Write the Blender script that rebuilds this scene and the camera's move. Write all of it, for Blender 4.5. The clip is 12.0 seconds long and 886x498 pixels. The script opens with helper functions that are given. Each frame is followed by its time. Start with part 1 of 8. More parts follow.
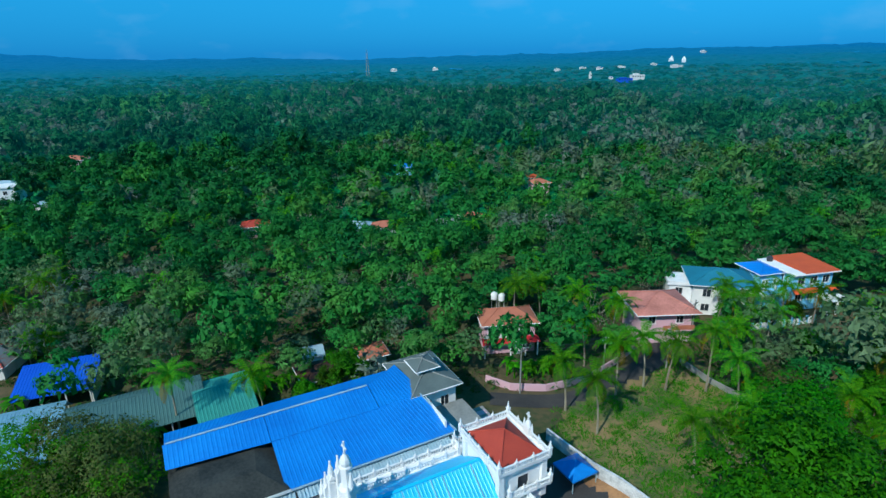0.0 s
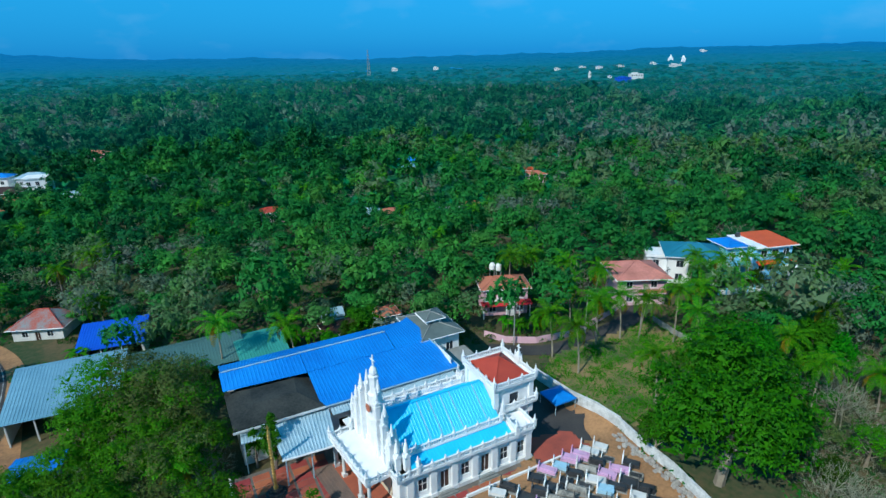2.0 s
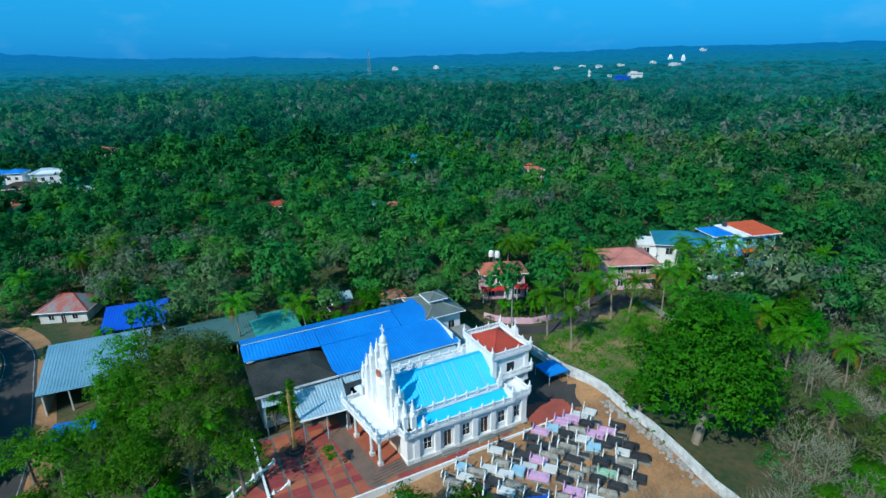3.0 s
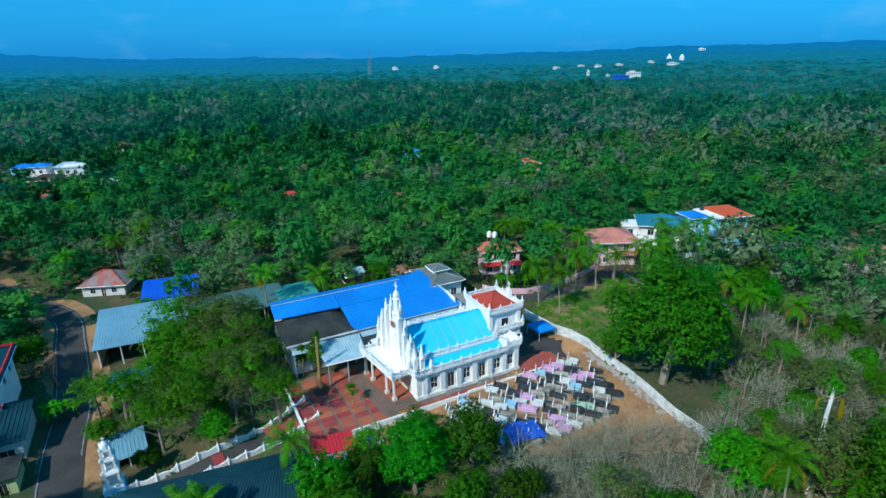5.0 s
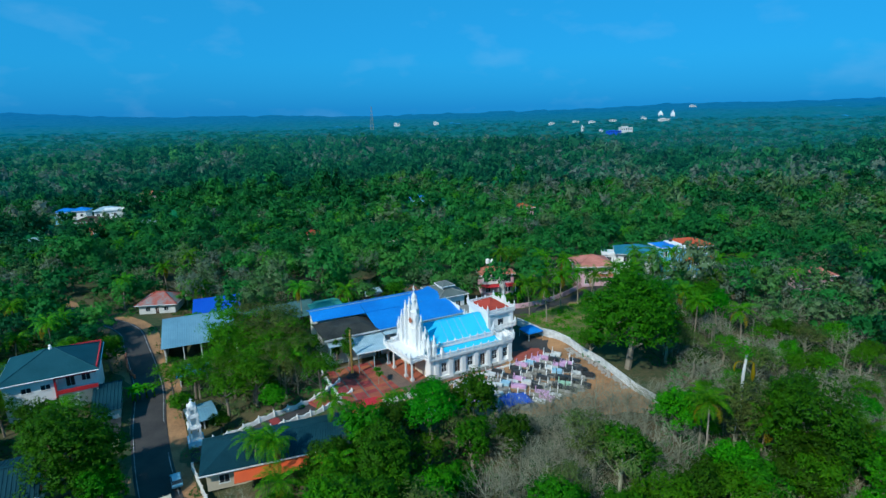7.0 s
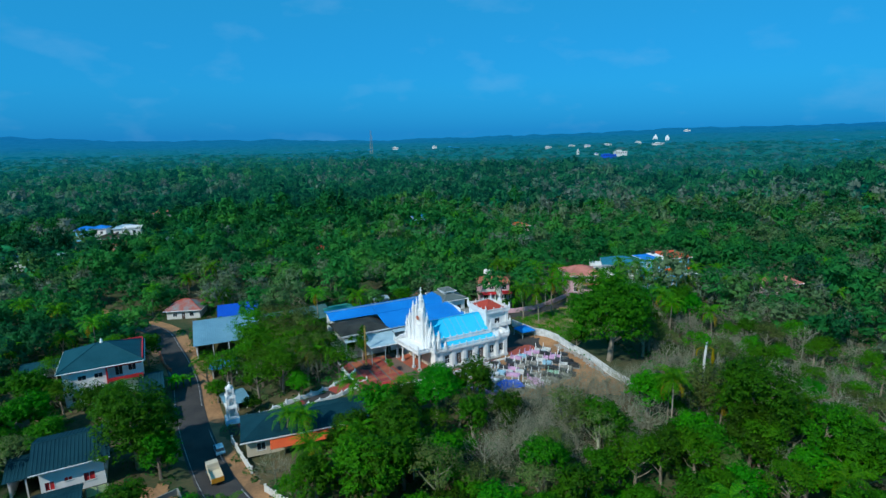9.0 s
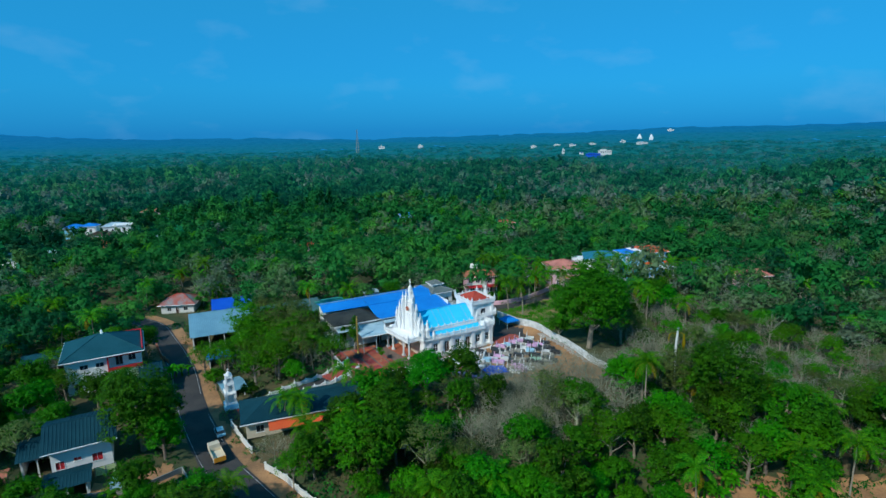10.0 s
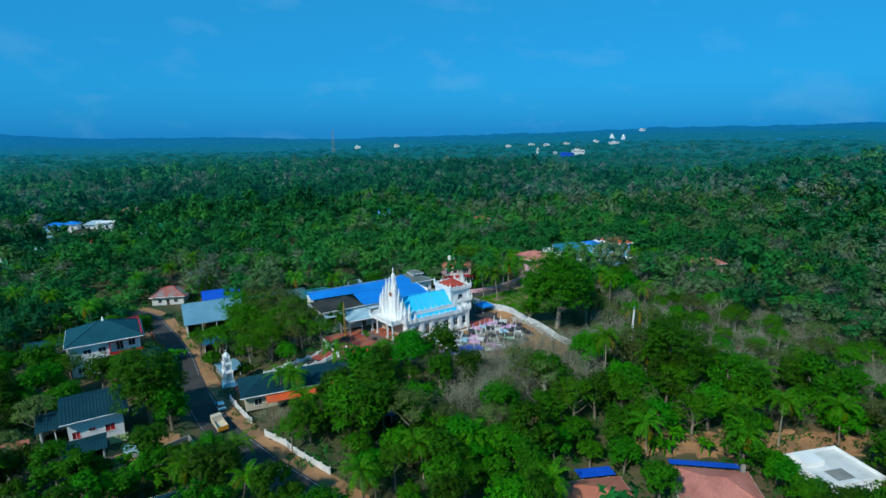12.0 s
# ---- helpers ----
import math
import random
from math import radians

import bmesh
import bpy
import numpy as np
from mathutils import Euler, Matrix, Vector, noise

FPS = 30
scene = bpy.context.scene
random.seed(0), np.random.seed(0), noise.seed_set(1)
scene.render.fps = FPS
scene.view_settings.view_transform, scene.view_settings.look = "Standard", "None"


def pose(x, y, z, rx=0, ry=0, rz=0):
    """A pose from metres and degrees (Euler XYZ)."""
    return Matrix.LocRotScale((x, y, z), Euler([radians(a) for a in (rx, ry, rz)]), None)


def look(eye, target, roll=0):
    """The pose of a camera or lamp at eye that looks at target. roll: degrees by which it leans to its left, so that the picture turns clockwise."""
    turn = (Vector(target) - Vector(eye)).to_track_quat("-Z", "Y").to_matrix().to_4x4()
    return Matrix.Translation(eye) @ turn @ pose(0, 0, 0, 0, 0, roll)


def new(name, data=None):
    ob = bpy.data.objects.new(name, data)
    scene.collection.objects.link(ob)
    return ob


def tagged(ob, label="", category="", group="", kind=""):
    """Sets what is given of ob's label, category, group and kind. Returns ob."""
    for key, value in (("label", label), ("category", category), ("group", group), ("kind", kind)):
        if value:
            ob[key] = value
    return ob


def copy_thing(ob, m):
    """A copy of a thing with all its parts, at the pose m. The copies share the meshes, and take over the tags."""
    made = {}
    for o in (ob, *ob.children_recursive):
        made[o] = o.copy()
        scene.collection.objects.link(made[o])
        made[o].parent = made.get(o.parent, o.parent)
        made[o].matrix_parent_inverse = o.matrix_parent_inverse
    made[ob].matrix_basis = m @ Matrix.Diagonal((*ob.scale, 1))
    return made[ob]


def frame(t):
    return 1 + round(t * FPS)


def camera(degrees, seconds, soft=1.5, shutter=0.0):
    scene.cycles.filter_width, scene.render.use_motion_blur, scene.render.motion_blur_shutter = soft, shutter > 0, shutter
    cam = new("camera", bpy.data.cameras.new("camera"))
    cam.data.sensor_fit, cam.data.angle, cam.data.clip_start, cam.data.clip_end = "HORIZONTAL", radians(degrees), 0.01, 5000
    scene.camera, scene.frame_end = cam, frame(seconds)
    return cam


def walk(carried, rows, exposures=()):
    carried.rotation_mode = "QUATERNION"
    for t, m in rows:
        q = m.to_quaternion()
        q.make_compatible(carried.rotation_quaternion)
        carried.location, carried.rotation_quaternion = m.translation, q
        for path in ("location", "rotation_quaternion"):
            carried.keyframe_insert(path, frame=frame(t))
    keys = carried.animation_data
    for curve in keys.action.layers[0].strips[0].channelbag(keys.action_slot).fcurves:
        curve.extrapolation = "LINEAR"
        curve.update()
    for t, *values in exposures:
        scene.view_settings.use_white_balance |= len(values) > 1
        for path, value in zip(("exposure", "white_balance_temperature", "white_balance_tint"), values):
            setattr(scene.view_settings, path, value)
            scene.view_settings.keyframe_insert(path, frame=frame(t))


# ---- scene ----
cam = camera(77.3, 12.0)
PATH = [
    (0, (2.775, -0.182, 53.344), (2.282, 18.657, 46.647), -0.91),
    (0.5, (2.633, -4.208, 53.314), (2.144, 14.635, 46.630), -0.93),
    (1, (2.454, -8.224, 53.396), (1.969, 10.618, 46.706), -0.95),
    (1.5, (2.389, -11.995, 53.235), (1.886, 6.846, 46.546), -0.93),
    (2, (2.338, -15.846, 53.257), (1.826, 2.987, 46.545), -0.98),
    (2.5, (2.279, -19.654, 53.283), (1.751, -0.830, 46.546), -1.05),
    (3, (2.125, -23.488, 53.215), (1.603, -4.664, 46.478), -1.02),
    (5, (1.775, -38.020, 53.139), (1.254, -19.197, 46.400), -1.08),
    (5.5, (1.625, -41.503, 53.150), (1.110, -22.684, 46.399), -1.14),
    (6, (1.505, -44.847, 53.193), (0.987, -26.029, 46.441), -1.12),
    (6.5, (1.407, -48.224, 53.178), (0.887, -29.406, 46.425), -1.18),
    (6.6, (1.256, -49.884, 53.211), (0.745, -31.065, 46.458), -1.17),
    (6.7, (1.104, -52.684, 53.245), (0.603, -33.865, 46.491), -1.16),
    (6.8, (0.952, -56.184, 53.278), (0.461, -37.354, 46.556), -1.15),
    (6.9, (0.801, -59.884, 53.311), (0.314, -40.845, 47.205), -1.15),
    (7, (0.649, -63.284, 53.344), (0.164, -43.909, 48.406), -1.14),
    (7.1, (0.603, -64.524, 53.354), (0.118, -44.977, 49.150), -1.13),
    (7.2, (0.557, -65.124, 53.365), (0.076, -45.571, 49.187), -1.13),
    (9, (-0.277, -79.743, 53.547), (-0.675, -60.180, 49.411), -1.09),
    (9.5, (-0.447, -83.069, 53.525), (-0.645, -63.505, 49.378), -1.06),
    (10, (-0.584, -86.206, 53.552), (-0.497, -66.647, 49.377), -0.98),
    (10.5, (-0.879, -89.447, 53.576), (-0.441, -69.895, 49.387), -0.93),
    (11, (-1.101, -92.476, 53.542), (-0.368, -72.934, 49.350), -0.88),
    (11.5, (-1.329, -95.341, 53.625), (-0.454, -75.808, 49.419), -0.89),
    (12, (-1.614, -97.946, 53.501), (-0.683, -78.414, 49.301), -0.92),
]
walk(cam, [(t, look(eye, target, roll)) for t, eye, target, roll in PATH], [(0, 0.14, 6180, 2), (5, 0.3, 6200, 2), (6.6, 0.26, 6200, 2), (7.0, 0.1, 6250, 2), (8.8, 0.03, 6330, 2), (12, 0.02, 6350, 2)])

# ---- world, sun, exposure ----
SUN_TO = Vector((-0.60, -0.80, 0.86)).normalized()
world = bpy.data.worlds.new("world")
scene.world = world
world.use_nodes = True
wn, wl = world.node_tree.nodes, world.node_tree.links
sky = wn.new("ShaderNodeTexSky")
sky.sky_type = "NISHITA"
sky.sun_disc = False
sky.sun_elevation = math.asin(SUN_TO.z)
sky.sun_rotation = radians(216.9)
sky.altitude = 60
sky.air_density = 1.2
sky.dust_density = 0.4
sky.ozone_density = 6.0
tint = wn.new("ShaderNodeMix")
tint.data_type, tint.blend_type = "RGBA", "MULTIPLY"
tint.inputs[0].default_value = 1.0
tex = wn.new("ShaderNodeTexCoord")
sep = wn.new("ShaderNodeSeparateXYZ")
wl.new(tex.outputs["Generated"], sep.inputs[0])
ramp = wn.new("ShaderNodeValToRGB")
ramp.color_ramp.elements[0].position, ramp.color_ramp.elements[0].color = 0.0, (0.03, 0.37, 1.0, 1)
ramp.color_ramp.elements[1].position, ramp.color_ramp.elements[1].color = 0.3, (0.14, 0.59, 0.85, 1)
mid_stop = ramp.color_ramp.elements.new(0.07)
mid_stop.color = (0.075, 0.49, 0.96, 1)
wl.new(sep.outputs[2], ramp.inputs[0])
wl.new(ramp.outputs[0], tint.inputs[7])
wl.new(sky.outputs[0], tint.inputs[6])
cl = wn.new("ShaderNodeTexNoise")
cl.inputs["Scale"].default_value, cl.inputs["Detail"].default_value = 9.0, 4
stretch = wn.new("ShaderNodeMapping")
stretch.inputs["Scale"].default_value = (1, 1, 2.2)
wl.new(tex.outputs["Generated"], stretch.inputs[0])
wl.new(stretch.outputs[0], cl.inputs["Vector"])
amount = wn.new("ShaderNodeMapRange")
amount.inputs[1].default_value, amount.inputs[2].default_value, amount.inputs[4].default_value = 0.56, 0.8, 0.16
wl.new(cl.outputs["Fac"], amount.inputs[0])
veil = wn.new("ShaderNodeMix")
veil.data_type = "RGBA"
veil.inputs[7].default_value = (2.4, 4.2, 6.4, 1)
wl.new(amount.outputs[0], veil.inputs[0])
haze_tone = wn.new("ShaderNodeValToRGB")
haze_tone.color_ramp.elements[0].position, haze_tone.color_ramp.elements[0].color = 0.0, (0.2, 1.95, 5.2, 1)
haze_tone.color_ramp.elements[1].position, haze_tone.color_ramp.elements[1].color = 0.35, (0.24, 2.75, 5.3, 1)
haze_tone.color_ramp.elements.new(0.08).color = (0.22, 2.6, 5.8, 1)
wl.new(sep.outputs[2], haze_tone.inputs[0])
hazy = wn.new("ShaderNodeMix")
hazy.data_type = "RGBA"
hazy.inputs[0].default_value = 0.6
wl.new(tint.outputs[2], hazy.inputs[6])
wl.new(haze_tone.outputs[0], hazy.inputs[7])
wl.new(hazy.outputs[2], veil.inputs[6])
wl.new(veil.outputs[2], wn["Background"].inputs[0])
wn["Background"].inputs[1].default_value = 0.125
sun = bpy.data.lights.new("sun", "SUN")
sun.energy, sun.angle, sun.color = 3.6, radians(0.6), (1.0, 0.96, 0.9)
new("sun", sun).matrix_world = look(SUN_TO * 300, (0, 0, 0))


# ---- materials ----
def mat(name, c1, c2=None, rough=0.8, scale=0.6, fine=6.0, bump=0.0, metal=0.0, vary=0.0, contrast=1.0, spec=0.4):
    """A procedural surface: two colours mixed by a broad and a fine noise, with relief and a little change from object to object."""
    m = bpy.data.materials.new(name)
    m.use_nodes = True
    n, l = m.node_tree.nodes, m.node_tree.links
    b = n["Principled BSDF"]
    b.inputs["Roughness"].default_value = rough
    b.inputs["Metallic"].default_value = metal
    b.inputs["Specular IOR Level"].default_value = spec
    geo = n.new("ShaderNodeNewGeometry")
    c2 = c2 or tuple(v * 0.8 for v in c1)
    a = n.new("ShaderNodeTexNoise")
    a.inputs["Scale"].default_value, a.inputs["Detail"].default_value = scale, 4
    f = n.new("ShaderNodeTexNoise")
    f.inputs["Scale"].default_value, f.inputs["Detail"].default_value = fine, 3
    l.new(geo.outputs["Position"], a.inputs["Vector"])
    l.new(geo.outputs["Position"], f.inputs["Vector"])
    add = n.new("ShaderNodeMath")
    add.operation = "MULTIPLY_ADD"
    l.new(a.outputs["Fac"], add.inputs[0])
    add.inputs[1].default_value = 0.65
    sub = n.new("ShaderNodeMath")
    sub.operation = "MULTIPLY"
    l.new(f.outputs["Fac"], sub.inputs[0])
    sub.inputs[1].default_value = 0.35
    l.new(sub.outputs[0], add.inputs[2])
    ramp = n.new("ShaderNodeMapRange")
    ramp.inputs[1].default_value, ramp.inputs[2].default_value = 0.5 - 0.16 / contrast, 0.5 + 0.16 / contrast
    l.new(add.outputs[0], ramp.inputs[0])
    mix = n.new("ShaderNodeMix")
    mix.data_type = "RGBA"
    mix.inputs[6].default_value, mix.inputs[7].default_value = (*c1, 1), (*c2, 1)
    l.new(ramp.outputs[0], mix.inputs[0])
    out = mix.outputs[2]
    if vary:
        info = n.new("ShaderNodeObjectInfo")
        hsv = n.new("ShaderNodeHueSaturation")
        for k, (lo, hi) in ((0, (0.5 - 0.06 * vary, 0.5 + 0.05 * vary)), (2, (1 - 0.45 * vary, 1 + 0.55 * vary))):
            r = n.new("ShaderNodeMapRange")
            r.inputs[3].default_value, r.inputs[4].default_value = lo, hi
            l.new(info.outputs["Random"], r.inputs[0])
            l.new(r.outputs[0], hsv.inputs[k])
        l.new(out, hsv.inputs[4])
        out = hsv.outputs[0]
    l.new(out, b.inputs["Base Color"])
    if bump:
        bp = n.new("ShaderNodeBump")
        bp.inputs["Strength"].default_value, bp.inputs["Distance"].default_value = bump, 0.05
        l.new(f.outputs["Fac"], bp.inputs["Height"])
        l.new(bp.outputs[0], b.inputs["Normal"])
    return m


def leaf_mat(name, c1, c2, cell=0.12, spread=1.0, light=0.35, obj=True, patch=None, sheet=0.0):
    """Foliage: colour changes from tree to tree and from leaf to leaf; a thin leaf lets light through."""
    m = bpy.data.materials.new(name)
    m.use_nodes = True
    n, l = m.node_tree.nodes, m.node_tree.links
    b = n["Principled BSDF"]
    b.inputs["Roughness"].default_value = 0.65
    b.inputs["Specular IOR Level"].default_value = 0.15
    geo = n.new("ShaderNodeNewGeometry")
    mix = n.new("ShaderNodeMix")
    mix.data_type = "RGBA"
    mix.inputs[6].default_value, mix.inputs[7].default_value = (*c1, 1), (*c2, 1)
    l.new(geo.outputs["Random Per Island"], mix.inputs[0])
    if sheet:
        # one continuous canopy: leaf masses as a fine noise in colour and relief
        fn = n.new("ShaderNodeTexNoise")
        fn.inputs["Scale"].default_value, fn.inputs["Detail"].default_value = sheet, 5
        l.new(geo.outputs["Position"], fn.inputs["Vector"])
        sharp = n.new("ShaderNodeMapRange")
        sharp.inputs[1].default_value, sharp.inputs[2].default_value = 0.32, 0.68
        l.new(fn.outputs["Fac"], sharp.inputs[0])
        l.new(sharp.outputs[0], mix.inputs[0])
        bp = n.new("ShaderNodeBump")
        bp.inputs["Strength"].default_value, bp.inputs["Distance"].default_value = 0.6, 0.45 / sheet
        l.new(fn.outputs["Fac"], bp.inputs["Height"])
        l.new(bp.outputs[0], b.inputs["Normal"])
    hsv = n.new("ShaderNodeHueSaturation")
    if obj:
        info = n.new("ShaderNodeObjectInfo")
        src, src2 = info.outputs["Random"], info.outputs["Random"]
    else:
        vor = n.new("ShaderNodeTexVoronoi")
        vor.inputs["Scale"].default_value = cell
        l.new(geo.outputs["Position"], vor.inputs["Vector"])
        sep = n.new("ShaderNodeSeparateColor")
        l.new(vor.outputs["Color"], sep.inputs[0])
        src, src2 = sep.outputs[0], sep.outputs[1]
    for k, s, lo, hi in ((0, src, 0.5 - 0.035 * spread, 0.5 + 0.006 * spread), (1, src2, 1.2, 1.1), (2, src2, 1 - 0.5 * spread, 1 + 0.6 * spread)):
        r = n.new("ShaderNodeMapRange")
        r.inputs[3].default_value, r.inputs[4].default_value = lo, hi
        l.new(s, r.inputs[0])
        l.new(r.outputs[0], hsv.inputs[k])
    l.new(mix.outputs[2], hsv.inputs[4])
    if patch:
        # stands of paler, half-bare trees
        ns = n.new("ShaderNodeTexNoise")
        ns.inputs["Scale"].default_value, ns.inputs["Detail"].default_value = 0.016, 3
        l.new(geo.outputs["Position"], ns.inputs["Vector"])
        st = n.new("ShaderNodeMapRange")
        st.inputs[1].default_value, st.inputs[2].default_value, st.inputs[4].default_value = 0.52, 0.66, 0.8
        l.new(ns.outputs["Fac"], st.inputs[0])
        pm = n.new("ShaderNodeMix")
        pm.data_type = "RGBA"
        pm.inputs[7].default_value = (*patch, 1)
        l.new(st.outputs[0], pm.inputs[0])
        l.new(mix.outputs[2], pm.inputs[6])
        l.new(pm.outputs[2], hsv.inputs[4])
    l.new(hsv.outputs[0], b.inputs["Base Color"])
    tr = n.new("ShaderNodeBsdfTranslucent")
    l.new(hsv.outputs[0], tr.inputs[0])
    ms = n.new("ShaderNodeMixShader")
    ms.inputs[0].default_value = light
    l.new(b.outputs[0], ms.inputs[1])
    l.new(tr.outputs[0], ms.inputs[2])
    l.new(ms.outputs[0], n["Material Output"].inputs[0])
    return m


M = {}
M["white"] = mat("white_paint", (0.84, 0.84, 0.83), (0.7, 0.71, 0.71), 0.7, 0.5, 9, 0.05)
M["offwhite"] = mat("aged_white_paint", (0.7, 0.7, 0.68), (0.5, 0.51, 0.5), 0.8, 0.5, 6, 0.1)
M["stained_white"] = mat("stained_whitewash", (0.66, 0.68, 0.68), (0.4, 0.42, 0.42), 0.85, 0.9, 5, 0.2, contrast=1.5)
M["rubble"] = mat("rubble_stone", (0.4, 0.38, 0.35), (0.22, 0.2, 0.18), 0.9, 1.5, 7, 0.4, vary=0.3)
M["cream"] = mat("cream_paint", (0.62, 0.55, 0.42), (0.5, 0.43, 0.32), 0.8, 0.4, 5)
M["blue_roof"] = mat("blue_coated_sheet", (0.018, 0.24, 0.7), (0.01, 0.13, 0.48), 0.42, 0.16, 1.6, 0.02, contrast=0.7)
M["cyan_roof"] = mat("bright_blue_coated_sheet", (0.03, 0.47, 0.8), (0.05, 0.56, 0.84), 0.35, 0.2, 3, 0.02)
M["deep_blue_roof"] = mat("deep_blue_sheet", (0.006, 0.07, 0.5), (0.01, 0.1, 0.58), 0.5, 0.2, 3)
M["grey_sheet"] = mat("weathered_zinc_sheet", (0.2, 0.38, 0.48), (0.13, 0.28, 0.37), 0.5, 0.25, 3, metal=0.15)
M["white_sheet"] = mat("white_corrugated_sheet", (0.42, 0.56, 0.63), (0.27, 0.4, 0.46), 0.5, 0.4, 3, metal=0.1)
M["green_sheet"] = mat("faded_green_sheet", (0.07, 0.16, 0.15), (0.05, 0.11, 0.11), 0.55, 0.2, 3)
M["teal_sheet"] = mat("teal_sheet", (0.05, 0.3, 0.25), (0.04, 0.24, 0.21), 0.5, 0.2, 3)
M["slate_sheet"] = mat("slate_blue_sheet", (0.004, 0.034, 0.05), (0.008, 0.048, 0.066), 0.7, 0.3, 4, spec=0.15, contrast=1.2)
M["slate_teal"] = mat("slate_teal_tiles", (0.006, 0.055, 0.075), (0.012, 0.075, 0.1), 0.7, 0.3, 4, spec=0.15)
M["dark_concrete"] = mat("blackened_concrete", (0.042, 0.045, 0.04), (0.01, 0.014, 0.014), 0.9, 0.25, 3, 0.15, contrast=1.3)
M["concrete"] = mat("weathered_concrete", (0.3, 0.3, 0.28), (0.17, 0.18, 0.17), 0.9, 0.35, 4, 0.15)
M["grey_shingle"] = mat("grey_green_shingle", (0.13, 0.16, 0.15), (0.09, 0.115, 0.11), 0.8, 0.4, 5, 0.1)
M["red_roof"] = mat("red_tile_roof", (0.42, 0.055, 0.03), (0.33, 0.04, 0.025), 0.75, 0.5, 7, 0.1)
M["terracotta"] = mat("terracotta_tiles", (0.48, 0.17, 0.1), (0.38, 0.12, 0.07), 0.85, 0.4, 6, 0.2)
M["orange_roof"] = mat("orange_red_roof", (0.62, 0.1, 0.025), (0.52, 0.075, 0.02), 0.7, 0.4, 5)
M["pink_roof"] = mat("faded_pink_roof", (0.58, 0.22, 0.17), (0.36, 0.13, 0.1), 0.85, 0.3, 3, 0.1, contrast=1.2)
M["red_paint"] = mat("red_paint", (0.5, 0.02, 0.03), (0.42, 0.02, 0.025), 0.6, 0.5, 5)
M["pink_wall"] = mat("pink_paint", (0.66, 0.42, 0.48), (0.58, 0.36, 0.43), 0.85, 0.4, 5)
M["blue_wall"] = mat("light_blue_paint", (0.22, 0.6, 0.85), (0.17, 0.5, 0.76), 0.8, 0.4, 5)
M["bright_teal"] = mat("teal_shingle", (0.025, 0.19, 0.27), (0.018, 0.14, 0.21), 0.55, 0.4, 4)
M["rusty_sheet"] = mat("rusty_roof_sheet", (0.34, 0.085, 0.06), (0.2, 0.24, 0.25), 0.7, 0.35, 3, contrast=1.8)
M["lime_wall"] = mat("lime_green_paint", (0.5, 0.62, 0.3), (0.42, 0.52, 0.26), 0.8, 0.4, 5)
M["paver_red"] = mat("red_paving", (0.38, 0.085, 0.05), (0.24, 0.06, 0.042), 0.85, 0.5, 5, 0.1, vary=0.35)
M["paver_grey"] = mat("grey_paving", (0.16, 0.14, 0.12), (0.1, 0.09, 0.08), 0.9, 0.5, 5, 0.1, vary=0.35)
M["asphalt"] = mat("worn_asphalt", (0.062, 0.056, 0.052), (0.03, 0.03, 0.032), 0.9, 0.3, 5, 0.2)
M["road_paint"] = mat("worn_road_paint", (0.4, 0.4, 0.4), (0.12, 0.12, 0.12), 0.9, 0.6, 5, contrast=1.6)
M["soil"] = mat("red_soil", (0.4, 0.21, 0.095), (0.22, 0.12, 0.06), 0.95, 0.22, 2.5, 0.4, contrast=1.4)
M["grass"] = mat("dry_grass", (0.075, 0.11, 0.03), (0.25, 0.17, 0.075), 0.95, 0.16, 2.2, 0.6, contrast=1.8)
M["ground"] = mat("forest_floor", (0.018, 0.05, 0.014), (0.12, 0.085, 0.042), 0.95, 0.07, 1.1, 0.5, contrast=1.2)
M["wood_dark"] = mat("dark_wood", (0.06, 0.025, 0.015), (0.04, 0.018, 0.012), 0.6, 0.8, 8)
M["glass_dark"] = mat("dark_window_glass", (0.02, 0.028, 0.035), (0.03, 0.04, 0.05), 0.15, 0.5, 3)
M["gold"] = mat("gilded_metal", (0.55, 0.38, 0.12), (0.45, 0.3, 0.08), 0.4, 1, 8, metal=0.7)
M["black"] = mat("black_stone", (0.03, 0.032, 0.035), (0.05, 0.052, 0.055), 0.35, 0.8, 8)
M["bark"] = mat("pale_bark", (0.26, 0.22, 0.17), (0.16, 0.13, 0.1), 0.9, 0.8, 6, 0.3, vary=0.3)
M["palm_bark"] = mat("palm_bark", (0.3, 0.26, 0.2), (0.2, 0.17, 0.13), 0.9, 0.8, 6, 0.3, vary=0.3)
M["twig"] = mat("grey_twigs", (0.28, 0.29, 0.21), (0.13, 0.14, 0.09), 0.9, 0.4, 3, vary=0.4)
M["leaf"] = leaf_mat("broad_leaves", (0.01, 0.08, 0.006), (0.04, 0.2, 0.014))
M["leaf_bright"] = leaf_mat("bright_leaves", (0.018, 0.13, 0.006), (0.06, 0.28, 0.012), spread=0.5)
M["leaf_open"] = leaf_mat("olive_leaves", (0.028, 0.14, 0.012), (0.08, 0.24, 0.024), spread=0.6)
M["leaf_dry"] = leaf_mat("dry_leaves", (0.06, 0.12, 0.035), (0.13, 0.17, 0.06), spread=0.8)
M["palm_dry"] = leaf_mat("yellowed_palm_leaves", (0.16, 0.16, 0.02), (0.26, 0.2, 0.04), spread=0.4)
M["step_stone"] = mat("brown_stone_steps", (0.2, 0.13, 0.1), (0.12, 0.09, 0.075), 0.85, 0.6, 6, 0.15)
M["palm_leaf"] = leaf_mat("palm_leaves", (0.026, 0.15, 0.018), (0.1, 0.27, 0.03), spread=0.6)
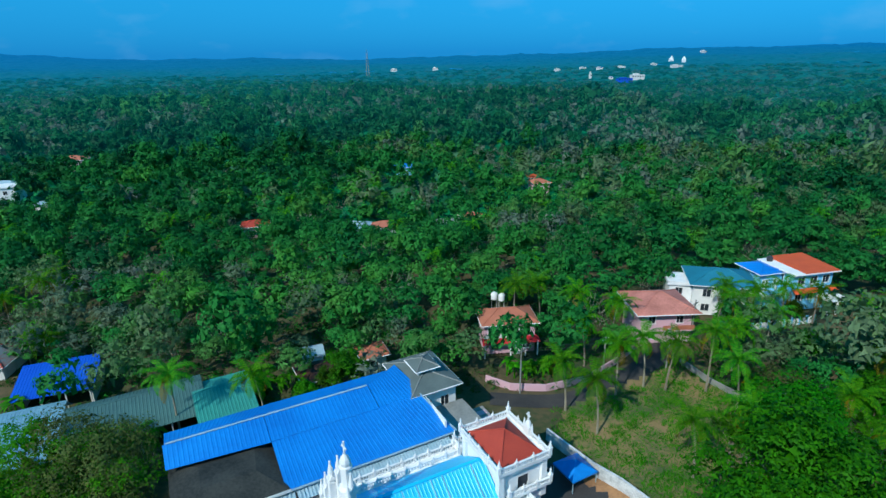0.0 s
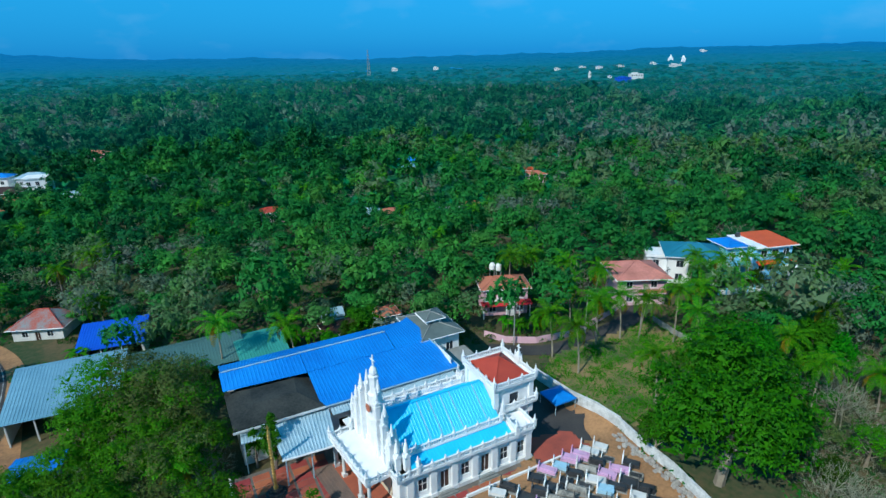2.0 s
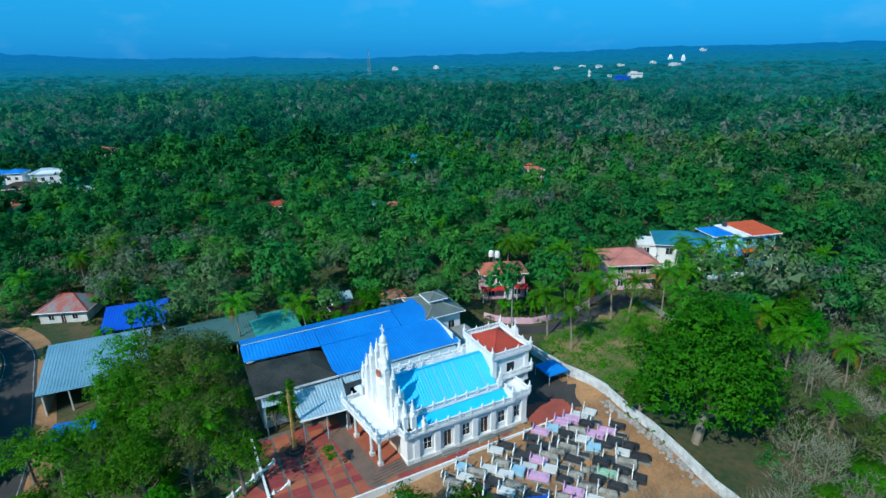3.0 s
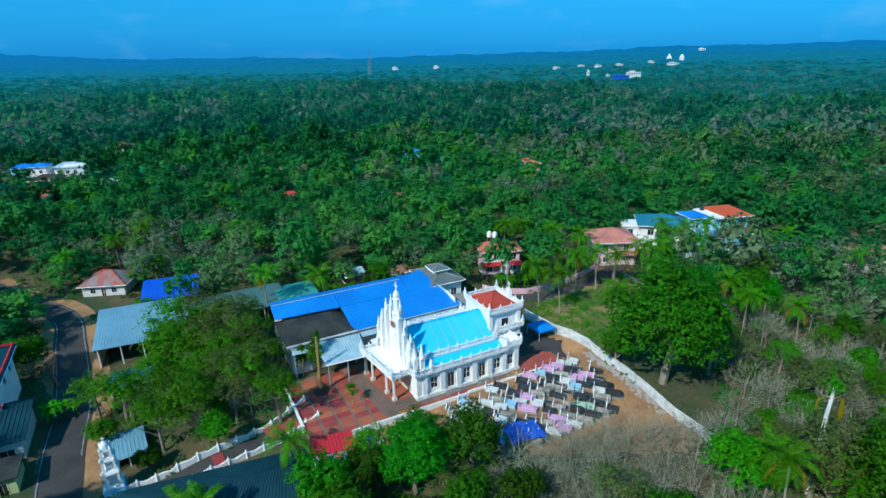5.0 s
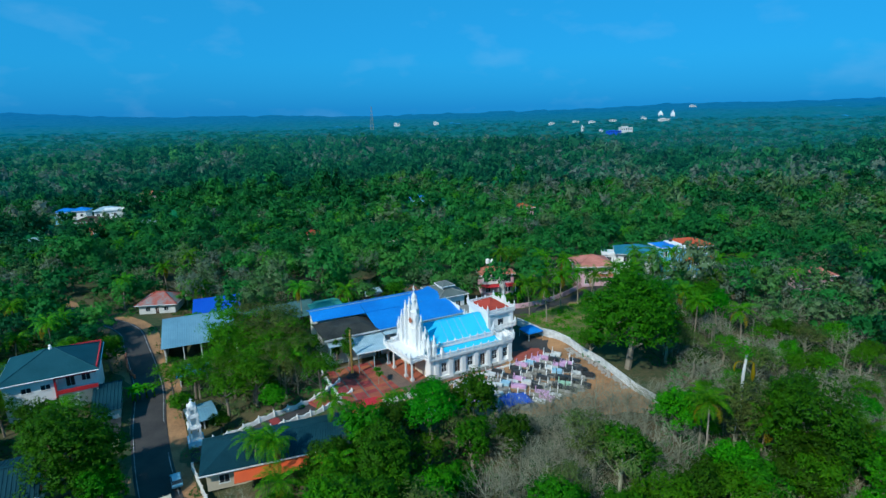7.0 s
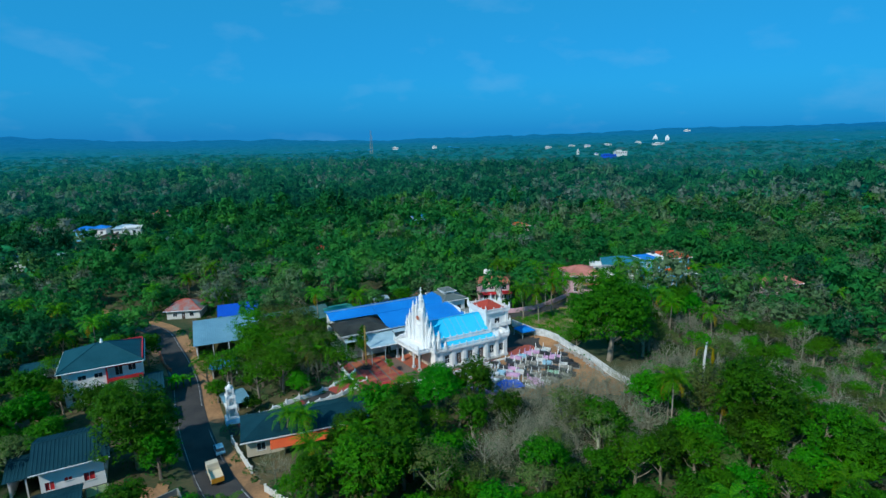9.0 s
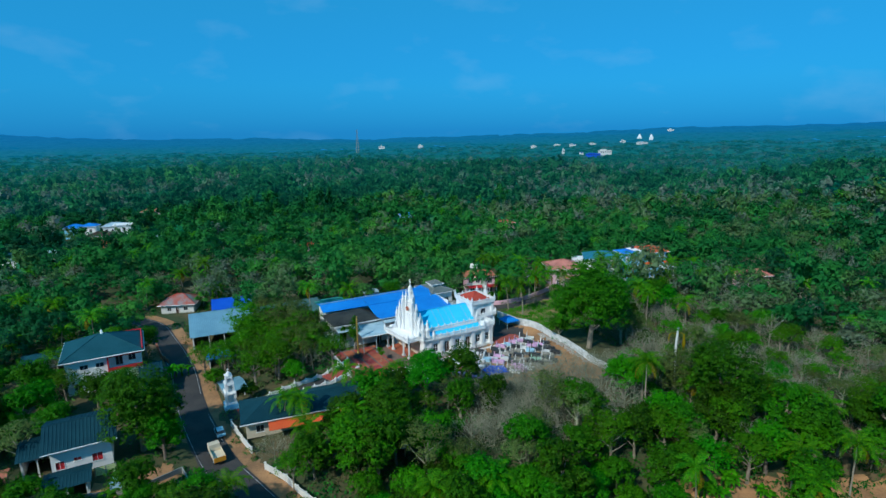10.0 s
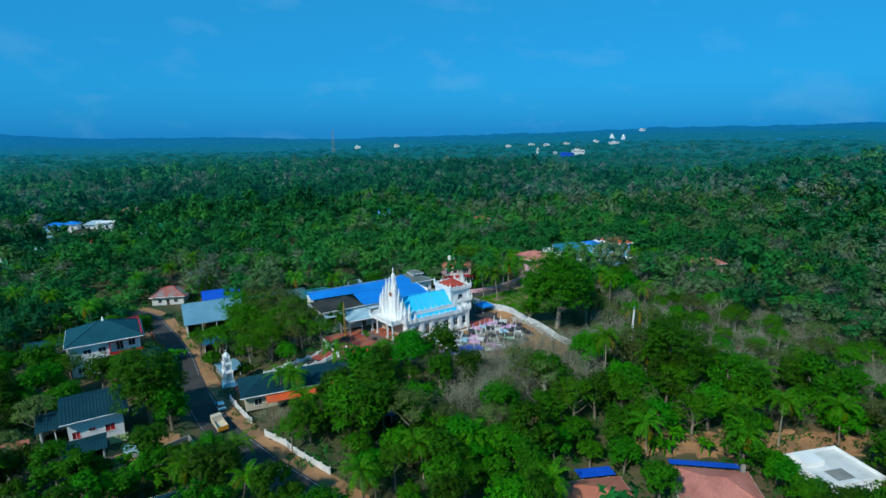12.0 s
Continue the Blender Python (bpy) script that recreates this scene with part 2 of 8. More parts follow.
M["shrub"] = leaf_mat("shrub_leaves", (0.012, 0.09, 0.02), (0.034, 0.15, 0.032), cell=0.11, spread=0.9, light=0.3, obj=False, patch=(0.12, 0.14, 0.07))


def species_mat(name, haze_blue=1.0):
    """Leaves of a mixed wood: each tree's own tone picks its colour, from deep green over olive to the grey brown of
    bare crowns. The scaled blue of the middle tones is painted haze.
    """
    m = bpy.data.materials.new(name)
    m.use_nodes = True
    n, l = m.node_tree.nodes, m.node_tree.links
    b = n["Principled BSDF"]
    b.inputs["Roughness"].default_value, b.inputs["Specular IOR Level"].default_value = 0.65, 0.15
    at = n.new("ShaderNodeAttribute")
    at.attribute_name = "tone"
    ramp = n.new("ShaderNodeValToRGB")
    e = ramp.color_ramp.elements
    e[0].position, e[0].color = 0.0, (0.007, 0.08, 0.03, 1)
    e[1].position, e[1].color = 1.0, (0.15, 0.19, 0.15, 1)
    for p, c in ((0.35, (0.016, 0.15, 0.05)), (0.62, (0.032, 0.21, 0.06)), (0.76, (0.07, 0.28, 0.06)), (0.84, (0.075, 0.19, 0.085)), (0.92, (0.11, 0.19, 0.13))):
        e.new(p).color = (c[0], c[1], c[2] * haze_blue, 1)
    l.new(at.outputs["Fac"], ramp.inputs[0])
    geo = n.new("ShaderNodeNewGeometry")
    val = n.new("ShaderNodeMapRange")
    val.inputs[3].default_value, val.inputs[4].default_value = 0.72, 1.35
    l.new(geo.outputs["Random Per Island"], val.inputs[0])
    hsv = n.new("ShaderNodeHueSaturation")
    l.new(val.outputs[0], hsv.inputs[2])
    l.new(ramp.outputs[0], hsv.inputs[4])
    l.new(hsv.outputs[0], b.inputs["Base Color"])
    tr = n.new("ShaderNodeBsdfTranslucent")
    l.new(hsv.outputs[0], tr.inputs[0])
    ms = n.new("ShaderNodeMixShader")
    ms.inputs[0].default_value = 0.34
    l.new(b.outputs[0], ms.inputs[1])
    l.new(tr.outputs[0], ms.inputs[2])
    l.new(ms.outputs[0], n["Material Output"].inputs[0])
    return m


# the far copy holds the full painted haze blue, the nearer one 0.62
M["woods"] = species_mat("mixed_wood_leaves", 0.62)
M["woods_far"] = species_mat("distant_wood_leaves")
# rings of country: from, to, tree spacing, mesh step, crown height and radius
RINGS = ((420, 640, 7.4, 3.2, 6.0, 4.4), (640, 950, 8.2, 3.6, 7, 4.9), (950, 1350, 12, 6.0, 8, 7), (1350, 1950, 18, 8.0, 9, 10), (1950, 2900, 26, 12, 11, 15), (2900, 4800, 42, 20, 16, 29), (4800, 9000, 85, 44, 18, 60))


def painted_haze(m):
    """Haze painted into far woods: base colour fades and blue emission grows with distance."""
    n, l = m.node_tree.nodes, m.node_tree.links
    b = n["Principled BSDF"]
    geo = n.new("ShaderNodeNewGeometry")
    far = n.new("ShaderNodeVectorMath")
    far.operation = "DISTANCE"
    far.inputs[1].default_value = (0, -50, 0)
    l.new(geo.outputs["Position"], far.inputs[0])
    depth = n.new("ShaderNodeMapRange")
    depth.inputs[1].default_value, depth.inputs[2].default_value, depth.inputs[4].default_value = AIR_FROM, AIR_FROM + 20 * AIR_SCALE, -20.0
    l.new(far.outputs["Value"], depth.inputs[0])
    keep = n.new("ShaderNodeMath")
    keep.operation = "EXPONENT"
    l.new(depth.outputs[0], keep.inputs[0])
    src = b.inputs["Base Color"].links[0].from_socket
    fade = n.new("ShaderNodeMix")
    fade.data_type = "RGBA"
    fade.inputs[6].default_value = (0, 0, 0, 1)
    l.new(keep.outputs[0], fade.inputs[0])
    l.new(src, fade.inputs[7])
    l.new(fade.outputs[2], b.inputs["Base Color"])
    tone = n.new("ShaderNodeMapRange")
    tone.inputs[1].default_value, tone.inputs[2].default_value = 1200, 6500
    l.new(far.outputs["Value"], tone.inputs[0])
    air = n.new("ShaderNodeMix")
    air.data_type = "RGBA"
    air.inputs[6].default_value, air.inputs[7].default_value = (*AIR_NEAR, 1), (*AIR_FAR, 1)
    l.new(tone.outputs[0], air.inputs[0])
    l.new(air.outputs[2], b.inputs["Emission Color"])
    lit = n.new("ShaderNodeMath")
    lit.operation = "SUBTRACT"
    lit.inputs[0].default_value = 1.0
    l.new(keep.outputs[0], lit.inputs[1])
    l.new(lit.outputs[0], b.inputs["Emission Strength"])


# haze starts 260 m out; its blue glow stands in for lit air
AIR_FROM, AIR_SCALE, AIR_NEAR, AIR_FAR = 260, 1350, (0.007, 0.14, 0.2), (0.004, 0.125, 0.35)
painted_haze(M["woods_far"])
# ring greens carry extra blue as haze; all but ring 0 also glow
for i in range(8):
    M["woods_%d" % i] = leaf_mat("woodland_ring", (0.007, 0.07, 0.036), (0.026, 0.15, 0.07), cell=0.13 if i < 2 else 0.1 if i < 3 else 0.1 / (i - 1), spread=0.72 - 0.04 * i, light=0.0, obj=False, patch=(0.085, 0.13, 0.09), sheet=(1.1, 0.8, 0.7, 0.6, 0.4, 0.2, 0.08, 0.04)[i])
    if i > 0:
        painted_haze(M["woods_%d" % i])


# ---- mesh tools ----
class Build:
    """Collects faces for one mesh."""

    def __init__(self):
        self.v, self.f = [], []

    def poly(self, pts):
        k = len(self.v)
        self.v += [tuple(p) for p in pts]
        self.f.append(tuple(range(k, k + len(pts))))
        return self

    def add(self, verts, faces):
        k = len(self.v)
        self.v += [tuple(p) for p in verts]
        self.f += [tuple(i + k for i in f) for f in faces]
        return self

    def box(self, x0, y0, z0, x1, y1, z1):
        p = [(x, y, z) for z in (z0, z1) for x, y in ((x0, y0), (x1, y0), (x1, y1), (x0, y1))]
        return self.add(p, [(3, 2, 1, 0), (4, 5, 6, 7), (0, 1, 5, 4), (1, 2, 6, 5), (2, 3, 7, 6), (3, 0, 4, 7)])

    def prism(self, pts, z0, z1):
        """An upright prism over a flat outline; z0 and z1 may be lists, one height a corner."""
        n = len(pts)
        a = z0 if isinstance(z0, (list, tuple)) else [z0] * n
        b = z1 if isinstance(z1, (list, tuple)) else [z1] * n
        v = [(p[0], p[1], a[i]) for i, p in enumerate(pts)] + [(p[0], p[1], b[i]) for i, p in enumerate(pts)]
        f = [tuple(reversed(range(n))), tuple(range(n, 2 * n))]
        f += [(i, (i + 1) % n, n + (i + 1) % n, n + i) for i in range(n)]
        return self.add(v, f)

    def lathe(self, profile, n=10, c=(0, 0), turn=0.0):
        """A turned shape from (radius, height) pairs round an upright axis."""
        v, f = [], []
        for r, z in profile:
            for k in range(n):
                a = 2 * math.pi * k / n + turn
                v.append((c[0] + r * math.cos(a), c[1] + r * math.sin(a), z))
        m = len(profile)
        for j in range(m - 1):
            for k in range(n):
                f.append((j * n + k, j * n + (k + 1) % n, (j + 1) * n + (k + 1) % n, (j + 1) * n + k))
        f.append(tuple(reversed(range(n))))
        f.append(tuple(range((m - 1) * n, m * n)))
        return self.add(v, f)

    def tube(self, pts, radii, n=6):
        """A tapered tube along a line of points."""
        v, f = [], []
        pts = [Vector(p) for p in pts]
        for i, p in enumerate(pts):
            d = (pts[min(i + 1, len(pts) - 1)] - pts[max(i - 1, 0)]).normalized()
            s = d.cross(Vector((0.31, 0.95, 0.05))).normalized()
            t = d.cross(s)
            for k in range(n):
                a = 2 * math.pi * k / n
                v.append(p + (s * math.cos(a) + t * math.sin(a)) * radii[i])
        for j in range(len(pts) - 1):
            for k in range(n):
                f.append((j * n + k, j * n + (k + 1) % n, (j + 1) * n + (k + 1) % n, (j + 1) * n + k))
        f.append(tuple(range(n)))
        f.append(tuple(range((len(pts) - 1) * n, len(pts) * n)))
        return self.add(v, f)

    def slab(self, a, b, c, d, t=0.12):
        """A sloping plate with thickness; corners counter-clockwise from above."""
        a, b, c, d = (Vector(p) for p in (a, b, c, d))
        dn = Vector((0, 0, -t))
        return self.add([a, b, c, d, a + dn, b + dn, c + dn, d + dn],
                        [(0, 1, 2, 3), (7, 6, 5, 4), (0, 4, 5, 1), (1, 5, 6, 2), (2, 6, 7, 3), (3, 7, 4, 0)])

    def ribbed(self, a, b, c, d, pitch=0.8, high=0.07, t=0.05):
        """A profiled sheet: ribs run from the edge a-b (eaves) to the edge d-c (ridge)."""
        a, b, c, d = (Vector(p) for p in (a, b, c, d))
        n = max(2, round((b - a).length / pitch))
        up = (b - a).cross(d - a).normalized()
        if up.z < 0:
            up = -up
        s = []
        for i in range(n):
            for q, h in ((0.0, 0), (0.62, 0), (0.7, high), (0.92, high)):
                s.append(((i + q) / n, h))
        s.append((1.0, 0))
        v, f = [], []
        for k, h in s:
            lo, hi = a.lerp(b, k) + up * h, d.lerp(c, k) + up * h
            v += [lo, hi, lo - up * t, hi - up * t]
        for i in range(len(s) - 1):
            p, q = 4 * i, 4 * i + 4
            f += [(p, q, q + 1, p + 1), (p + 2, p + 3, q + 3, q + 2), (p, p + 2, q + 2, q), (p + 1, q + 1, q + 3, p + 3)]
        e = 4 * (len(s) - 1)
        f += [(0, 1, 3, 2), (e, e + 2, e + 3, e + 1)]
        return self.add(v, f)

    def mesh(self, name, material, smooth=False):
        me = bpy.data.meshes.new(name)
        me.from_pydata([tuple(p) for p in self.v], [], self.f)
        me.materials.append(M[material])
        if smooth:
            me.shade_smooth()
        me.update()
        return me


def thing(name, label, category, m=None, group=""):
    ob = new(name)
    ob.empty_display_size = 0.5
    if m is not None:
        ob.matrix_world = m
    return tagged(ob, label, category, group)


SKEW = None


def part(name, b, material, parent, label="", smooth=False):
    if SKEW is not None and isinstance(b, Build):
        b.v = [tuple(SKEW @ Vector(p)) for p in b.v]
    ob = new(name, b.mesh(name, material, smooth) if isinstance(b, Build) else b)
    ob.parent = parent
    return tagged(ob, label)


def structure(name, b, material, label, category, smooth=False):
    return tagged(new(name, b.mesh(name, material, smooth)), label, category, kind="structure")


# ---- the lie of the land ----
LAND_CHURCH = ((0, 45, 0.3), (-20, 38, 0.0), (14, 52, 0.2), (25, 55, 2.0), (30, 42, 1.2), (35, 30, 0.6), (14, 33, 0.0), (-8, 28, -0.6))
LAND_REAR = ((18, 56, 0.7), (20, 50, 0.5), (10, 62, 0.6))
LAND_BACK = ((35, 70, 1.5), (60, 75, 2.0), (10, 90, -0.5), (45, 95, 2.0), (80, 112, 1.5), (-20, 62, 0.6), (-40, 72, -0.5), (0, 72, 0.8))
LAND_LEFT = ((-70, 62, -3.0), (-70, 86, -3.2), (-88, 95, -3.0), (-80, 66, -3.2), (-64, 42, -3.2), (-50, 21, -3.3), (-39, 4, -3.5), (-24, -11, -3.9))
LAND_GATE = ((-43, 19, -2.8), (-30, 26, -1.2), (-76, 30, -2.0), (-62, -3, -1.6), (-54, -5, -2.7), (-25, 15, -2.0), (-115, 88, -4.0))
LAND_FRONT = ((0, 2, -4.0), (28, -18, -8.0), (68, -16, -8.2), (48, 12, -4.0), (80, 40, -2.0), (0, -60, -9.0), (-45, -60, -6.0), (90, -60, -11.0))
LAND_FAR = ((0, 200, -9.0), (-160, 190, -1.0), (-23, 264, -2.0), (150, 160, 0.0), (200, 300, 2.0), (-200, 60, -6.0), (-120, 0, -5.0), (150, 40, -4.0), (40, 280, -6.0))
LAND = np.array(LAND_CHURCH + LAND_REAR + LAND_BACK + LAND_LEFT + LAND_GATE + LAND_FRONT + LAND_FAR, float)


def land(x, y):
    """Ground height at arrays x, y: known heights near by, rolling country far off."""
    x, y = np.atleast_1d(np.asarray(x, float)), np.atleast_1d(np.asarray(y, float))
    top, low = np.zeros_like(x), np.zeros_like(x)
    for px, py, pz in LAND:
        w = 1.0 / ((x - px) ** 2 + (y - py) ** 2 + 9.0) ** 1.5
        top, low = top + w * pz, low + w
    near = top / low
    r = np.hypot(x, y - 60)
    k = np.clip((r - 180) / 250, 0, 1)
    k = k * k * (3 - 2 * k)
    roll = (9 * np.sin(x / 97 + 1.3) * np.cos(y / 121 + 0.4) + 7 * np.sin(x / 61 - y / 83) + 5 * np.sin(y / 47 + 2) * np.cos(x / 53)
            + 16 * np.sin(x / 310 + y / 390 + 0.6))
    calm = np.clip((r - 380) / 480, 0, 1)
    far = -10 - 26 * np.clip((r - 250) / 2200, 0, 1) + roll * (1 - 0.62 * calm * calm * (3 - 2 * calm)) + 36 * np.clip((x - 200) / 1800, 0, 1) * np.clip((y - 500) / 1800, 0, 1) + 215 * np.clip((r - 4600) / 4000, 0, 1) * (1 - 0.42 * np.clip(x / 4000, 0, 1) + 0.12 * np.sin(x / 900 + 1) + 0.06 * np.sin(x / 410))
    return near * (1 - k) + far * k


def gz(x, y):
    return float(land(x, y)[0])


def grid_land(xs, ys, lift=0.0):
    b = Build()
    gx, gy = np.meshgrid(xs, ys)
    z = land(gx.ravel(), gy.ravel()) + lift
    b.v = list(zip(gx.ravel().tolist(), gy.ravel().tolist(), z.tolist()))
    w = len(xs)
    b.f = [(j * w + i, j * w + i + 1, (j + 1) * w + i + 1, (j + 1) * w + i) for j in range(len(ys) - 1) for i in range(w - 1)]
    return b


def steps(lo, a, b, hi, fine):
    """Grid lines: fine between a and b, ever wider outside."""
    out, d = list(np.arange(a, b, fine)), fine
    while out[-1] < hi:
        d *= 1.25
        out.append(out[-1] + d)
    d = fine
    while out[0] > lo:
        d *= 1.25
        out.insert(0, out[0] - d)
    return np.array(out)


def sunk_land(xs, ys):
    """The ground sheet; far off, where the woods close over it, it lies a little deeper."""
    b = grid_land(xs, ys)
    b.v = [(x, y, z - 14 * min(1, max(0, (math.hypot(x, y - 60) - 330) / 200)) - 26 * min(1, max(0, (math.hypot(x, y) - 700) / 900)) - 90 * min(1, max(0, (math.hypot(x, y) - 1500) / 2500))) for x, y, z in b.v]
    return b


structure("ground", sunk_land(steps(-9500, -140, 140, 9500, 3.0), steps(-900, -60, 180, 9500, 3.0)), "ground",
          "leaf-littered green and brown ground of wooded hills", "ground", smooth=True)


def ribbon(line, widths, lift, material, name, label, category, sub=6, crown=0.0):
    """A strip that follows the ground along a line of (x, y)."""
    pts = []
    for i in range(len(line) - 1):
        p0, p1, p2, p3 = (np.array(line[min(max(j, 0), len(line) - 1)], float) for j in (i - 1, i, i + 1, i + 2))
        for k in range(sub):
            t = k / sub
            pts.append((0.5 * (2 * p1 + (p2 - p0) * t + (2 * p0 - 5 * p1 + 4 * p2 - p3) * t * t + (3 * p1 - p0 - 3 * p2 + p3) * t**3), i + t))
    pts.append((np.array(line[-1], float), len(line) - 1))
    b = Build()
    cols = 5
    for i, (p, s) in enumerate(pts):
        d = pts[min(i + 1, len(pts) - 1)][0] - pts[max(i - 1, 0)][0]
        d /= np.hypot(*d)
        w = np.interp(s, range(len(widths)), widths)
        for c in range(cols):
            q = p + np.array((-d[1], d[0])) * w * (0.5 - c / (cols - 1))
            h = gz(*p) if crown else gz(*q)
            b.v.append((q[0], q[1], h + lift))
    n = len(pts)
    b.f = [(i * cols + c, i * cols + c + 1, (i + 1) * cols + c + 1, (i + 1) * cols + c) for i in range(n - 1) for c in range(cols - 1)]
    return structure(name, b, material, label, category, smooth=True)


ROAD = ((-125, 96), (-104, 84), (-88, 74), (-78.5, 61.5), (-65, 42), (-56, 25.5), (-47, 11), (-38, -1), (-28, -11), (-14, -24), (0, -38), (15, -53), (34, -70), (60, -92), (90, -125))
ROAD_W = (5, 5, 5.5, 6, 6, 6, 6, 6.2, 6.5, 6.5, 6.5, 6.5, 6.5, 6.5, 6.5)
ribbon(ROAD, [w + 6 for w in ROAD_W], 0.1, "soil", "road_verge", "bare red soil verge along the road", "verge", crown=1)
ribbon(ROAD, ROAD_W, 0.18, "asphalt", "road", "worn dark asphalt village road", "road", crown=1)

for side in (-1, 1):
    line = []
    for i in range(len(ROAD)):
        (ax, ay), (bx, by) = ROAD[max(i - 1, 0)], ROAD[min(i + 1, len(ROAD) - 1)]
        L = math.hypot(bx - ax, by - ay)
        line.append((ROAD[i][0] - side * (by - ay) / L * (ROAD_W[i] / 2 - 0.45), ROAD[i][1] + side * (bx - ax) / L * (ROAD_W[i] / 2 - 0.45)))
    ribbon(line, [0.13] * len(line), 0.2, "road_paint", "road_marking", "worn white edge line on the road", "road marking")

# ---- the church ----
TH = 29.0
CH = pose(-4.4, 37.5, 0.0, 0, 0, TH)


def cpos(u, v, z=0.0):
    return CH @ Vector((u, v, z))


FLOOR, SLAB = 0.9, 4.9
church = thing("church", "white church with a spired gothic front and bright blue roofs", "church", CH)


def window_hole_wall(b, x0, x1, y0, y1, z0, z1, holes, axis="x"):
    """A wall block along x with openings (x0, x1, z0, z1) that go right through it, in one connected piece."""
    xs = sorted({x0, x1, *[h[k] for h in holes for k in (0, 1) if x0 < h[k] < x1]})
    zs = sorted({z0, z1, *[h[k] for h in holes for k in (2, 3) if z0 < h[k] < z1]})
    nx, nz = len(xs) - 1, len(zs) - 1

    def solid(i, j):
        if not (0 <= i < nx and 0 <= j < nz):
            return False
        x, z = (xs[i] + xs[i + 1]) / 2, (zs[j] + zs[j + 1]) / 2
        return not any(h[0] < x < h[1] and h[2] < z < h[3] for h in holes)

    index, verts, faces = {}, [], []

    def at(i, j, k):
        if (i, j, k) not in index:
            index[i, j, k] = len(verts)
            y = y1 if k else y0
            verts.append((xs[i], y, zs[j]) if axis == "x" else (y, xs[i], zs[j]))
        return index[i, j, k]

    for i in range(nx):
        for j in range(nz):
            if not solid(i, j):
                continue
            new_faces = [[at(i, j, 0), at(i + 1, j, 0), at(i + 1, j + 1, 0), at(i, j + 1, 0)], [at(i, j, 1), at(i, j + 1, 1), at(i + 1, j + 1, 1), at(i + 1, j, 1)]]
            for di, dj, p, q in ((-1, 0, (i, j), (i, j + 1)), (1, 0, (i + 1, j + 1), (i + 1, j)), (0, -1, (i + 1, j), (i, j)), (0, 1, (i, j + 1), (i + 1, j + 1))):
                if not solid(i + di, j + dj):
                    new_faces.append([at(*p, 0), at(*q, 0), at(*q, 1), at(*p, 1)])
            faces += [tuple(f if axis == "x" else reversed(f)) for f in new_faces]
    return b.add(verts, faces)


def pinnacle(b, x, y, z, s=0.16, h=0.75):
    b.box(x - s, y - s, z - 1.0, x + s, y + s, z)
    b.box(x - s * 1.3, y - s * 1.3, z, x + s * 1.3, y + s * 1.3, z + 0.08)
    b.lathe([(s * 0.9, z + 0.08), (s * 1.0, z + 0.2), (s * 0.5, z + h * 0.55), (s * 0.62, z + h * 0.62), (0.02, z + h)], 8, (x, y))


def railing(parent, pts, z, h=0.8, gap=1.9, closed=False, ends=True):
    """A balustrade: two beams, turned balusters and posts with finials."""
    body = None
    k = len(pts) if closed else len(pts) - 1
    for i in range(k):
        a, c = Vector(pts[i]), Vector(pts[(i + 1) % len(pts)])
        d = c - a
        L = d.length
        d.normalize()
        s = Vector((-d.y, d.x)) * 0.11
        q = [(p.x, p.y) for p in (a - s, c - s, c + s, a + s)]
        run = part("railing", Build().prism(q, z + h - 0.14, z + h), "white", parent)
        part("bottom_rail", Build().prism(q, z, z + 0.16), "white", run)
        body = body or run
        bal = Build()
        m = max(1, int(L / 0.34))
        for j in range(m):
            p = a + d * L * (j + 0.5) / m
            bal.box(p.x - 0.07, p.y - 0.07, z + 0.15, p.x + 0.07, p.y + 0.07, z + h - 0.13)
        tagged(part("balustrade_infill", bal, "white", run), kind="stuff")
        n = max(1, round(L / gap))
        for j in range(n if (closed or i < k - 1) else n + 1):
            p = a + d * L * j / n
            big = j == 0 or j == n
            b = Build()
            pinnacle(b, p.x, p.y, z + h + (0.3 if big else 0.05), 0.19 if big else 0.13, 1.0 if big else 0.55)
            part("post", b, "white", run)
    return body


# ground storey: plinth, side walls with their openings, pilasters
b = Build()
b.box(-0.4, -0.15, -0.6, 19.2, 15.3, FLOOR)
part("plinth", b, "offwhite", church)
bays = (0.9, 4.1, 7.1, 10.1, 13.1, 16.0, 18.6)
holes = []
for i in range(6):
    mid = (bays[i] + bays[i + 1]) / 2 + 0.2
    door = i in (1, 3)
    holes.append((mid - 0.62, mid + 0.62, FLOOR + (0.02 if door else 0.75), FLOOR + 2.75))
part("side_wall", window_hole_wall(Build(), 0.2, 18.6, 0.25, 0.6, FLOOR, SLAB, holes), "white", church)
part("side_wall", window_hole_wall(Build(), 0.2, 18.6, 14.4, 14.75, FLOOR, SLAB, holes), "white", church)
part("rear_wall", Build().box(18.25, 0.6, FLOOR, 18.6, 14.4, SLAB), "white", church)
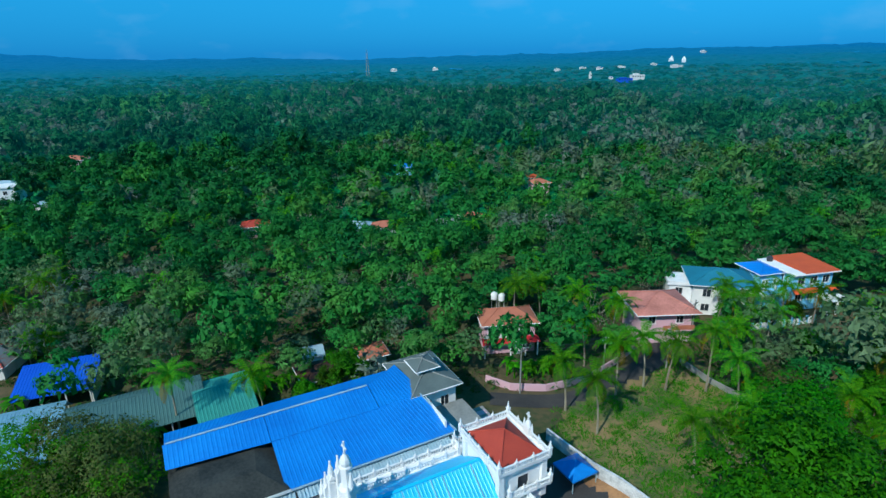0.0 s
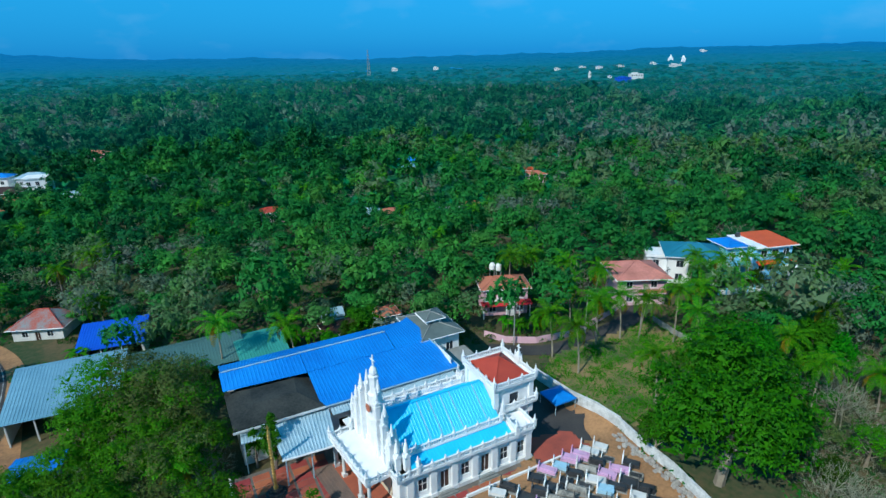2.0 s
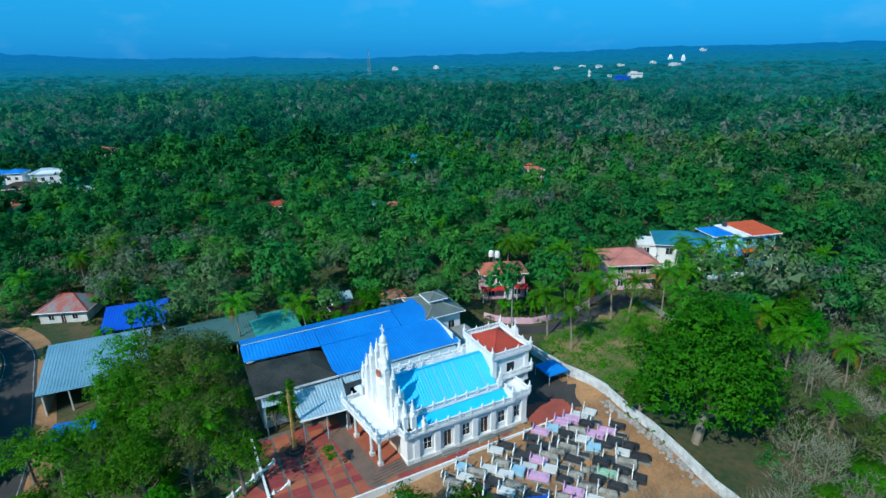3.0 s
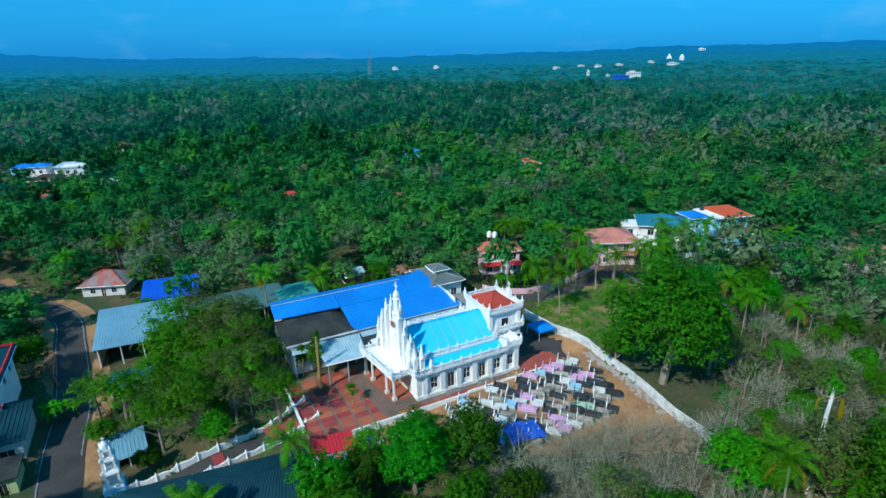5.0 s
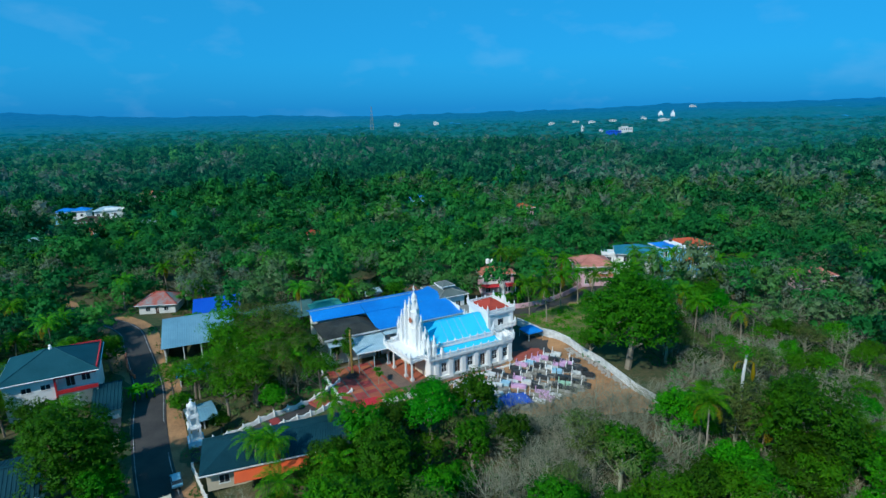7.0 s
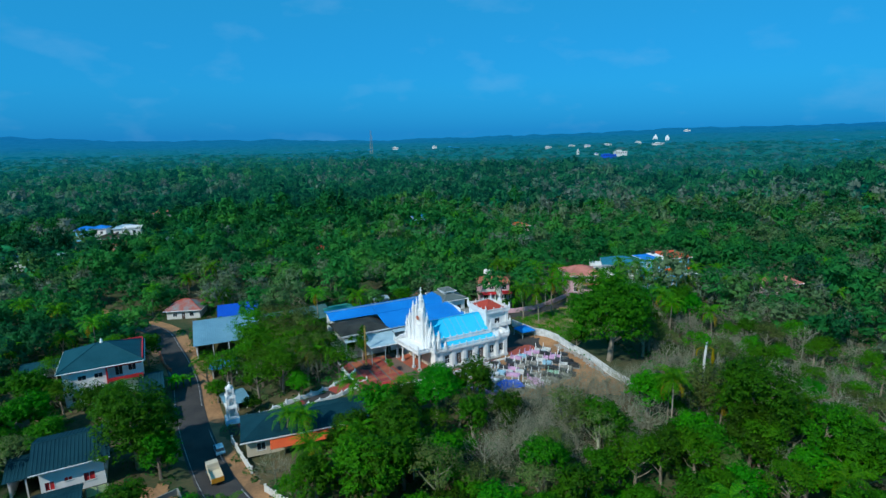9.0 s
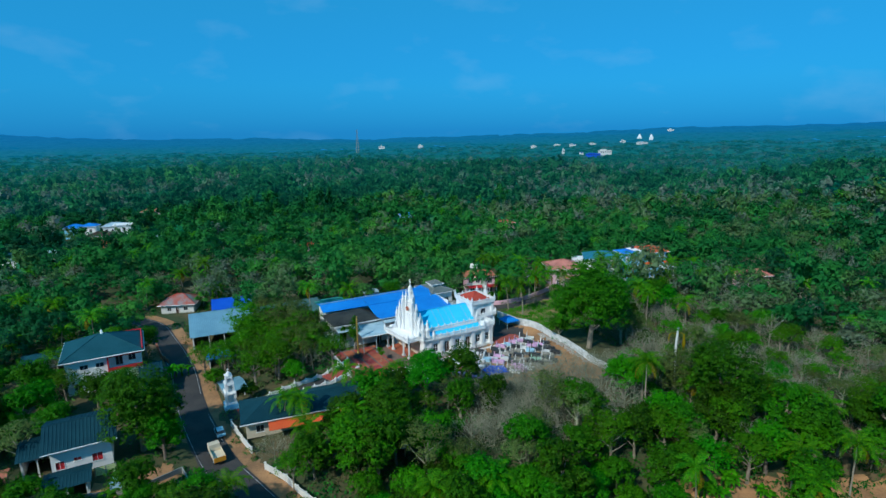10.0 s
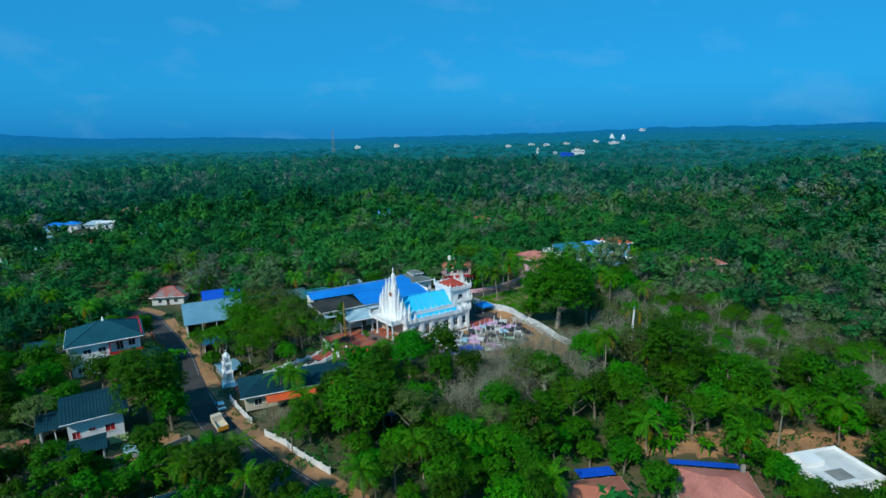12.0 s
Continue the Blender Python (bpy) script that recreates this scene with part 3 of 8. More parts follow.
for h in holes:
    x0, x1, z0, z1 = h
    door = z0 < FLOOR + 0.1
    f = part("door" if door else "window", Build().box(x0 + 0.03, 0.42, z0, x1 - 0.03, 0.48, z1 - 0.02), "wood_dark" if door else "glass_dark", church,
             "dark wooden double door" if door else "dark window with white bars")
    g = Build()
    g.box(x0 - 0.12, 0.17, z1, x1 + 0.12, 0.26, z1 + 0.14)
    g.box(x0 - 0.1, 0.19, z0 - (0 if door else 0.12), x0, 0.26, z1)
    g.box(x1, 0.19, z0 - (0 if door else 0.12), x1 + 0.1, 0.26, z1)
    g.box((x0 + x1) / 2 - 0.025, 0.38, z0, (x0 + x1) / 2 + 0.025, 0.42, z1)
    if not door:
        g.box(x0, 0.38, (z0 + z1) / 2 - 0.025, x1, 0.415, (z0 + z1) / 2 + 0.025)
    part("frame", g, "white", f)
    if door:
        s = Build()
        for k in range(3):
            s.box(x0 - 0.5 - 0.3 * k, -0.2 - 0.32 * (k + 1), -0.3, x1 + 0.5 + 0.3 * k, -0.2 - 0.32 * k, FLOOR - 0.18 * (k + 1))
        part("door_step", s, "concrete", church)
for x in bays[:-1]:
    g = Build()
    g.box(x - 0.42, -0.12, FLOOR - 0.5, x + 0.42, 0.26, SLAB)
    g.box(x - 0.5, -0.2, FLOOR - 0.5, x + 0.5, 0.255, FLOOR + 0.1)
    part("pilaster", g, "white", church)
g = Build()
g.box(18.0, -0.16, FLOOR - 0.5, 18.9, 0.6, SLAB + 0.4)
part("pilaster", g, "white", church)
# roof slabs and cornices
g = Build()
g.box(0.0, -0.45, SLAB, 16.6, 2.3, SLAB + 0.28)
g.box(0.0, -0.3, SLAB - 0.18, 16.5, 0.24, SLAB)
g.box(0.0, 12.7, SLAB, 16.6, 15.4, SLAB + 0.28)
part("aisle_slab", g, "white", church)
g = Build()
g.box(16.0, -0.5, SLAB + 0.5, 19.2, 4.2, SLAB + 0.8)
g.box(16.62, -0.3, SLAB - 0.1, 18.95, 0.2, SLAB + 0.5)
g.box(16.0, 11.0, SLAB + 0.5, 19.2, 15.5, SLAB + 0.8)
g.box(18.65, 0.2, SLAB - 0.1, 18.95, 15, SLAB + 0.5)
part("wing_slab", g, "white", church)
railing(church, [(2.0, -0.35), (16.5, -0.35)], SLAB + 0.28)
railing(church, [(16.6, 3.4), (16.2, -0.4), (19.1, -0.4), (19.1, 3.6)], SLAB + 0.8)
railing(church, [(1.5, 15.3), (16.0, 15.3)], SLAB + 0.28)
railing(church, [(16.2, 11.6), (16.2, 15.4), (19.1, 15.4), (19.1, 11.6)], SLAB + 0.8)
# aisle roof and nave
part("aisle_roof", Build().ribbed((1.4, 0.1, SLAB + 0.42), (16.0, 0.1, SLAB + 0.42), (16.0, 2.2, SLAB + 1.15), (1.4, 2.2, SLAB + 1.15), 0.45, 0.025), "cyan_roof", church, "bright blue metal sheet roof")
NE, RZ, RV = SLAB + 1.2, 9.85, 7.2
g = Build()
g.box(0.4, 2.2, FLOOR, 15.4, 2.6, NE + 0.35)
g.box(0.4, 12.2, FLOOR, 15.4, 12.6, NE + 0.35)
g.box(0.4, 1.95, NE, 15.4, 2.25, NE + 0.2)
part("nave_wall", g, "white", church)
railing(church, [(1.0, 2.1), (15.3, 2.1)], NE + 0.2, 0.75)
railing(church, [(1.0, 12.7), (15.3, 12.7)], NE + 0.2, 0.75)
g = Build()
g.ribbed((0.6, 2.35, NE + 0.36), (15.4, 2.35, NE + 0.36), (15.4, RV, RZ), (0.6, RV, RZ), 0.45, 0.025)
r = part("nave_roof", g, "cyan_roof", church, "bright blue metal sheet roof")
g = Build()
g.ribbed((15.4, 12.3, NE + 0.36), (0.6, 12.3, NE + 0.36), (0.6, RV, RZ), (15.4, RV, RZ), 0.45, 0.025)
part("nave_roof", g, "cyan_roof", church, "bright blue metal sheet roof")
part("ridge_cap", Build().box(0.6, RV - 0.2, RZ - 0.02, 15.4, RV + 0.2, RZ + 0.08), "cyan_roof", r)
for x in (5.2, 6.9, 8.6, 10.0, 13.6):
    g = Build().slab((x, 2.6, NE + 0.61), (x + 0.07, 2.6, NE + 0.61), (x + 0.07, RV, RZ + 0.08), (x, RV, RZ + 0.08), 0.04)
    part("roof_joint", g, "white_sheet", r, "pale roof lap strip")
# rear tower
T0, T1, V0, V1 = 15.5, 21.3, 3.8, 11.1
g = Build()
window_hole_wall(g, T0, T1, V0, V0 + 0.35, FLOOR, 10.6, [(17.9, 19.4, 7.0, 8.7)])
window_hole_wall(g, T0, T1, V1 - 0.35, V1, FLOOR, 10.6, [(17.9, 19.4, 7.0, 8.7)])
window_hole_wall(g, V0 + 0.35, V1 - 0.35, T1 - 0.35, T1, FLOOR, 10.6, [(7.0, 8.2, 7.0, 8.8)], "y")
g.box(T0, V0 + 0.35, FLOOR, T0 + 0.35, V1 - 0.35, 10.6)
tower = part("rear_tower", g, "white", church)
part("window", Build().box(17.95, V0 + 0.15, 7.0, 19.35, V0 + 0.22, 8.7), "glass_dark", tower)
for x, y in ((T0, V0), (T1, V0), (T1, V1), (T0, V1)):
    part("tower_pier", Build().box(x - 0.35, y - 0.35, 5.0, x + 0.35, y + 0.35, 10.6), "white", tower)
g = Build()
g.box(T0 - 0.6, V0 - 0.6, 10.2, T1 + 0.6, V1 + 0.6, 10.5)
g.box(T0 - 0.4, V0 - 0.4, 9.95, T1 + 0.4, V1 + 0.4, 10.2)
part("cornice", g, "white", tower)
g = Build()
g.box(16.3, V0 - 0.75, 6.6, T1 + 0.75, V0, 6.85)
g.box(T1, V0 - 0.75, 6.6, T1 + 0.75, V1 + 0.3, 6.85)
part("balcony_slab", g, "white", tower)
railing(church, [(16.4, V0 - 0.65), (T1 + 0.65, V0 - 0.65), (T1 + 0.65, V1)], 6.85, 0.75)
railing(church, [(T0 - 0.5, V0 - 0.5), (T1 + 0.5, V0 - 0.5), (T1 + 0.5, V1 + 0.5), (T0 - 0.5, V1 + 0.5)], 10.5, 0.75, 2.1, closed=True)
cx, cy = (T0 + T1) / 2, (V0 + V1) / 2
g = Build()
e = [(T0 + 0.15, V0 + 0.15), (T1 - 0.15, V0 + 0.15), (T1 - 0.15, V1 - 0.15), (T0 + 0.15, V1 - 0.15)]
for i in range(4):
    a, c = e[i], e[(i + 1) % 4]
    g.poly([(*a, 10.75), (*c, 10.75), (cx, cy, 12.5)])
g.poly([(*p, 10.7) for p in reversed(e)])
part("tower_roof", g, "red_roof", church, "red tiled pyramid roof")
g = Build()
for i in range(4):
    g.tube([(*e[i], 10.8), (cx, cy, 12.55)], (0.09, 0.09), 4)
part("hip_ridge", g, "red_roof", church)
# sanctuary gable and roof cross group at the back of the tower
g = Build()
g.box(T1 + 0.2, cy - 0.5, 10.5, T1 + 0.8, cy + 0.5, 11.7)
g.lathe([(0.4, 11.7), (0.3, 12.3), (0.12, 12.5), (0.08, 12.7)], 8, (T1 + 0.5, cy))
g.box(T1 + 0.42, cy - 0.07, 12.6, T1 + 0.58, cy + 0.07, 13.6)
g.box(T1 + 0.42, cy - 0.35, 13.1, T1 + 0.58, cy + 0.35, 13.22)
for s in (-0.75, 0.75):
    g.lathe([(0.13, 11.2), (0.16, 11.6), (0.04, 12.4)], 8, (T1 + 0.5, cy + s))
part("roof_cross", g, "white", church)


# front: stepped gothic screen of piers and spires
def spire_pier(b, x, y, z0, top, w):
    """A slim square pier, with set-offs and small gables, under a tall eight-sided spire with a ball on its tip."""
    body = top - 7.2 * w
    b.box(x - w, y - w, z0, x + w, y + w, body)
    for z in np.arange(z0 + 1.9, body, 1.9):
        b.box(x - w * 1.2, y - w * 1.2, z, x + w * 1.2, y + w * 1.2, z + 0.12)
    b.box(x - w * 1.3, y - w * 1.3, body, x + w * 1.3, y + w * 1.3, body + 0.14)
    for dx, dy in ((1, 0), (-1, 0), (0, 1), (0, -1)):
        p = [(x + dx * w * 1.2 + dy * w * k, y + dy * w * 1.2 + dx * w * k, body + 0.14 + (1.5 * w if k == 0 else 0)) for k in (-1, 1, 0)]
        b.add(p + [(px - dx * w * 0.5, py - dy * w * 0.5, pz) for px, py, pz in p], [(0, 1, 2), (3, 5, 4), (0, 3, 4, 1), (1, 4, 5, 2), (2, 5, 3, 0)])
    h = top - body
    b.lathe([(w * 0.95, body + 0.14), (w * 0.85, body + h * 0.3), (w * 1.0, body + h * 0.34), (w * 0.9, body + h * 0.4), (w * 0.24, body + h * 0.88), (w * 0.42, body + h * 0.93), (0.02, top)], 8, (x, y), math.pi / 8)


SKEW = Matrix.Translation((0.5, 0, 0)) @ Matrix.Rotation(radians(7), 4, "Z") @ Matrix.Translation((-0.5, 0, 0))
SC = 7.05
front = part("front_screen", Build().box(-0.35, 1.2, FLOOR, 0.45, 12.9, SLAB + 1.2), "white", church)
g = Build()
for i, (w, z) in enumerate(((5.2, 6.5), (4.0, 7.7), (2.9, 9.3), (1.5, 11.4))):
    g.box(-0.2 + 0.04 * i, SC - w, SLAB + 0.5, 0.4 - 0.04 * i, SC + w, z)
part("stepped_gable", g, "white", front)
for v, x, top, w in ((5.1, -0.45, 10.7, 0.27), (4.5, 0.1, 11.3, 0.27), (3.6, -0.5, 12.7, 0.28), (3.0, 0.1, 13.4, 0.28), (2.05, -0.45, 15.2, 0.31), (1.5, 0.2, 15.9, 0.3)):
    for s in (-1, 1):
        g = Build()
        spire_pier(g, x, SC + s * v, SLAB, top, w)
        part("spire", g, "white", front)
g = Build()
g.lathe([(0.95, SLAB), (0.95, 9.6), (1.08, 9.7), (1.08, 9.9), (0.78, 10.1), (0.78, 13.0), (0.9, 13.1), (0.9, 13.3), (0.56, 13.5), (0.54, 15.5), (0.68, 15.6), (0.68, 15.85), (0.5, 15.95), (0.56, 16.3), (0.46, 16.75), (0.24, 17.05), (0.08, 17.2)], 8, (0.25, SC - 0.3), math.pi / 8)
belfry = part("belfry", g, "white", front)
g = Build()
g.box(0.17, SC - 0.38, 17.1, 0.33, SC - 0.22, 18.65)
g.box(0.17, SC - 0.75, 17.9, 0.33, SC + 0.15, 18.06)
part("cross", g, "white", belfry)
g = Build()
g.lathe([(0.6, 0), (0.6, 0.08), (0.4, 0.08), (0.4, 0)], 6)
g.v = [(-0.76 - z, SC - 0.3 + x, 11.5 + y) for x, y, z in g.v]
part("rose_ornament", g, "terracotta", belfry, "terracotta hexagonal ornament")
# corner blocks beside the porch, each with two small spires
for s, v0 in ((1, 0.1), (-1, 14.0)):
    g = Build()
    g.box(-0.5, min(v0, v0 + s * 1.9), FLOOR, 1.7, max(v0, v0 + s * 1.9), SLAB)
    g.box(-0.62, min(v0 - s * 0.12, v0 + s * 2), FLOOR - 0.5, 1.82, max(v0 - s * 0.12, v0 + s * 2), FLOOR + 0.12)
    blk = part("corner_block", g, "white", church)
    g = Build()
    g.box(-1.1, min(v0 - s * 0.6, v0 + s * 2.2), SLAB, 2.3, max(v0 - s * 0.6, v0 + s * 2.2), SLAB + 0.28)
    part("slab", g, "white", blk)
    for x, y in ((0.1, 1.4), (1.1, 0.9)):
        g = Build()
        spire_pier(g, x, v0 + s * y, SLAB + 0.28, 9.7, 0.36)
        part("spire", g, "white", blk)
    for x in (-0.3, 0.7):
        g = Build()
        spire_pier(g, x, v0 + s * 2.6, SLAB + 0.28, 10.3, 0.36)
        part("spire", g, "white", blk)
railing(church, [(-1.0, 1.6), (-1.0, -0.4), (2.2, -0.4), (2.2, 0.1)], SLAB + 0.28)
# porch with slab roof, columns, floor and steps
PU = -4.3
g = Build()
g.box(PU, 1.3, SLAB, -0.2, 12.0, SLAB + 0.28)
g.box(PU + 0.3, 1.6, SLAB - 0.3, PU + 0.7, 12.3, SLAB)
porch = part("porch", g, "white", church, "flat white porch roof with balustrade")
railing(church, [(-1.1, 1.4), (PU + 0.1, 1.4), (PU + 0.1, 11.9), (-1.1, 11.9)], SLAB + 0.28)
part("porch_floor", Build().box(PU + 0.1, 1.4, -0.4, -0.3, 11.9, FLOOR), "paver_red", porch)
part("porch_wall", Build().box(-0.55, 2.2, FLOOR, -0.38, 11.6, SLAB), "cream", porch, "cream porch wall")
part("main_door", Build().box(-0.62, SC - 1.2, FLOOR, -0.56, SC + 1.2, FLOOR + 2.9), "wood_dark", porch, "dark wooden main door")
for v in (1.8, 4.2, 9.0, 11.4):
    g = Build()
    g.box(PU + 0.25, v - 0.32, FLOOR, PU + 0.9, v + 0.32, FLOOR + 0.5)
    g.lathe([(0.24, FLOOR + 0.5), (0.22, SLAB - 0.5), (0.34, SLAB - 0.3)], 12, (PU + 0.57, v))
    part("column", g, "offwhite", porch)
for k in range(5):
    g = Build()
    o = 0.46 * (k + 1)
    g.box(PU - o, 1.4 - o * 0.9, -0.5, -0.7, 11.9 + o * 0.4, FLOOR - 0.1 * (k + 1))
    part("stair_step", g, "step_stone", porch, "worn brown stone step")
SKEW = None


# ---- ground covers ----
def inside(x, y, poly):
    hit = False
    for i in range(len(poly)):
        (x0, y0), (x1, y1) = poly[i - 1], poly[i]
        if (y0 > y) != (y1 > y) and x < x0 + (y - y0) * (x1 - x0) / (y1 - y0):
            hit = not hit
    return hit


def patch(name, poly, lift, material, label, category, step=1.0):
    """A sheet laid on the ground within an outline."""
    b = Build()
    xs = np.arange(min(p[0] for p in poly), max(p[0] for p in poly), step)
    ys = np.arange(min(p[1] for p in poly), max(p[1] for p in poly), step)
    index = {}

    def at(i, j):
        if (i, j) not in index:
            x, y = xs[0] + i * step, ys[0] + j * step
            x, y = x + 0.4 * step * math.sin(3.1 * x + y), y + 0.4 * step * math.sin(2.3 * y - x)
            index[i, j] = len(b.v)
            b.v.append((x, y, gz(x, y) + lift))
        return index[i, j]

    for i in range(len(xs)):
        for j in range(len(ys)):
            if inside(xs[i] + step / 2, ys[j] + step / 2, poly):
                b.f.append((at(i, j), at(i + 1, j), at(i + 1, j + 1), at(i, j + 1)))
    return structure(name, b, material, label, category, smooth=True)


patch("cemetery_ground", [(16, 60), (20, 60), (26, 52), (37, 27.5), (32, 25), (10, 25), (-8, 27), (-12, 31), (-4, 36), (10, 44), (16, 50)], 0.14, "soil",
      "bare reddish sandy soil of the graveyard", "soil")
patch("field", [(17, 66), (24, 56), (28, 52), (34, 56), (50, 64), (46, 76), (40, 84), (30, 79), (20, 74)], 0.12, "grass", "patchy dry grass field beside the lane", "grass")
patch("slope_ground", [(36, -7), (50, -10), (62, -7), (80, -9), (86, -4), (70, -1), (52, -3), (38, -3)], 0.12, "soil", "bare brown soil bank under the palms", "soil")
patch("yard_ground", [(-58, -9), (-49, -8), (-45, -3), (-48, 1), (-57, -2)], 0.12, "soil", "bare soil of a house yard", "soil")
ribbon(((8, 76), (20, 75.4), (30, 80.5), (39, 88), (45, 97), (48, 104)), (3.5, 3.6, 4, 4.2, 4, 4), 0.16, "asphalt", "lane", "narrow dark asphalt lane", "road", crown=1)
ribbon(((-44.5, 17.5), (-36.5, 22.2), (-30, 27), (-25.2, 31.2), (-21.5, 36)), (5, 4.2, 3.6, 3.6, 4.4), 0.2, "asphalt", "driveway", "sloping asphalt driveway up to the church yard", "road", crown=1)
for i, p in enumerate(((-24.2, 33.0), (-32.2, 25.0), (-40.5, 19.6))):
    b = Build()
    w, d = ((7.4, 3.8), (1.6, 3.4), (5.0, 4.0))[i]
    m = pose(p[0], p[1], 0, 0, 0, (50, 36, 30)[i])
    pts = [m @ Vector(q) for q in ((-w / 2, -d / 2, 0), (w / 2, -d / 2, 0), (w / 2, d / 2, 0), (-w / 2, d / 2, 0))]
    b.prism([(q.x, q.y) for q in pts], [gz(p[0], p[1]) - 0.4] * 4, [gz(q.x, q.y) * 0.5 + gz(*p) * 0.5 + 0.3 for q in pts])
    structure("red_pavement", b, "paver_red", "red painted paving on the driveway", "pavement")


# ---- walls, houses ----
def wall_run(name, line, h, label, category, material="white", thick=0.25, wave=0.0, cap=True, group=""):
    """A free-standing wall in panels between posts; wave gives it a scalloped top."""
    t = thing(name, label, category, group=group)
    base = Vector((line[0][0], line[0][1], gz(*line[0])))
    t.location = base
    for i in range(len(line) - 1):
        a, c = Vector(line[i]), Vector(line[i + 1])
        L = (c - a).length
        d = (c - a).normalized()
        s = Vector((-d.y, d.x)) * thick / 2
        n = max(2, int(L / 0.45)) if wave else max(1, int(L / 4))
        b = Build()
        for k in range(n):
            p, q = a + (c - a) * k / n, a + (c - a) * (k + 1) / n
            hp = h + wave * abs(math.cos(math.pi * k * L / n / 2.6)) - wave
            hq = h + wave * abs(math.cos(math.pi * (k + 1) * L / n / 2.6)) - wave
            zp, zq = gz(p.x, p.y), gz(q.x, q.y)
            o = [p + s, p - s, q - s, q + s]
            o = [(v.x - base.x, v.y - base.y) for v in o]
            b.prism(o, [zp - 0.5 - base.z, zp - 0.5 - base.z, zq - 0.5 - base.z, zq - 0.5 - base.z],
                    [zp + hp - base.z, zp + hp - base.z, zq + hq - base.z, zq + hq - base.z])
        part("wall_panel", b, material, t)
        m = max(1, round(L / 2.6))
        if cap:
            for k in range(m + (i == len(line) - 2)):
                p = a + (c - a) * k / m
                z = gz(p.x, p.y) - base.z
                x, y = p.x - base.x, p.y - base.y
                w = thick * 0.75
                g = Build().box(x - w, y - w, z - 0.5, x + w, y + w, z + h + 0.12)
                if wave:
                    g.lathe([(w * 1.1, z + h + 0.12), (w * 0.5, z + h + 0.3), (0.02, z + h + 0.5)], 6, (x, y))
                else:
                    g.box(x - w * 1.2, y - w * 1.2, z + h + 0.12, x + w * 1.2, y + w * 1.2, z + h + 0.2)
                part("post", g, material, t)
    return t


wall_run("boundary_wall", ((15.5, 66), (20.3, 58.8), (25.6, 51.6)), 1.9, "white painted cemetery boundary wall beside the field", "wall", "stained_white", 0.3, cap=False)
wall_run("boundary_wall", ((25.6, 51.6), (29.9, 43), (34, 32.6), (37.2, 26.6)), 1.7, "white boundary wall with a grimy rubble foot", "wall", "stained_white", 0.3, cap=False)
wall_run("compound_wall", ((7.6, 81.9), (11.6, 79), (17.3, 78.4), (24.2, 80.4), (30.3, 85.4), (36.5, 91), (43.5, 97.5)), 1.3, "pale pink compound wall along the lane", "wall", "pink_wall", 0.2, cap=False)
wall_run("compound_wall", ((41.5, 85), (44, 79), (46.5, 75), (52, 70)), 1.1, "grey concrete wall beside the lane", "wall", "concrete", 0.2, cap=False)
wall_run("driveway_wall", ((-23.2, 37.4), (-27.0, 32.3), (-33.3, 27.4), (-40.3, 22.8), (-44.5, 20.6)), 1.1, "white scalloped driveway wall with finials", "wall", "white", 0.22, 0.35)
wall_run("driveway_wall", ((-20.0, 33.6), (-24.6, 28.9), (-30.6, 24.4), (-36.4, 20.4), (-39.4, 18.4)), 1.0, "white scalloped driveway wall above the office roof", "wall", "white", 0.22, 0.35)
wall_run("roadside_wall", ((-42.5, 14.0), (-38.8, 9.0), (-35.6, 5.0)), 1.2, "white roadside wall with square openings", "wall", "offwhite", 0.2)
wall_run("roadside_wall", ((-31.5, -0.2), (-27.0, -3.4), (-24.5, -6.0), (-17.5, -12.5)), 1.2, "whitewashed compound wall beside the road", "wall", "offwhite", 0.2)
wall_run("roadside_wall", ((-58, -9), (-50, -6.6), (-45.5, -1.0), (-42.0, -5.5)), 1.1, "grey block wall round a soil yard", "wall", "concrete", 0.2, cap=False)
wall_run("roadside_wall", ((-78.6, 57), (-73.5, 49.2), (-70.2, 46.0)), 0.9, "low orange and white roadside wall", "wall", "terracotta", 0.2)


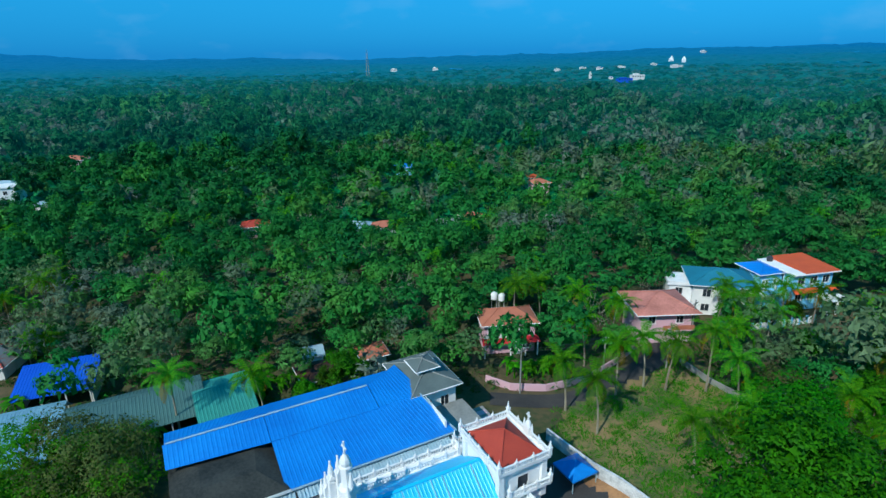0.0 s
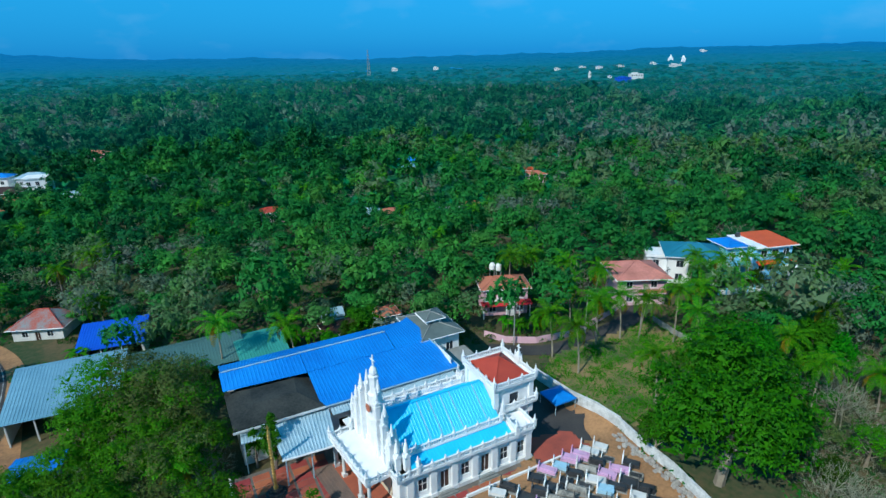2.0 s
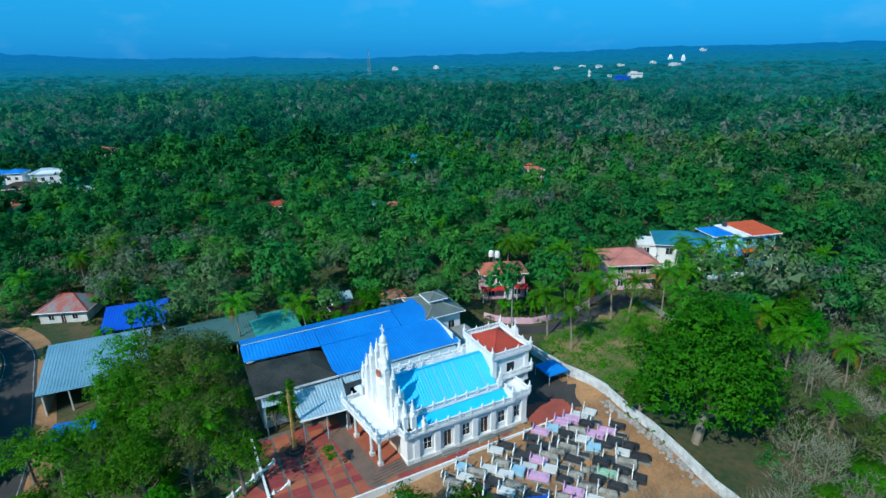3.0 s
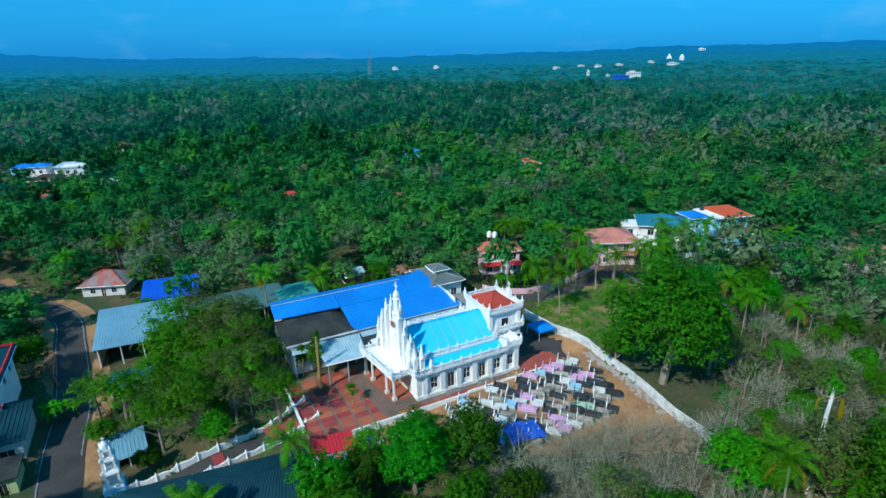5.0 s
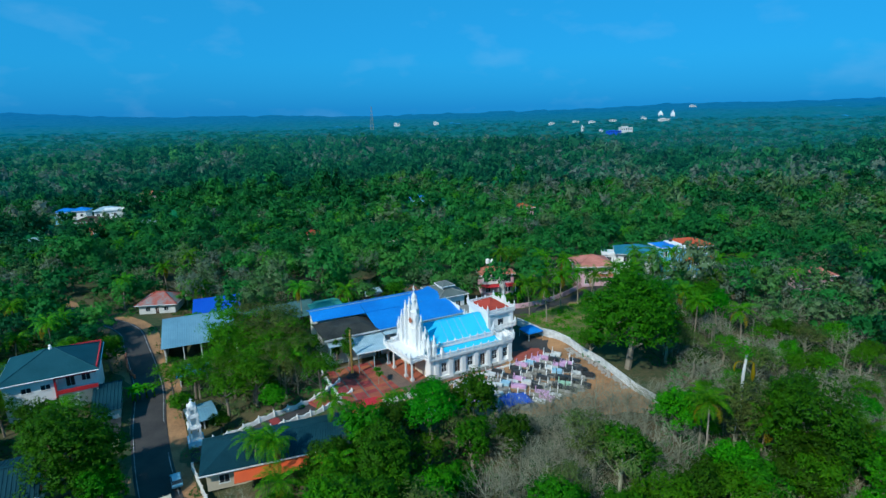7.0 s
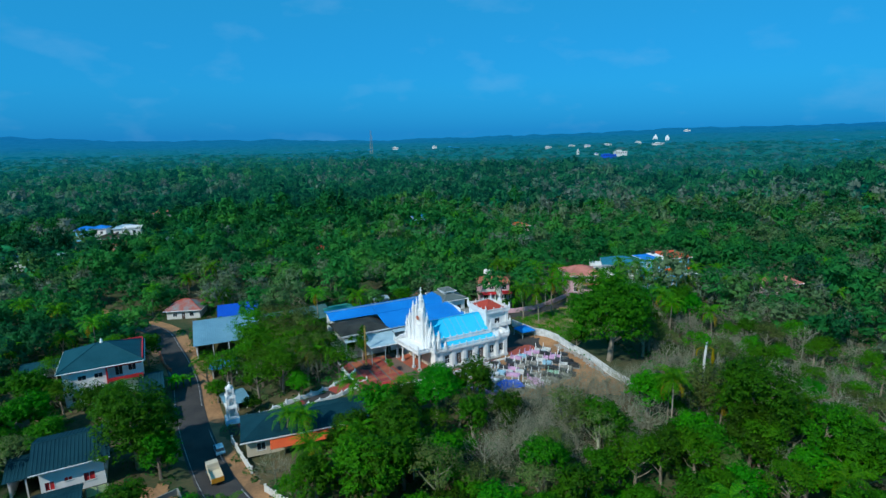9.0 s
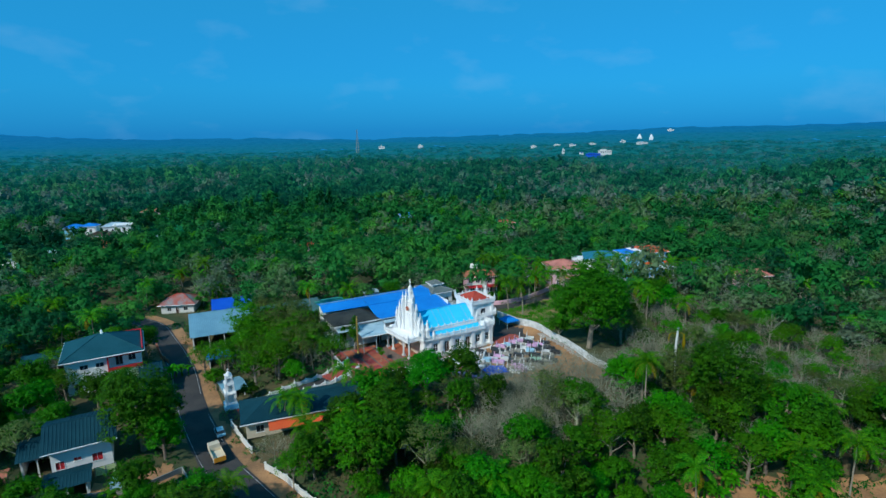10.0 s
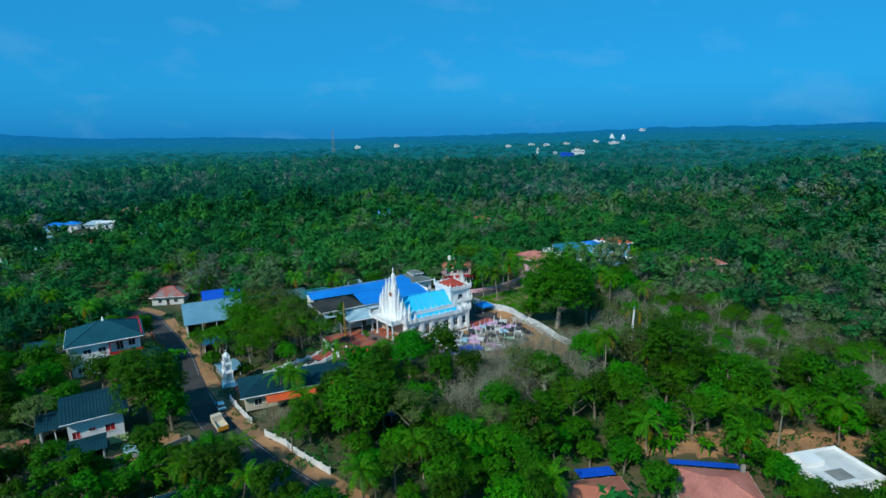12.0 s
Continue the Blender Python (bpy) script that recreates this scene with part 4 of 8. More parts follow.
def walls(parent, x0, y0, x1, y1, z0, z1, material, front=(), right=(), left=(), back=(), t=0.22, frame_mat="white", pane="glass_dark"):
    """Four outer walls with window and door openings: each (middle, width, sill, head, kind)."""
    for side, items in (("front", front), ("right", right), ("back", back), ("left", left)):
        holes = [(m - w / 2, m + w / 2, s, h) for m, w, s, h, *_ in items]
        if side in ("front", "back"):
            ya, yb = (y0, y0 + t) if side == "front" else (y1 - t, y1)
            b = window_hole_wall(Build(), x0, x1, ya, yb, z0, z1, holes)
        else:
            xa, xb = (x0, x0 + t) if side == "left" else (x1 - t, x1)
            b = window_hole_wall(Build(), y0 + t, y1 - t, xa, xb, z0, z1, holes, "y")
        w = part("wall", b, material, parent)
        for m, wd, s, h, *kind in items:
            a, c = m - wd / 2, m + wd / 2
            pane_b, fr = Build(), Build()
            if side in ("front", "back"):
                y = ya + t * 0.6 if side == "front" else yb - t * 0.6
                o = -t * 0.8 if side == "front" else t * 0.8
                pane_b.box(a, y - 0.02, s, c, y + 0.02, h)
                q0, q1 = min(y + o, y), max(y + o, y)
                for e in ((a - 0.1, a), (c, c + 0.1)):
                    fr.box(e[0], q0, s - 0.05, e[1], q1, h + 0.1)
                fr.box(a, q0, h, c, q1, h + 0.1)
                fr.box(a - 0.15, q0 - 0.03, s - 0.14, c + 0.15, q1, s)
                fr.box((a + c) / 2 - 0.03, y - 0.05, s, (a + c) / 2 + 0.03, y - 0.02, h)
            else:
                x = xa + t * 0.4 if side == "left" else xb - t * 0.4
                o = -t * 0.8 if side == "left" else t * 0.8
                pane_b.box(x - 0.02, a, s, x + 0.02, c, h)
                q0, q1 = min(x + o, x), max(x + o, x)
                for e in ((a - 0.1, a), (c, c + 0.1)):
                    fr.box(q0, e[0], s - 0.05, q1, e[1], h + 0.1)
                fr.box(q0, a, h, q1, c, h + 0.1)
                fr.box(q0 - 0.03, a - 0.15, s - 0.14, q1, c + 0.15, s)
            kd = kind[0] if kind else "window"
            ob = part(kd, pane_b, "wood_dark" if kd == "door" else pane, w)
            part("window_frame" if kd == "window" else "door_frame", fr, frame_mat, w)


def hip(parent, x0, y0, x1, y1, z, rise, material, over=0.6, flat=None, cap_mat=None, name="roof", label=""):
    """A hipped roof with eaves boards and ridge tiles."""
    x0, y0, x1, y1 = x0 - over, y0 - over, x1 + over, y1 + over
    w, d = x1 - x0, y1 - y0
    k = min(w, d) / 2 if flat is None else flat
    if w >= d:
        r0, r1 = (x0 + k, (y0 + y1) / 2), (x1 - k, (y0 + y1) / 2)
    else:
        r0, r1 = ((x0 + x1) / 2, y0 + k), ((x0 + x1) / 2, y1 - k)
    zt = z + rise
    b = Build()
    c = [(x0, y0, z), (x1, y0, z), (x1, y1, z), (x0, y1, z)]
    R0, R1 = (*r0, zt), (*r1, zt)
    same = abs(r0[0] - r1[0]) + abs(r0[1] - r1[1]) < 0.05
    if w >= d:
        b.poly([c[0], c[1], R1] if same else [c[0], c[1], R1, R0])
        b.poly([c[1], c[2], R1])
        b.poly([c[2], c[3], R0] if same else [c[2], c[3], R0, R1])
        b.poly([c[3], c[0], R0])
    else:
        b.poly([c[0], c[1], R0])
        b.poly([c[1], c[2], R1, R0])
        b.poly([c[2], c[3], R1])
        b.poly([c[3], c[0], R0, R1])
    b.poly([(p[0], p[1], z - 0.02) for p in reversed(c)])
    r = part(name, b, material, parent, label)
    g = Build()
    for i in range(4):
        top = (R0, R1, R1, R0)[i] if w >= d else (R0, R0, R1, R1)[i]
        g.tube([(c[i][0], c[i][1], z + 0.03), (top[0], top[1], zt + 0.03)], (0.1, 0.1), 5)
    if not same:
        g.tube([(R0[0], R0[1], zt + 0.04), (R1[0], R1[1], zt + 0.04)], (0.12, 0.12), 5)
    part("ridge", g, cap_mat or material, r)
    f = Build()
    for i in range(4):
        a, e = Vector(c[i]), Vector(c[(i + 1) % 4])
        f.tube([a - Vector((0, 0, 0.09)), e - Vector((0, 0, 0.09))], (0.1, 0.1), 4)
    part("eaves_board", f, "white", r)
    return r


def gable(parent, x0, y0, x1, y1, z, rise, material, over=0.5, pitch=0.7, mid=0.5, label="", high=0.06):
    """A pitched sheet roof with its ridge along x at the share mid of the depth."""
    ym = y0 + (y1 - y0) * mid
    r = part("roof_slope", Build().ribbed((x0 - over, y0 - over, z), (x1 + over, y0 - over, z), (x1 + over, ym, z + rise), (x0 - over, ym, z + rise), pitch, high), material, parent, label)
    part("roof_slope", Build().ribbed((x1 + over, y1 + over, z + rise * 0.25), (x0 - over, y1 + over, z + rise * 0.25), (x0 - over, ym, z + rise), (x1 + over, ym, z + rise), pitch, high), material, parent)
    part("ridge_cap", Build().slab((x0 - over, ym - 0.25, z + rise + 0.03), (x1 + over, ym - 0.25, z + rise + 0.03), (x1 + over, ym + 0.25, z + rise + 0.03), (x0 - over, ym + 0.25, z + rise + 0.03), 0.05), material, r)
    return r


def arch_stone(b, x, y0, y1, z0, z1, t):
    """An upright stone with a round head, across y."""
    m, r = (y0 + y1) / 2, (y1 - y0) / 2
    pts = [(y0, z0), (y1, z0)] + [(m + r * math.cos(math.pi * k / 8), z1 - r + r * math.sin(math.pi * k / 8)) for k in range(9)]
    n = len(pts)
    v = [(x - t / 2, p[0], p[1]) for p in pts] + [(x + t / 2, p[0], p[1]) for p in pts]
    b.add(v, [tuple(reversed(range(n))), tuple(range(n, 2 * n))] + [(i, (i + 1) % n, n + (i + 1) % n, n + i) for i in range(n)])


# parish hall behind the church
hall = thing("parish_hall", "long parish hall with a wide bright blue sheet roof", "hall", CH)
b = Build()
part("wall", window_hole_wall(Build(), -4.0, 16.4, 17.6, 17.85, 0, 6.2, [(x, x + 1.4, 1.4, 3.0) for x in np.arange(-2.5, 15, 3.2)]), "white", hall)
part("wall", Build().box(16.2, 17.85, 0, 16.4, 31.5, 7.6), "white", hall)
part("wall", Build().box(-16, 27.2, 0, -15.8, 31.5, 7.6), "white", hall)
part("wall", Build().box(-16, 31.5, 0, 16.4, 31.7, 7.6), "white", hall)
part("wall", Build().box(-16, 27.0, 0, -4.2, 27.2, 7.7), "white", hall)
part("lower_roof", Build().ribbed((-4.9, 16.9, 6.3), (17.2, 16.9, 6.3), (15.6, 24.3, 8.0), (-4.9, 24.3, 8.0), 0.55, 0.03), "blue_roof", hall)
part("upper_roof", Build().ribbed((-4.9, 24.1, 8.06), (9.4, 24.1, 8.06), (9.4, 28.5, 9.05), (-4.9, 28.5, 9.05), 0.55, 0.03), "blue_roof", hall)
part("upper_roof", Build().ribbed((9.5, 24.1, 8.02), (16.4, 24.4, 8.0), (15.0, 32.0, 8.9), (9.5, 28.5, 9.0), 0.55, 0.03), "blue_roof", hall)
part("upper_roof", Build().ribbed((-16.9, 25.3, 7.75), (-4.95, 24.1, 7.98), (-4.95, 28.5, 9.05), (-16.9, 28.5, 9.05), 0.55, 0.03), "blue_roof", hall)
part("rear_roof", Build().ribbed((14.8, 32.0, 8.3), (-16.7, 32.0, 8.3), (-16.7, 28.5, 9.05), (9.4, 28.5, 9.05), 0.55, 0.03), "blue_roof", hall)
part("ridge_cap", Build().slab((-16.6, 28.35, 9.16), (9.3, 28.35, 9.16), (9.3, 28.65, 9.16), (-16.6, 28.65, 9.16), 0.05), "white_sheet", hall, "pale blue ridge strip")
part("gutter", Build().box(-4.9, 16.72, 6.12, 17.1, 16.88, 6.28), "white_sheet", hall)
part("verge_board", Build().slab((17.25, 16.9, 6.42), (17.4, 16.9, 6.42), (15.75, 24.4, 8.12), (15.6, 24.4, 8.12), 0.2), "white_sheet", hall)

dark = thing("store_building", "low building with a blackened concrete hip roof", "building", CH)
b = Build()
c4 = [(-16.8, 17.2, 6.4), (-4.5, 16.8, 6.4), (-4.6, 26.2, 6.6), (-16.8, 26.9, 6.6)]
top = [(-13.5, 20.5, 7.5), (-7.5, 20.5, 7.5), (-7.0, 24.5, 7.5), (-13.5, 24.5, 7.5)]
for i in range(4):
    b.poly([c4[i], c4[(i + 1) % 4], top[(i + 1) % 4], top[i]])
b.poly(top)
b.poly([(p[0], p[1], p[2] - 0.25) for p in reversed(c4)])
for i in range(4):
    p, q = c4[i], c4[(i + 1) % 4]
    b.poly([(p[0], p[1], p[2] - 0.25), (q[0], q[1], q[2] - 0.25), q, p])
part("roof", b, "dark_concrete", dark)
walls(dark, -16.0, 17.9, -5.2, 26.0, 0, 6.2, "offwhite", front=[(-13.5, 1.5, 3.6, 5.2), (-10.6, 1.5, 3.6, 5.2), (-7.6, 1.5, 3.6, 5.2)])
part("eaves_edge", Build().box(-16.9, 16.7, 6.1, -4.4, 16.82, 6.42), "offwhite", dark)

canopy = thing("covered_walkway", "white corrugated sheet canopy between church and hall", "canopy", CH)
part("roof_sheet", Build().ribbed((-3.8, 15.6, 5.35), (16.2, 15.6, 5.35), (16.2, 16.9, 5.75), (-3.8, 17.4, 5.75), 0.42, 0.09), "white_sheet", canopy)
part("roof_sheet", Build().ribbed((-12.0, 10.4, 4.9), (-5.0, 10.0, 4.9), (-3.9, 17.4, 5.7), (-12.4, 17.4, 5.7), 0.42, 0.09), "white_sheet", canopy)
part("roof_sheet", Build().ribbed((-16.2, 15.9, 5.0), (-12.5, 15.7, 5.0), (-12.6, 21.2, 5.9), (-15.6, 21.5, 5.9), 0.42, 0.09), "white_sheet", canopy)
part("edge_beam", Build().slab((-12.1, 10.2, 4.9), (-4.9, 9.8, 4.9), (-4.9, 10.0, 4.9), (-12.1, 10.4, 4.9), 0.18), "white", canopy)
for x, y in ((-11.6, 10.8), (-8.3, 10.6), (-5.4, 10.5), (-11.9, 16.8), (-5.0, 16.6), (-15.8, 16.4), (0, 15.9), (8, 15.9), (15.6, 15.9)):
    part("post", Build().lathe([(0.09, -0.3), (0.09, 5.1)], 8, (x, y)), "white_sheet", canopy)

pres = thing("presbytery", "white building with a grey hip roof and raised lantern", "house", CH)
walls(pres, 14.9, 24.8, 21.6, 33.8, 0, 7.9, "white", front=[(17, 1.3, 4.6, 6.2), (19.8, 1.3, 4.6, 6.2)], right=[(27.5, 1.3, 4.6, 6.2), (31, 1.3, 4.6, 6.2)])
hip(pres, 14.9, 24.8, 21.6, 33.8, 7.95, 1.25, "grey_shingle", 0.8, cap_mat="concrete")
part("lantern_wall", Build().box(16.9, 27.6, 8.6, 19.8, 30.8, 9.7), "offwhite", pres)
hip(pres, 16.9, 27.6, 19.8, 30.8, 9.7, 0.8, "grey_shingle", 0.5, cap_mat="concrete", name="lantern_roof")
annex = thing("annex_building", "low grey flat-roofed annex of weathered concrete", "building", CH)
walls(annex, 17.0, 17.0, 22.4, 24.5, 0, 4.6, "offwhite", right=[(19, 1.2, 1.6, 3.0), (22, 1.2, 1.6, 3.0)])
part("roof_slab", Build().box(16.9, 16.9, 4.6, 22.6, 24.6, 4.85), "concrete", annex)
court = thing("paved_court", "tiled court with pale pink and grey bands", "pavement", CH)
part("base", Build().box(22.7, 15.6, -0.5, 27.0, 26.0, 1.2), "concrete", court)
for i in range(6):
    for j in range(2):
        part("slab", Build().box(23.0 + 2.0 * j, 16.0 + 1.6 * i, 1.2, 24.7 + 2.0 * j, 17.0 + 1.6 * i, 1.24), "pink_wall", court)


# sheds on the slope beyond the hall
def shed(name, label, x, y, yaw, w, d, ground, eave, rise, material, wall_mat="concrete", mid=0.6, openings=True, pitch=0.5, cat="shed"):
    t = thing(name, label, cat, pose(x, y, ground, 0, 0, yaw))
    e = eave - ground
    gable(t, -w / 2, -d / 2, w / 2, d / 2, e, rise, material, 0.4, pitch, mid, "", 0.035)
    part("back_wall", Build().box(-w / 2, d / 2 - 0.3, -0.3, w / 2, d / 2 - 0.1, e), wall_mat, t)
    for s in (-1, 1):
        b = Build()
        b.prism([(s * (w / 2 - 0.25) - 0.1, -d / 2 + 0.4), (s * (w / 2 - 0.25) + 0.1, -d / 2 + 0.4), (s * (w / 2 - 0.25) + 0.1, d / 2 - 0.3), (s * (w / 2 - 0.25) - 0.1, d / 2 - 0.3)], -0.3, e * 0.95)
        part("end_wall", b, wall_mat, t)
    n = max(2, round(w / 4))
    for k in range(n + 1):
        px = -w / 2 + 0.4 + (w - 0.8) * k / n
        part("post", Build().box(px - 0.1, -d / 2 - 0.05, -0.3, px + 0.1, -d / 2 + 0.15, e - 0.05), "offwhite", t)
    return t


shed("open_shed", "large open shed with a pale grey corrugated roof", -62.4, 62.2, 24.5, 16.0, 14.5, -3.2, 1.3, 2.6, "grey_sheet", "offwhite", 0.88)
shed("storage_shed", "shed with a deep blue corrugated roof among trees", -66.8, 82.2, 22.0, 11.5, 10.5, -3.2, 0.6, 1.6, "deep_blue_roof", "offwhite", 0.85)
shed("long_shed", "long shed with a dull green corrugated roof", -45.3, 69.0, 30.0, 18.0, 10.5, -0.5, 3.2, 1.5, "green_sheet", "concrete", 0.72)
shed("side_shed", "small shed with a faded teal sheet roof", -33.6, 72.6, 30.0, 7.8, 11.5, -0.3, 3.2, 1.0, "teal_sheet", "concrete", 0.7)
shed("shack", "roadside shack with a weathered blue sheet roof", -56.5, 45.5, 20.0, 6.0, 5.0, -3.0, -0.6, 0.7, "blue_roof", "concrete", 0.6)
shed("kiosk", "small kiosk with a pale blue patched sheet roof", -47.6, 28.6, 35.0, 4.4, 6.0, -3.0, -1.0, 0.5, "grey_sheet", "concrete", 0.6)

mon = thing("cottage", "cottage with a rusty red and grey hip roof", "house", pose(-87.0, 90.5, -3.2, 0, 0, 8))
walls(mon, -5, -4, 5, 4, 0, 3.0, "offwhite", front=[(-2.5, 1.2, 1.0, 2.2), (2.5, 1.2, 1.0, 2.2), (0, 1.0, 0.05, 2.1, "door")])
hip(mon, -5, -4, 5, 4, 3.05, 2.6, "rusty_sheet", 0.8, cap_mat="red_roof")

# two-storey house with the slate pyramid roof
hA = thing("village_house", "two-storey white house with slate roof and red balcony", "house", pose(-79.3, 35.8, -2.2, 0, 0, 29))
walls(hA, -7.4, -6.6, 0.8, 6.6, 0, 8.0, "white", front=[(-3.9, 1.5, 5.6, 6.6), (-0.9, 1.5, 5.6, 6.6), (-5.5, 1.3, 1.2, 2.6), (-2.4, 1.3, 1.2, 2.6)], left=[(-3, 1.3, 5.2, 6.6), (2, 1.3, 5.2, 6.6)])
walls(hA, 0.8, -4.6, 7.2, 6.6, 0, 8.0, "white", front=[(2.8, 1.4, 4.6, 6.6, "door"), (5.4, 1.4, 5.2, 6.6)], right=[(-1, 1.4, 5.2, 6.6), (3.5, 1.4, 5.2, 6.6)])
r = hip(hA, -7.4, -6.6, 7.2, 6.6, 8.05, 3.2, "slate_teal", 0.9)
part("roof_finial", Build().lathe([(0.35, 11.1), (0.4, 11.4), (0.2, 11.6), (0.28, 11.8), (0.03, 12.2)], 8, (-0.1, 0)), "white", hA)
g = Build().box(0.8, -6.9, 4.0, 7.4, -4.6, 4.25)
part("balcony", g, "offwhite", hA)
part("balcony_band", Build().box(0.7, -7.05, 4.25, 7.5, -6.85, 5.0), "red_paint", hA, "red painted balcony band")
part("balcony_band", Build().box(0.7, -7.0, 7.4, 7.5, -6.8, 7.75), "red_paint", hA, "red painted fascia band")
part("balcony_pier", Build().box(0.55, -7.1, 0, 0.85, -6.6, 8.0), "red_paint", hA)
for x in (4.0, 7.2):
    part("column", Build().lathe([(0.16, 0), (0.16, 4.0)], 8, (x, -6.7)), "white", hA)
part("parapet", Build().box(7.6, -6.9, 7.7, 7.85, 7.4, 8.7), "red_paint", hA, "red and white roof parapet")
part("parapet", Build().box(2.0, 7.2, 7.7, 7.6, 7.4, 8.7), "red_paint", hA, "red and white roof parapet")
low = thing("lean_to_shop", "low shop with dark blue sheet roof beside the house", "shop", pose(-66.6, 31.0, -3.0, 0, 0, 29))
walls(low, -2, -5, 2, 5, 0, 3.6, "offwhite", front=[(0, 1.8, 0.1, 2.4, "door")])
part("roof_slope", Build().ribbed((-2.4, -5.6, 3.7), (2.6, -5.6, 3.7), (2.6, 5.4, 4.6), (-2.4, 5.4, 4.6), 0.6), "slate_sheet", low)
lime = thing("small_shop", "small lime green shop with a flat dark roof", "shop", pose(-62.5, 21.8, -3.2, 0, 0, 29))
walls(lime, -4, -2.4, 3, 2.4, 0, 2.8, "lime_wall", front=[(-1.5, 1.6, 0.9, 2.1), (1.4, 1.0, 0.05, 2.1, "door")])
part("roof_slab", Build().box(-4.3, -2.8, 2.8, 3.4, 2.7, 3.05), "dark_concrete", lime)
shed("outhouse", "low outhouse with a slate blue sheet roof", -97.5, 41.5, 28, 9, 5, -3.0, 1.2, 0.8, "slate_teal", "offwhite", 0.6)

hB = thing("village_house", "single-storey white house with a dark slate sheet roof", "house", pose(-63.8, 1.2, -1.7, 0, 0, 30))
walls(hB, -3.9, -3.8, 4.8, 5.6, 0, 5.0, "white", front=[(2.6, 1.5, 1.3, 2.7), (-0.2, 1.0, 2.2, 2.8), (-2.7, 1.2, 1.3, 2.7)], right=[(-2.2, 1.4, 1.3, 2.7), (2.6, 1.4, 1.3, 2.7)], pane="red_paint")
gable(hB, -4.1, -4.0, 5.0, 5.8, 5.1, 2.2, "slate_sheet", 0.9, 0.55, 0.55)
part("gutter", Build().box(-5.0, -5.02, 4.95, 5.9, -4.85, 5.08), "white", hB)
shed("back_shed", "low shed with a dark slate sheet roof in the yard", -61.0, -6.6, 30, 6.0, 5.0, -2.0, 0.1, 0.5, "slate_sheet", "offwhite", 0.6)
shed("rear_wing", "low rear wing with a slate sheet roof", -69.6, -0.5, 30, 5.0, 7.0, -1.7, 1.9, 1.0, "slate_sheet", "white", 0.6)
lf = thing("garden_fence", "pale green painted boarded fence beside the house", "fence", pose(-57.4, -2.6, -1.9, 0, 0, 30))
for k in range(5):
    part("board", Build().box(-1.6, -0.04, 0.1 + 0.3 * k, 1.6, 0.04, 0.34 + 0.3 * k), "lime_wall", lf)
for k in (-1.5, 0, 1.5):
    part("post", Build().box(k - 0.06, -0.1, -0.3, k + 0.06, -0.04, 1.7), "concrete", lf)
shed("car_port", "car port with a striped red and white awning", -72.5, -8.5, 30, 5, 4, -1.6, 1.0, 0.5, "terracotta", "concrete", 0.6)
hC = thing("village_house", "house with a dark slate blue hip roof by the road", "house", pose(-41.0, -28.0, -4.5, 0, 0, 25))
walls(hC, -5, -5, 5, 5, 0, 4.6, "white", front=[(-2, 1.3, 1.2, 2.6), (2, 1.3, 1.2, 2.6)])
hip(hC, -5, -5, 5, 5, 4.7, 2.2, "slate_sheet", 0.8)

# parish office below the driveway
off = thing("parish_office", "long low office with a slate blue sheet roof", "building", pose(-28.4, 16.6, -2.6, 0, 0, 21))
walls(off, -11.5, -4.2, 10.5, 4.4, 0, 3.4, "cream", front=[(x, 1.4, 1.0, 2.4) for x in (-9, -5.5, -2, 1.5, 5, 8.4)])
part("roof_slope", Build().ribbed((-12.4, -5.2, 3.5), (11.2, -5.2, 3.5), (11.2, 0.4, 5.1), (-7.6, 0.4, 5.1), 0.45, 0.05), "slate_sheet", off)
part("roof_slope", Build().ribbed((11.2, 5.2, 3.6), (-12.4, 5.2, 3.6), (-7.6, 0.4, 5.1), (11.2, 0.4, 5.1), 0.45, 0.05), "slate_sheet", off)
part("roof_end", Build().poly([(-12.4, 5.2, 3.6), (-12.4, -5.2, 3.5), (-7.6, 0.4, 5.1)]), "slate_sheet", off)
part("eaves_board", Build().box(-12.5, -5.3, 3.3, 11.3, -5.18, 3.48), "white", off)
part("awning", Build().slab((-7.5, -7.2, 2.4), (7.5, -7.2, 2.4), (7.5, -5.0, 3.0), (-7.5, -5.0, 3.0), 0.06), "orange_roof", off, "orange tarpaulin awning")
end = thing("stage_block", "small block with a red and white striped roof", "building", pose(-14.6, 21.3, -1.2, 0, 0, 21))
walls(end, -2.4, -3.6, 2.4, 3.4, 0, 3.9, "white", front=[(0, 1.4, 0.1, 2.2, "door")])
part("roof_slope", Build().ribbed((-2.9, 0.2, 4.6), (2.9, 0.2, 4.6), (2.9, 3.8, 4.9), (-2.9, 3.8, 4.9), 0.5), "red_paint", end)
for k in range(6):
    part("roof_strip", Build().slab((-2.9 + 0.97 * k, -4.0, 3.85), (-2.0 + 0.97 * k, -4.0, 3.85), (-2.0 + 0.97 * k, 0.2, 4.56), (-2.9 + 0.97 * k, 0.2, 4.56), 0.06), "pink_roof" if k % 2 else "white_sheet", end)

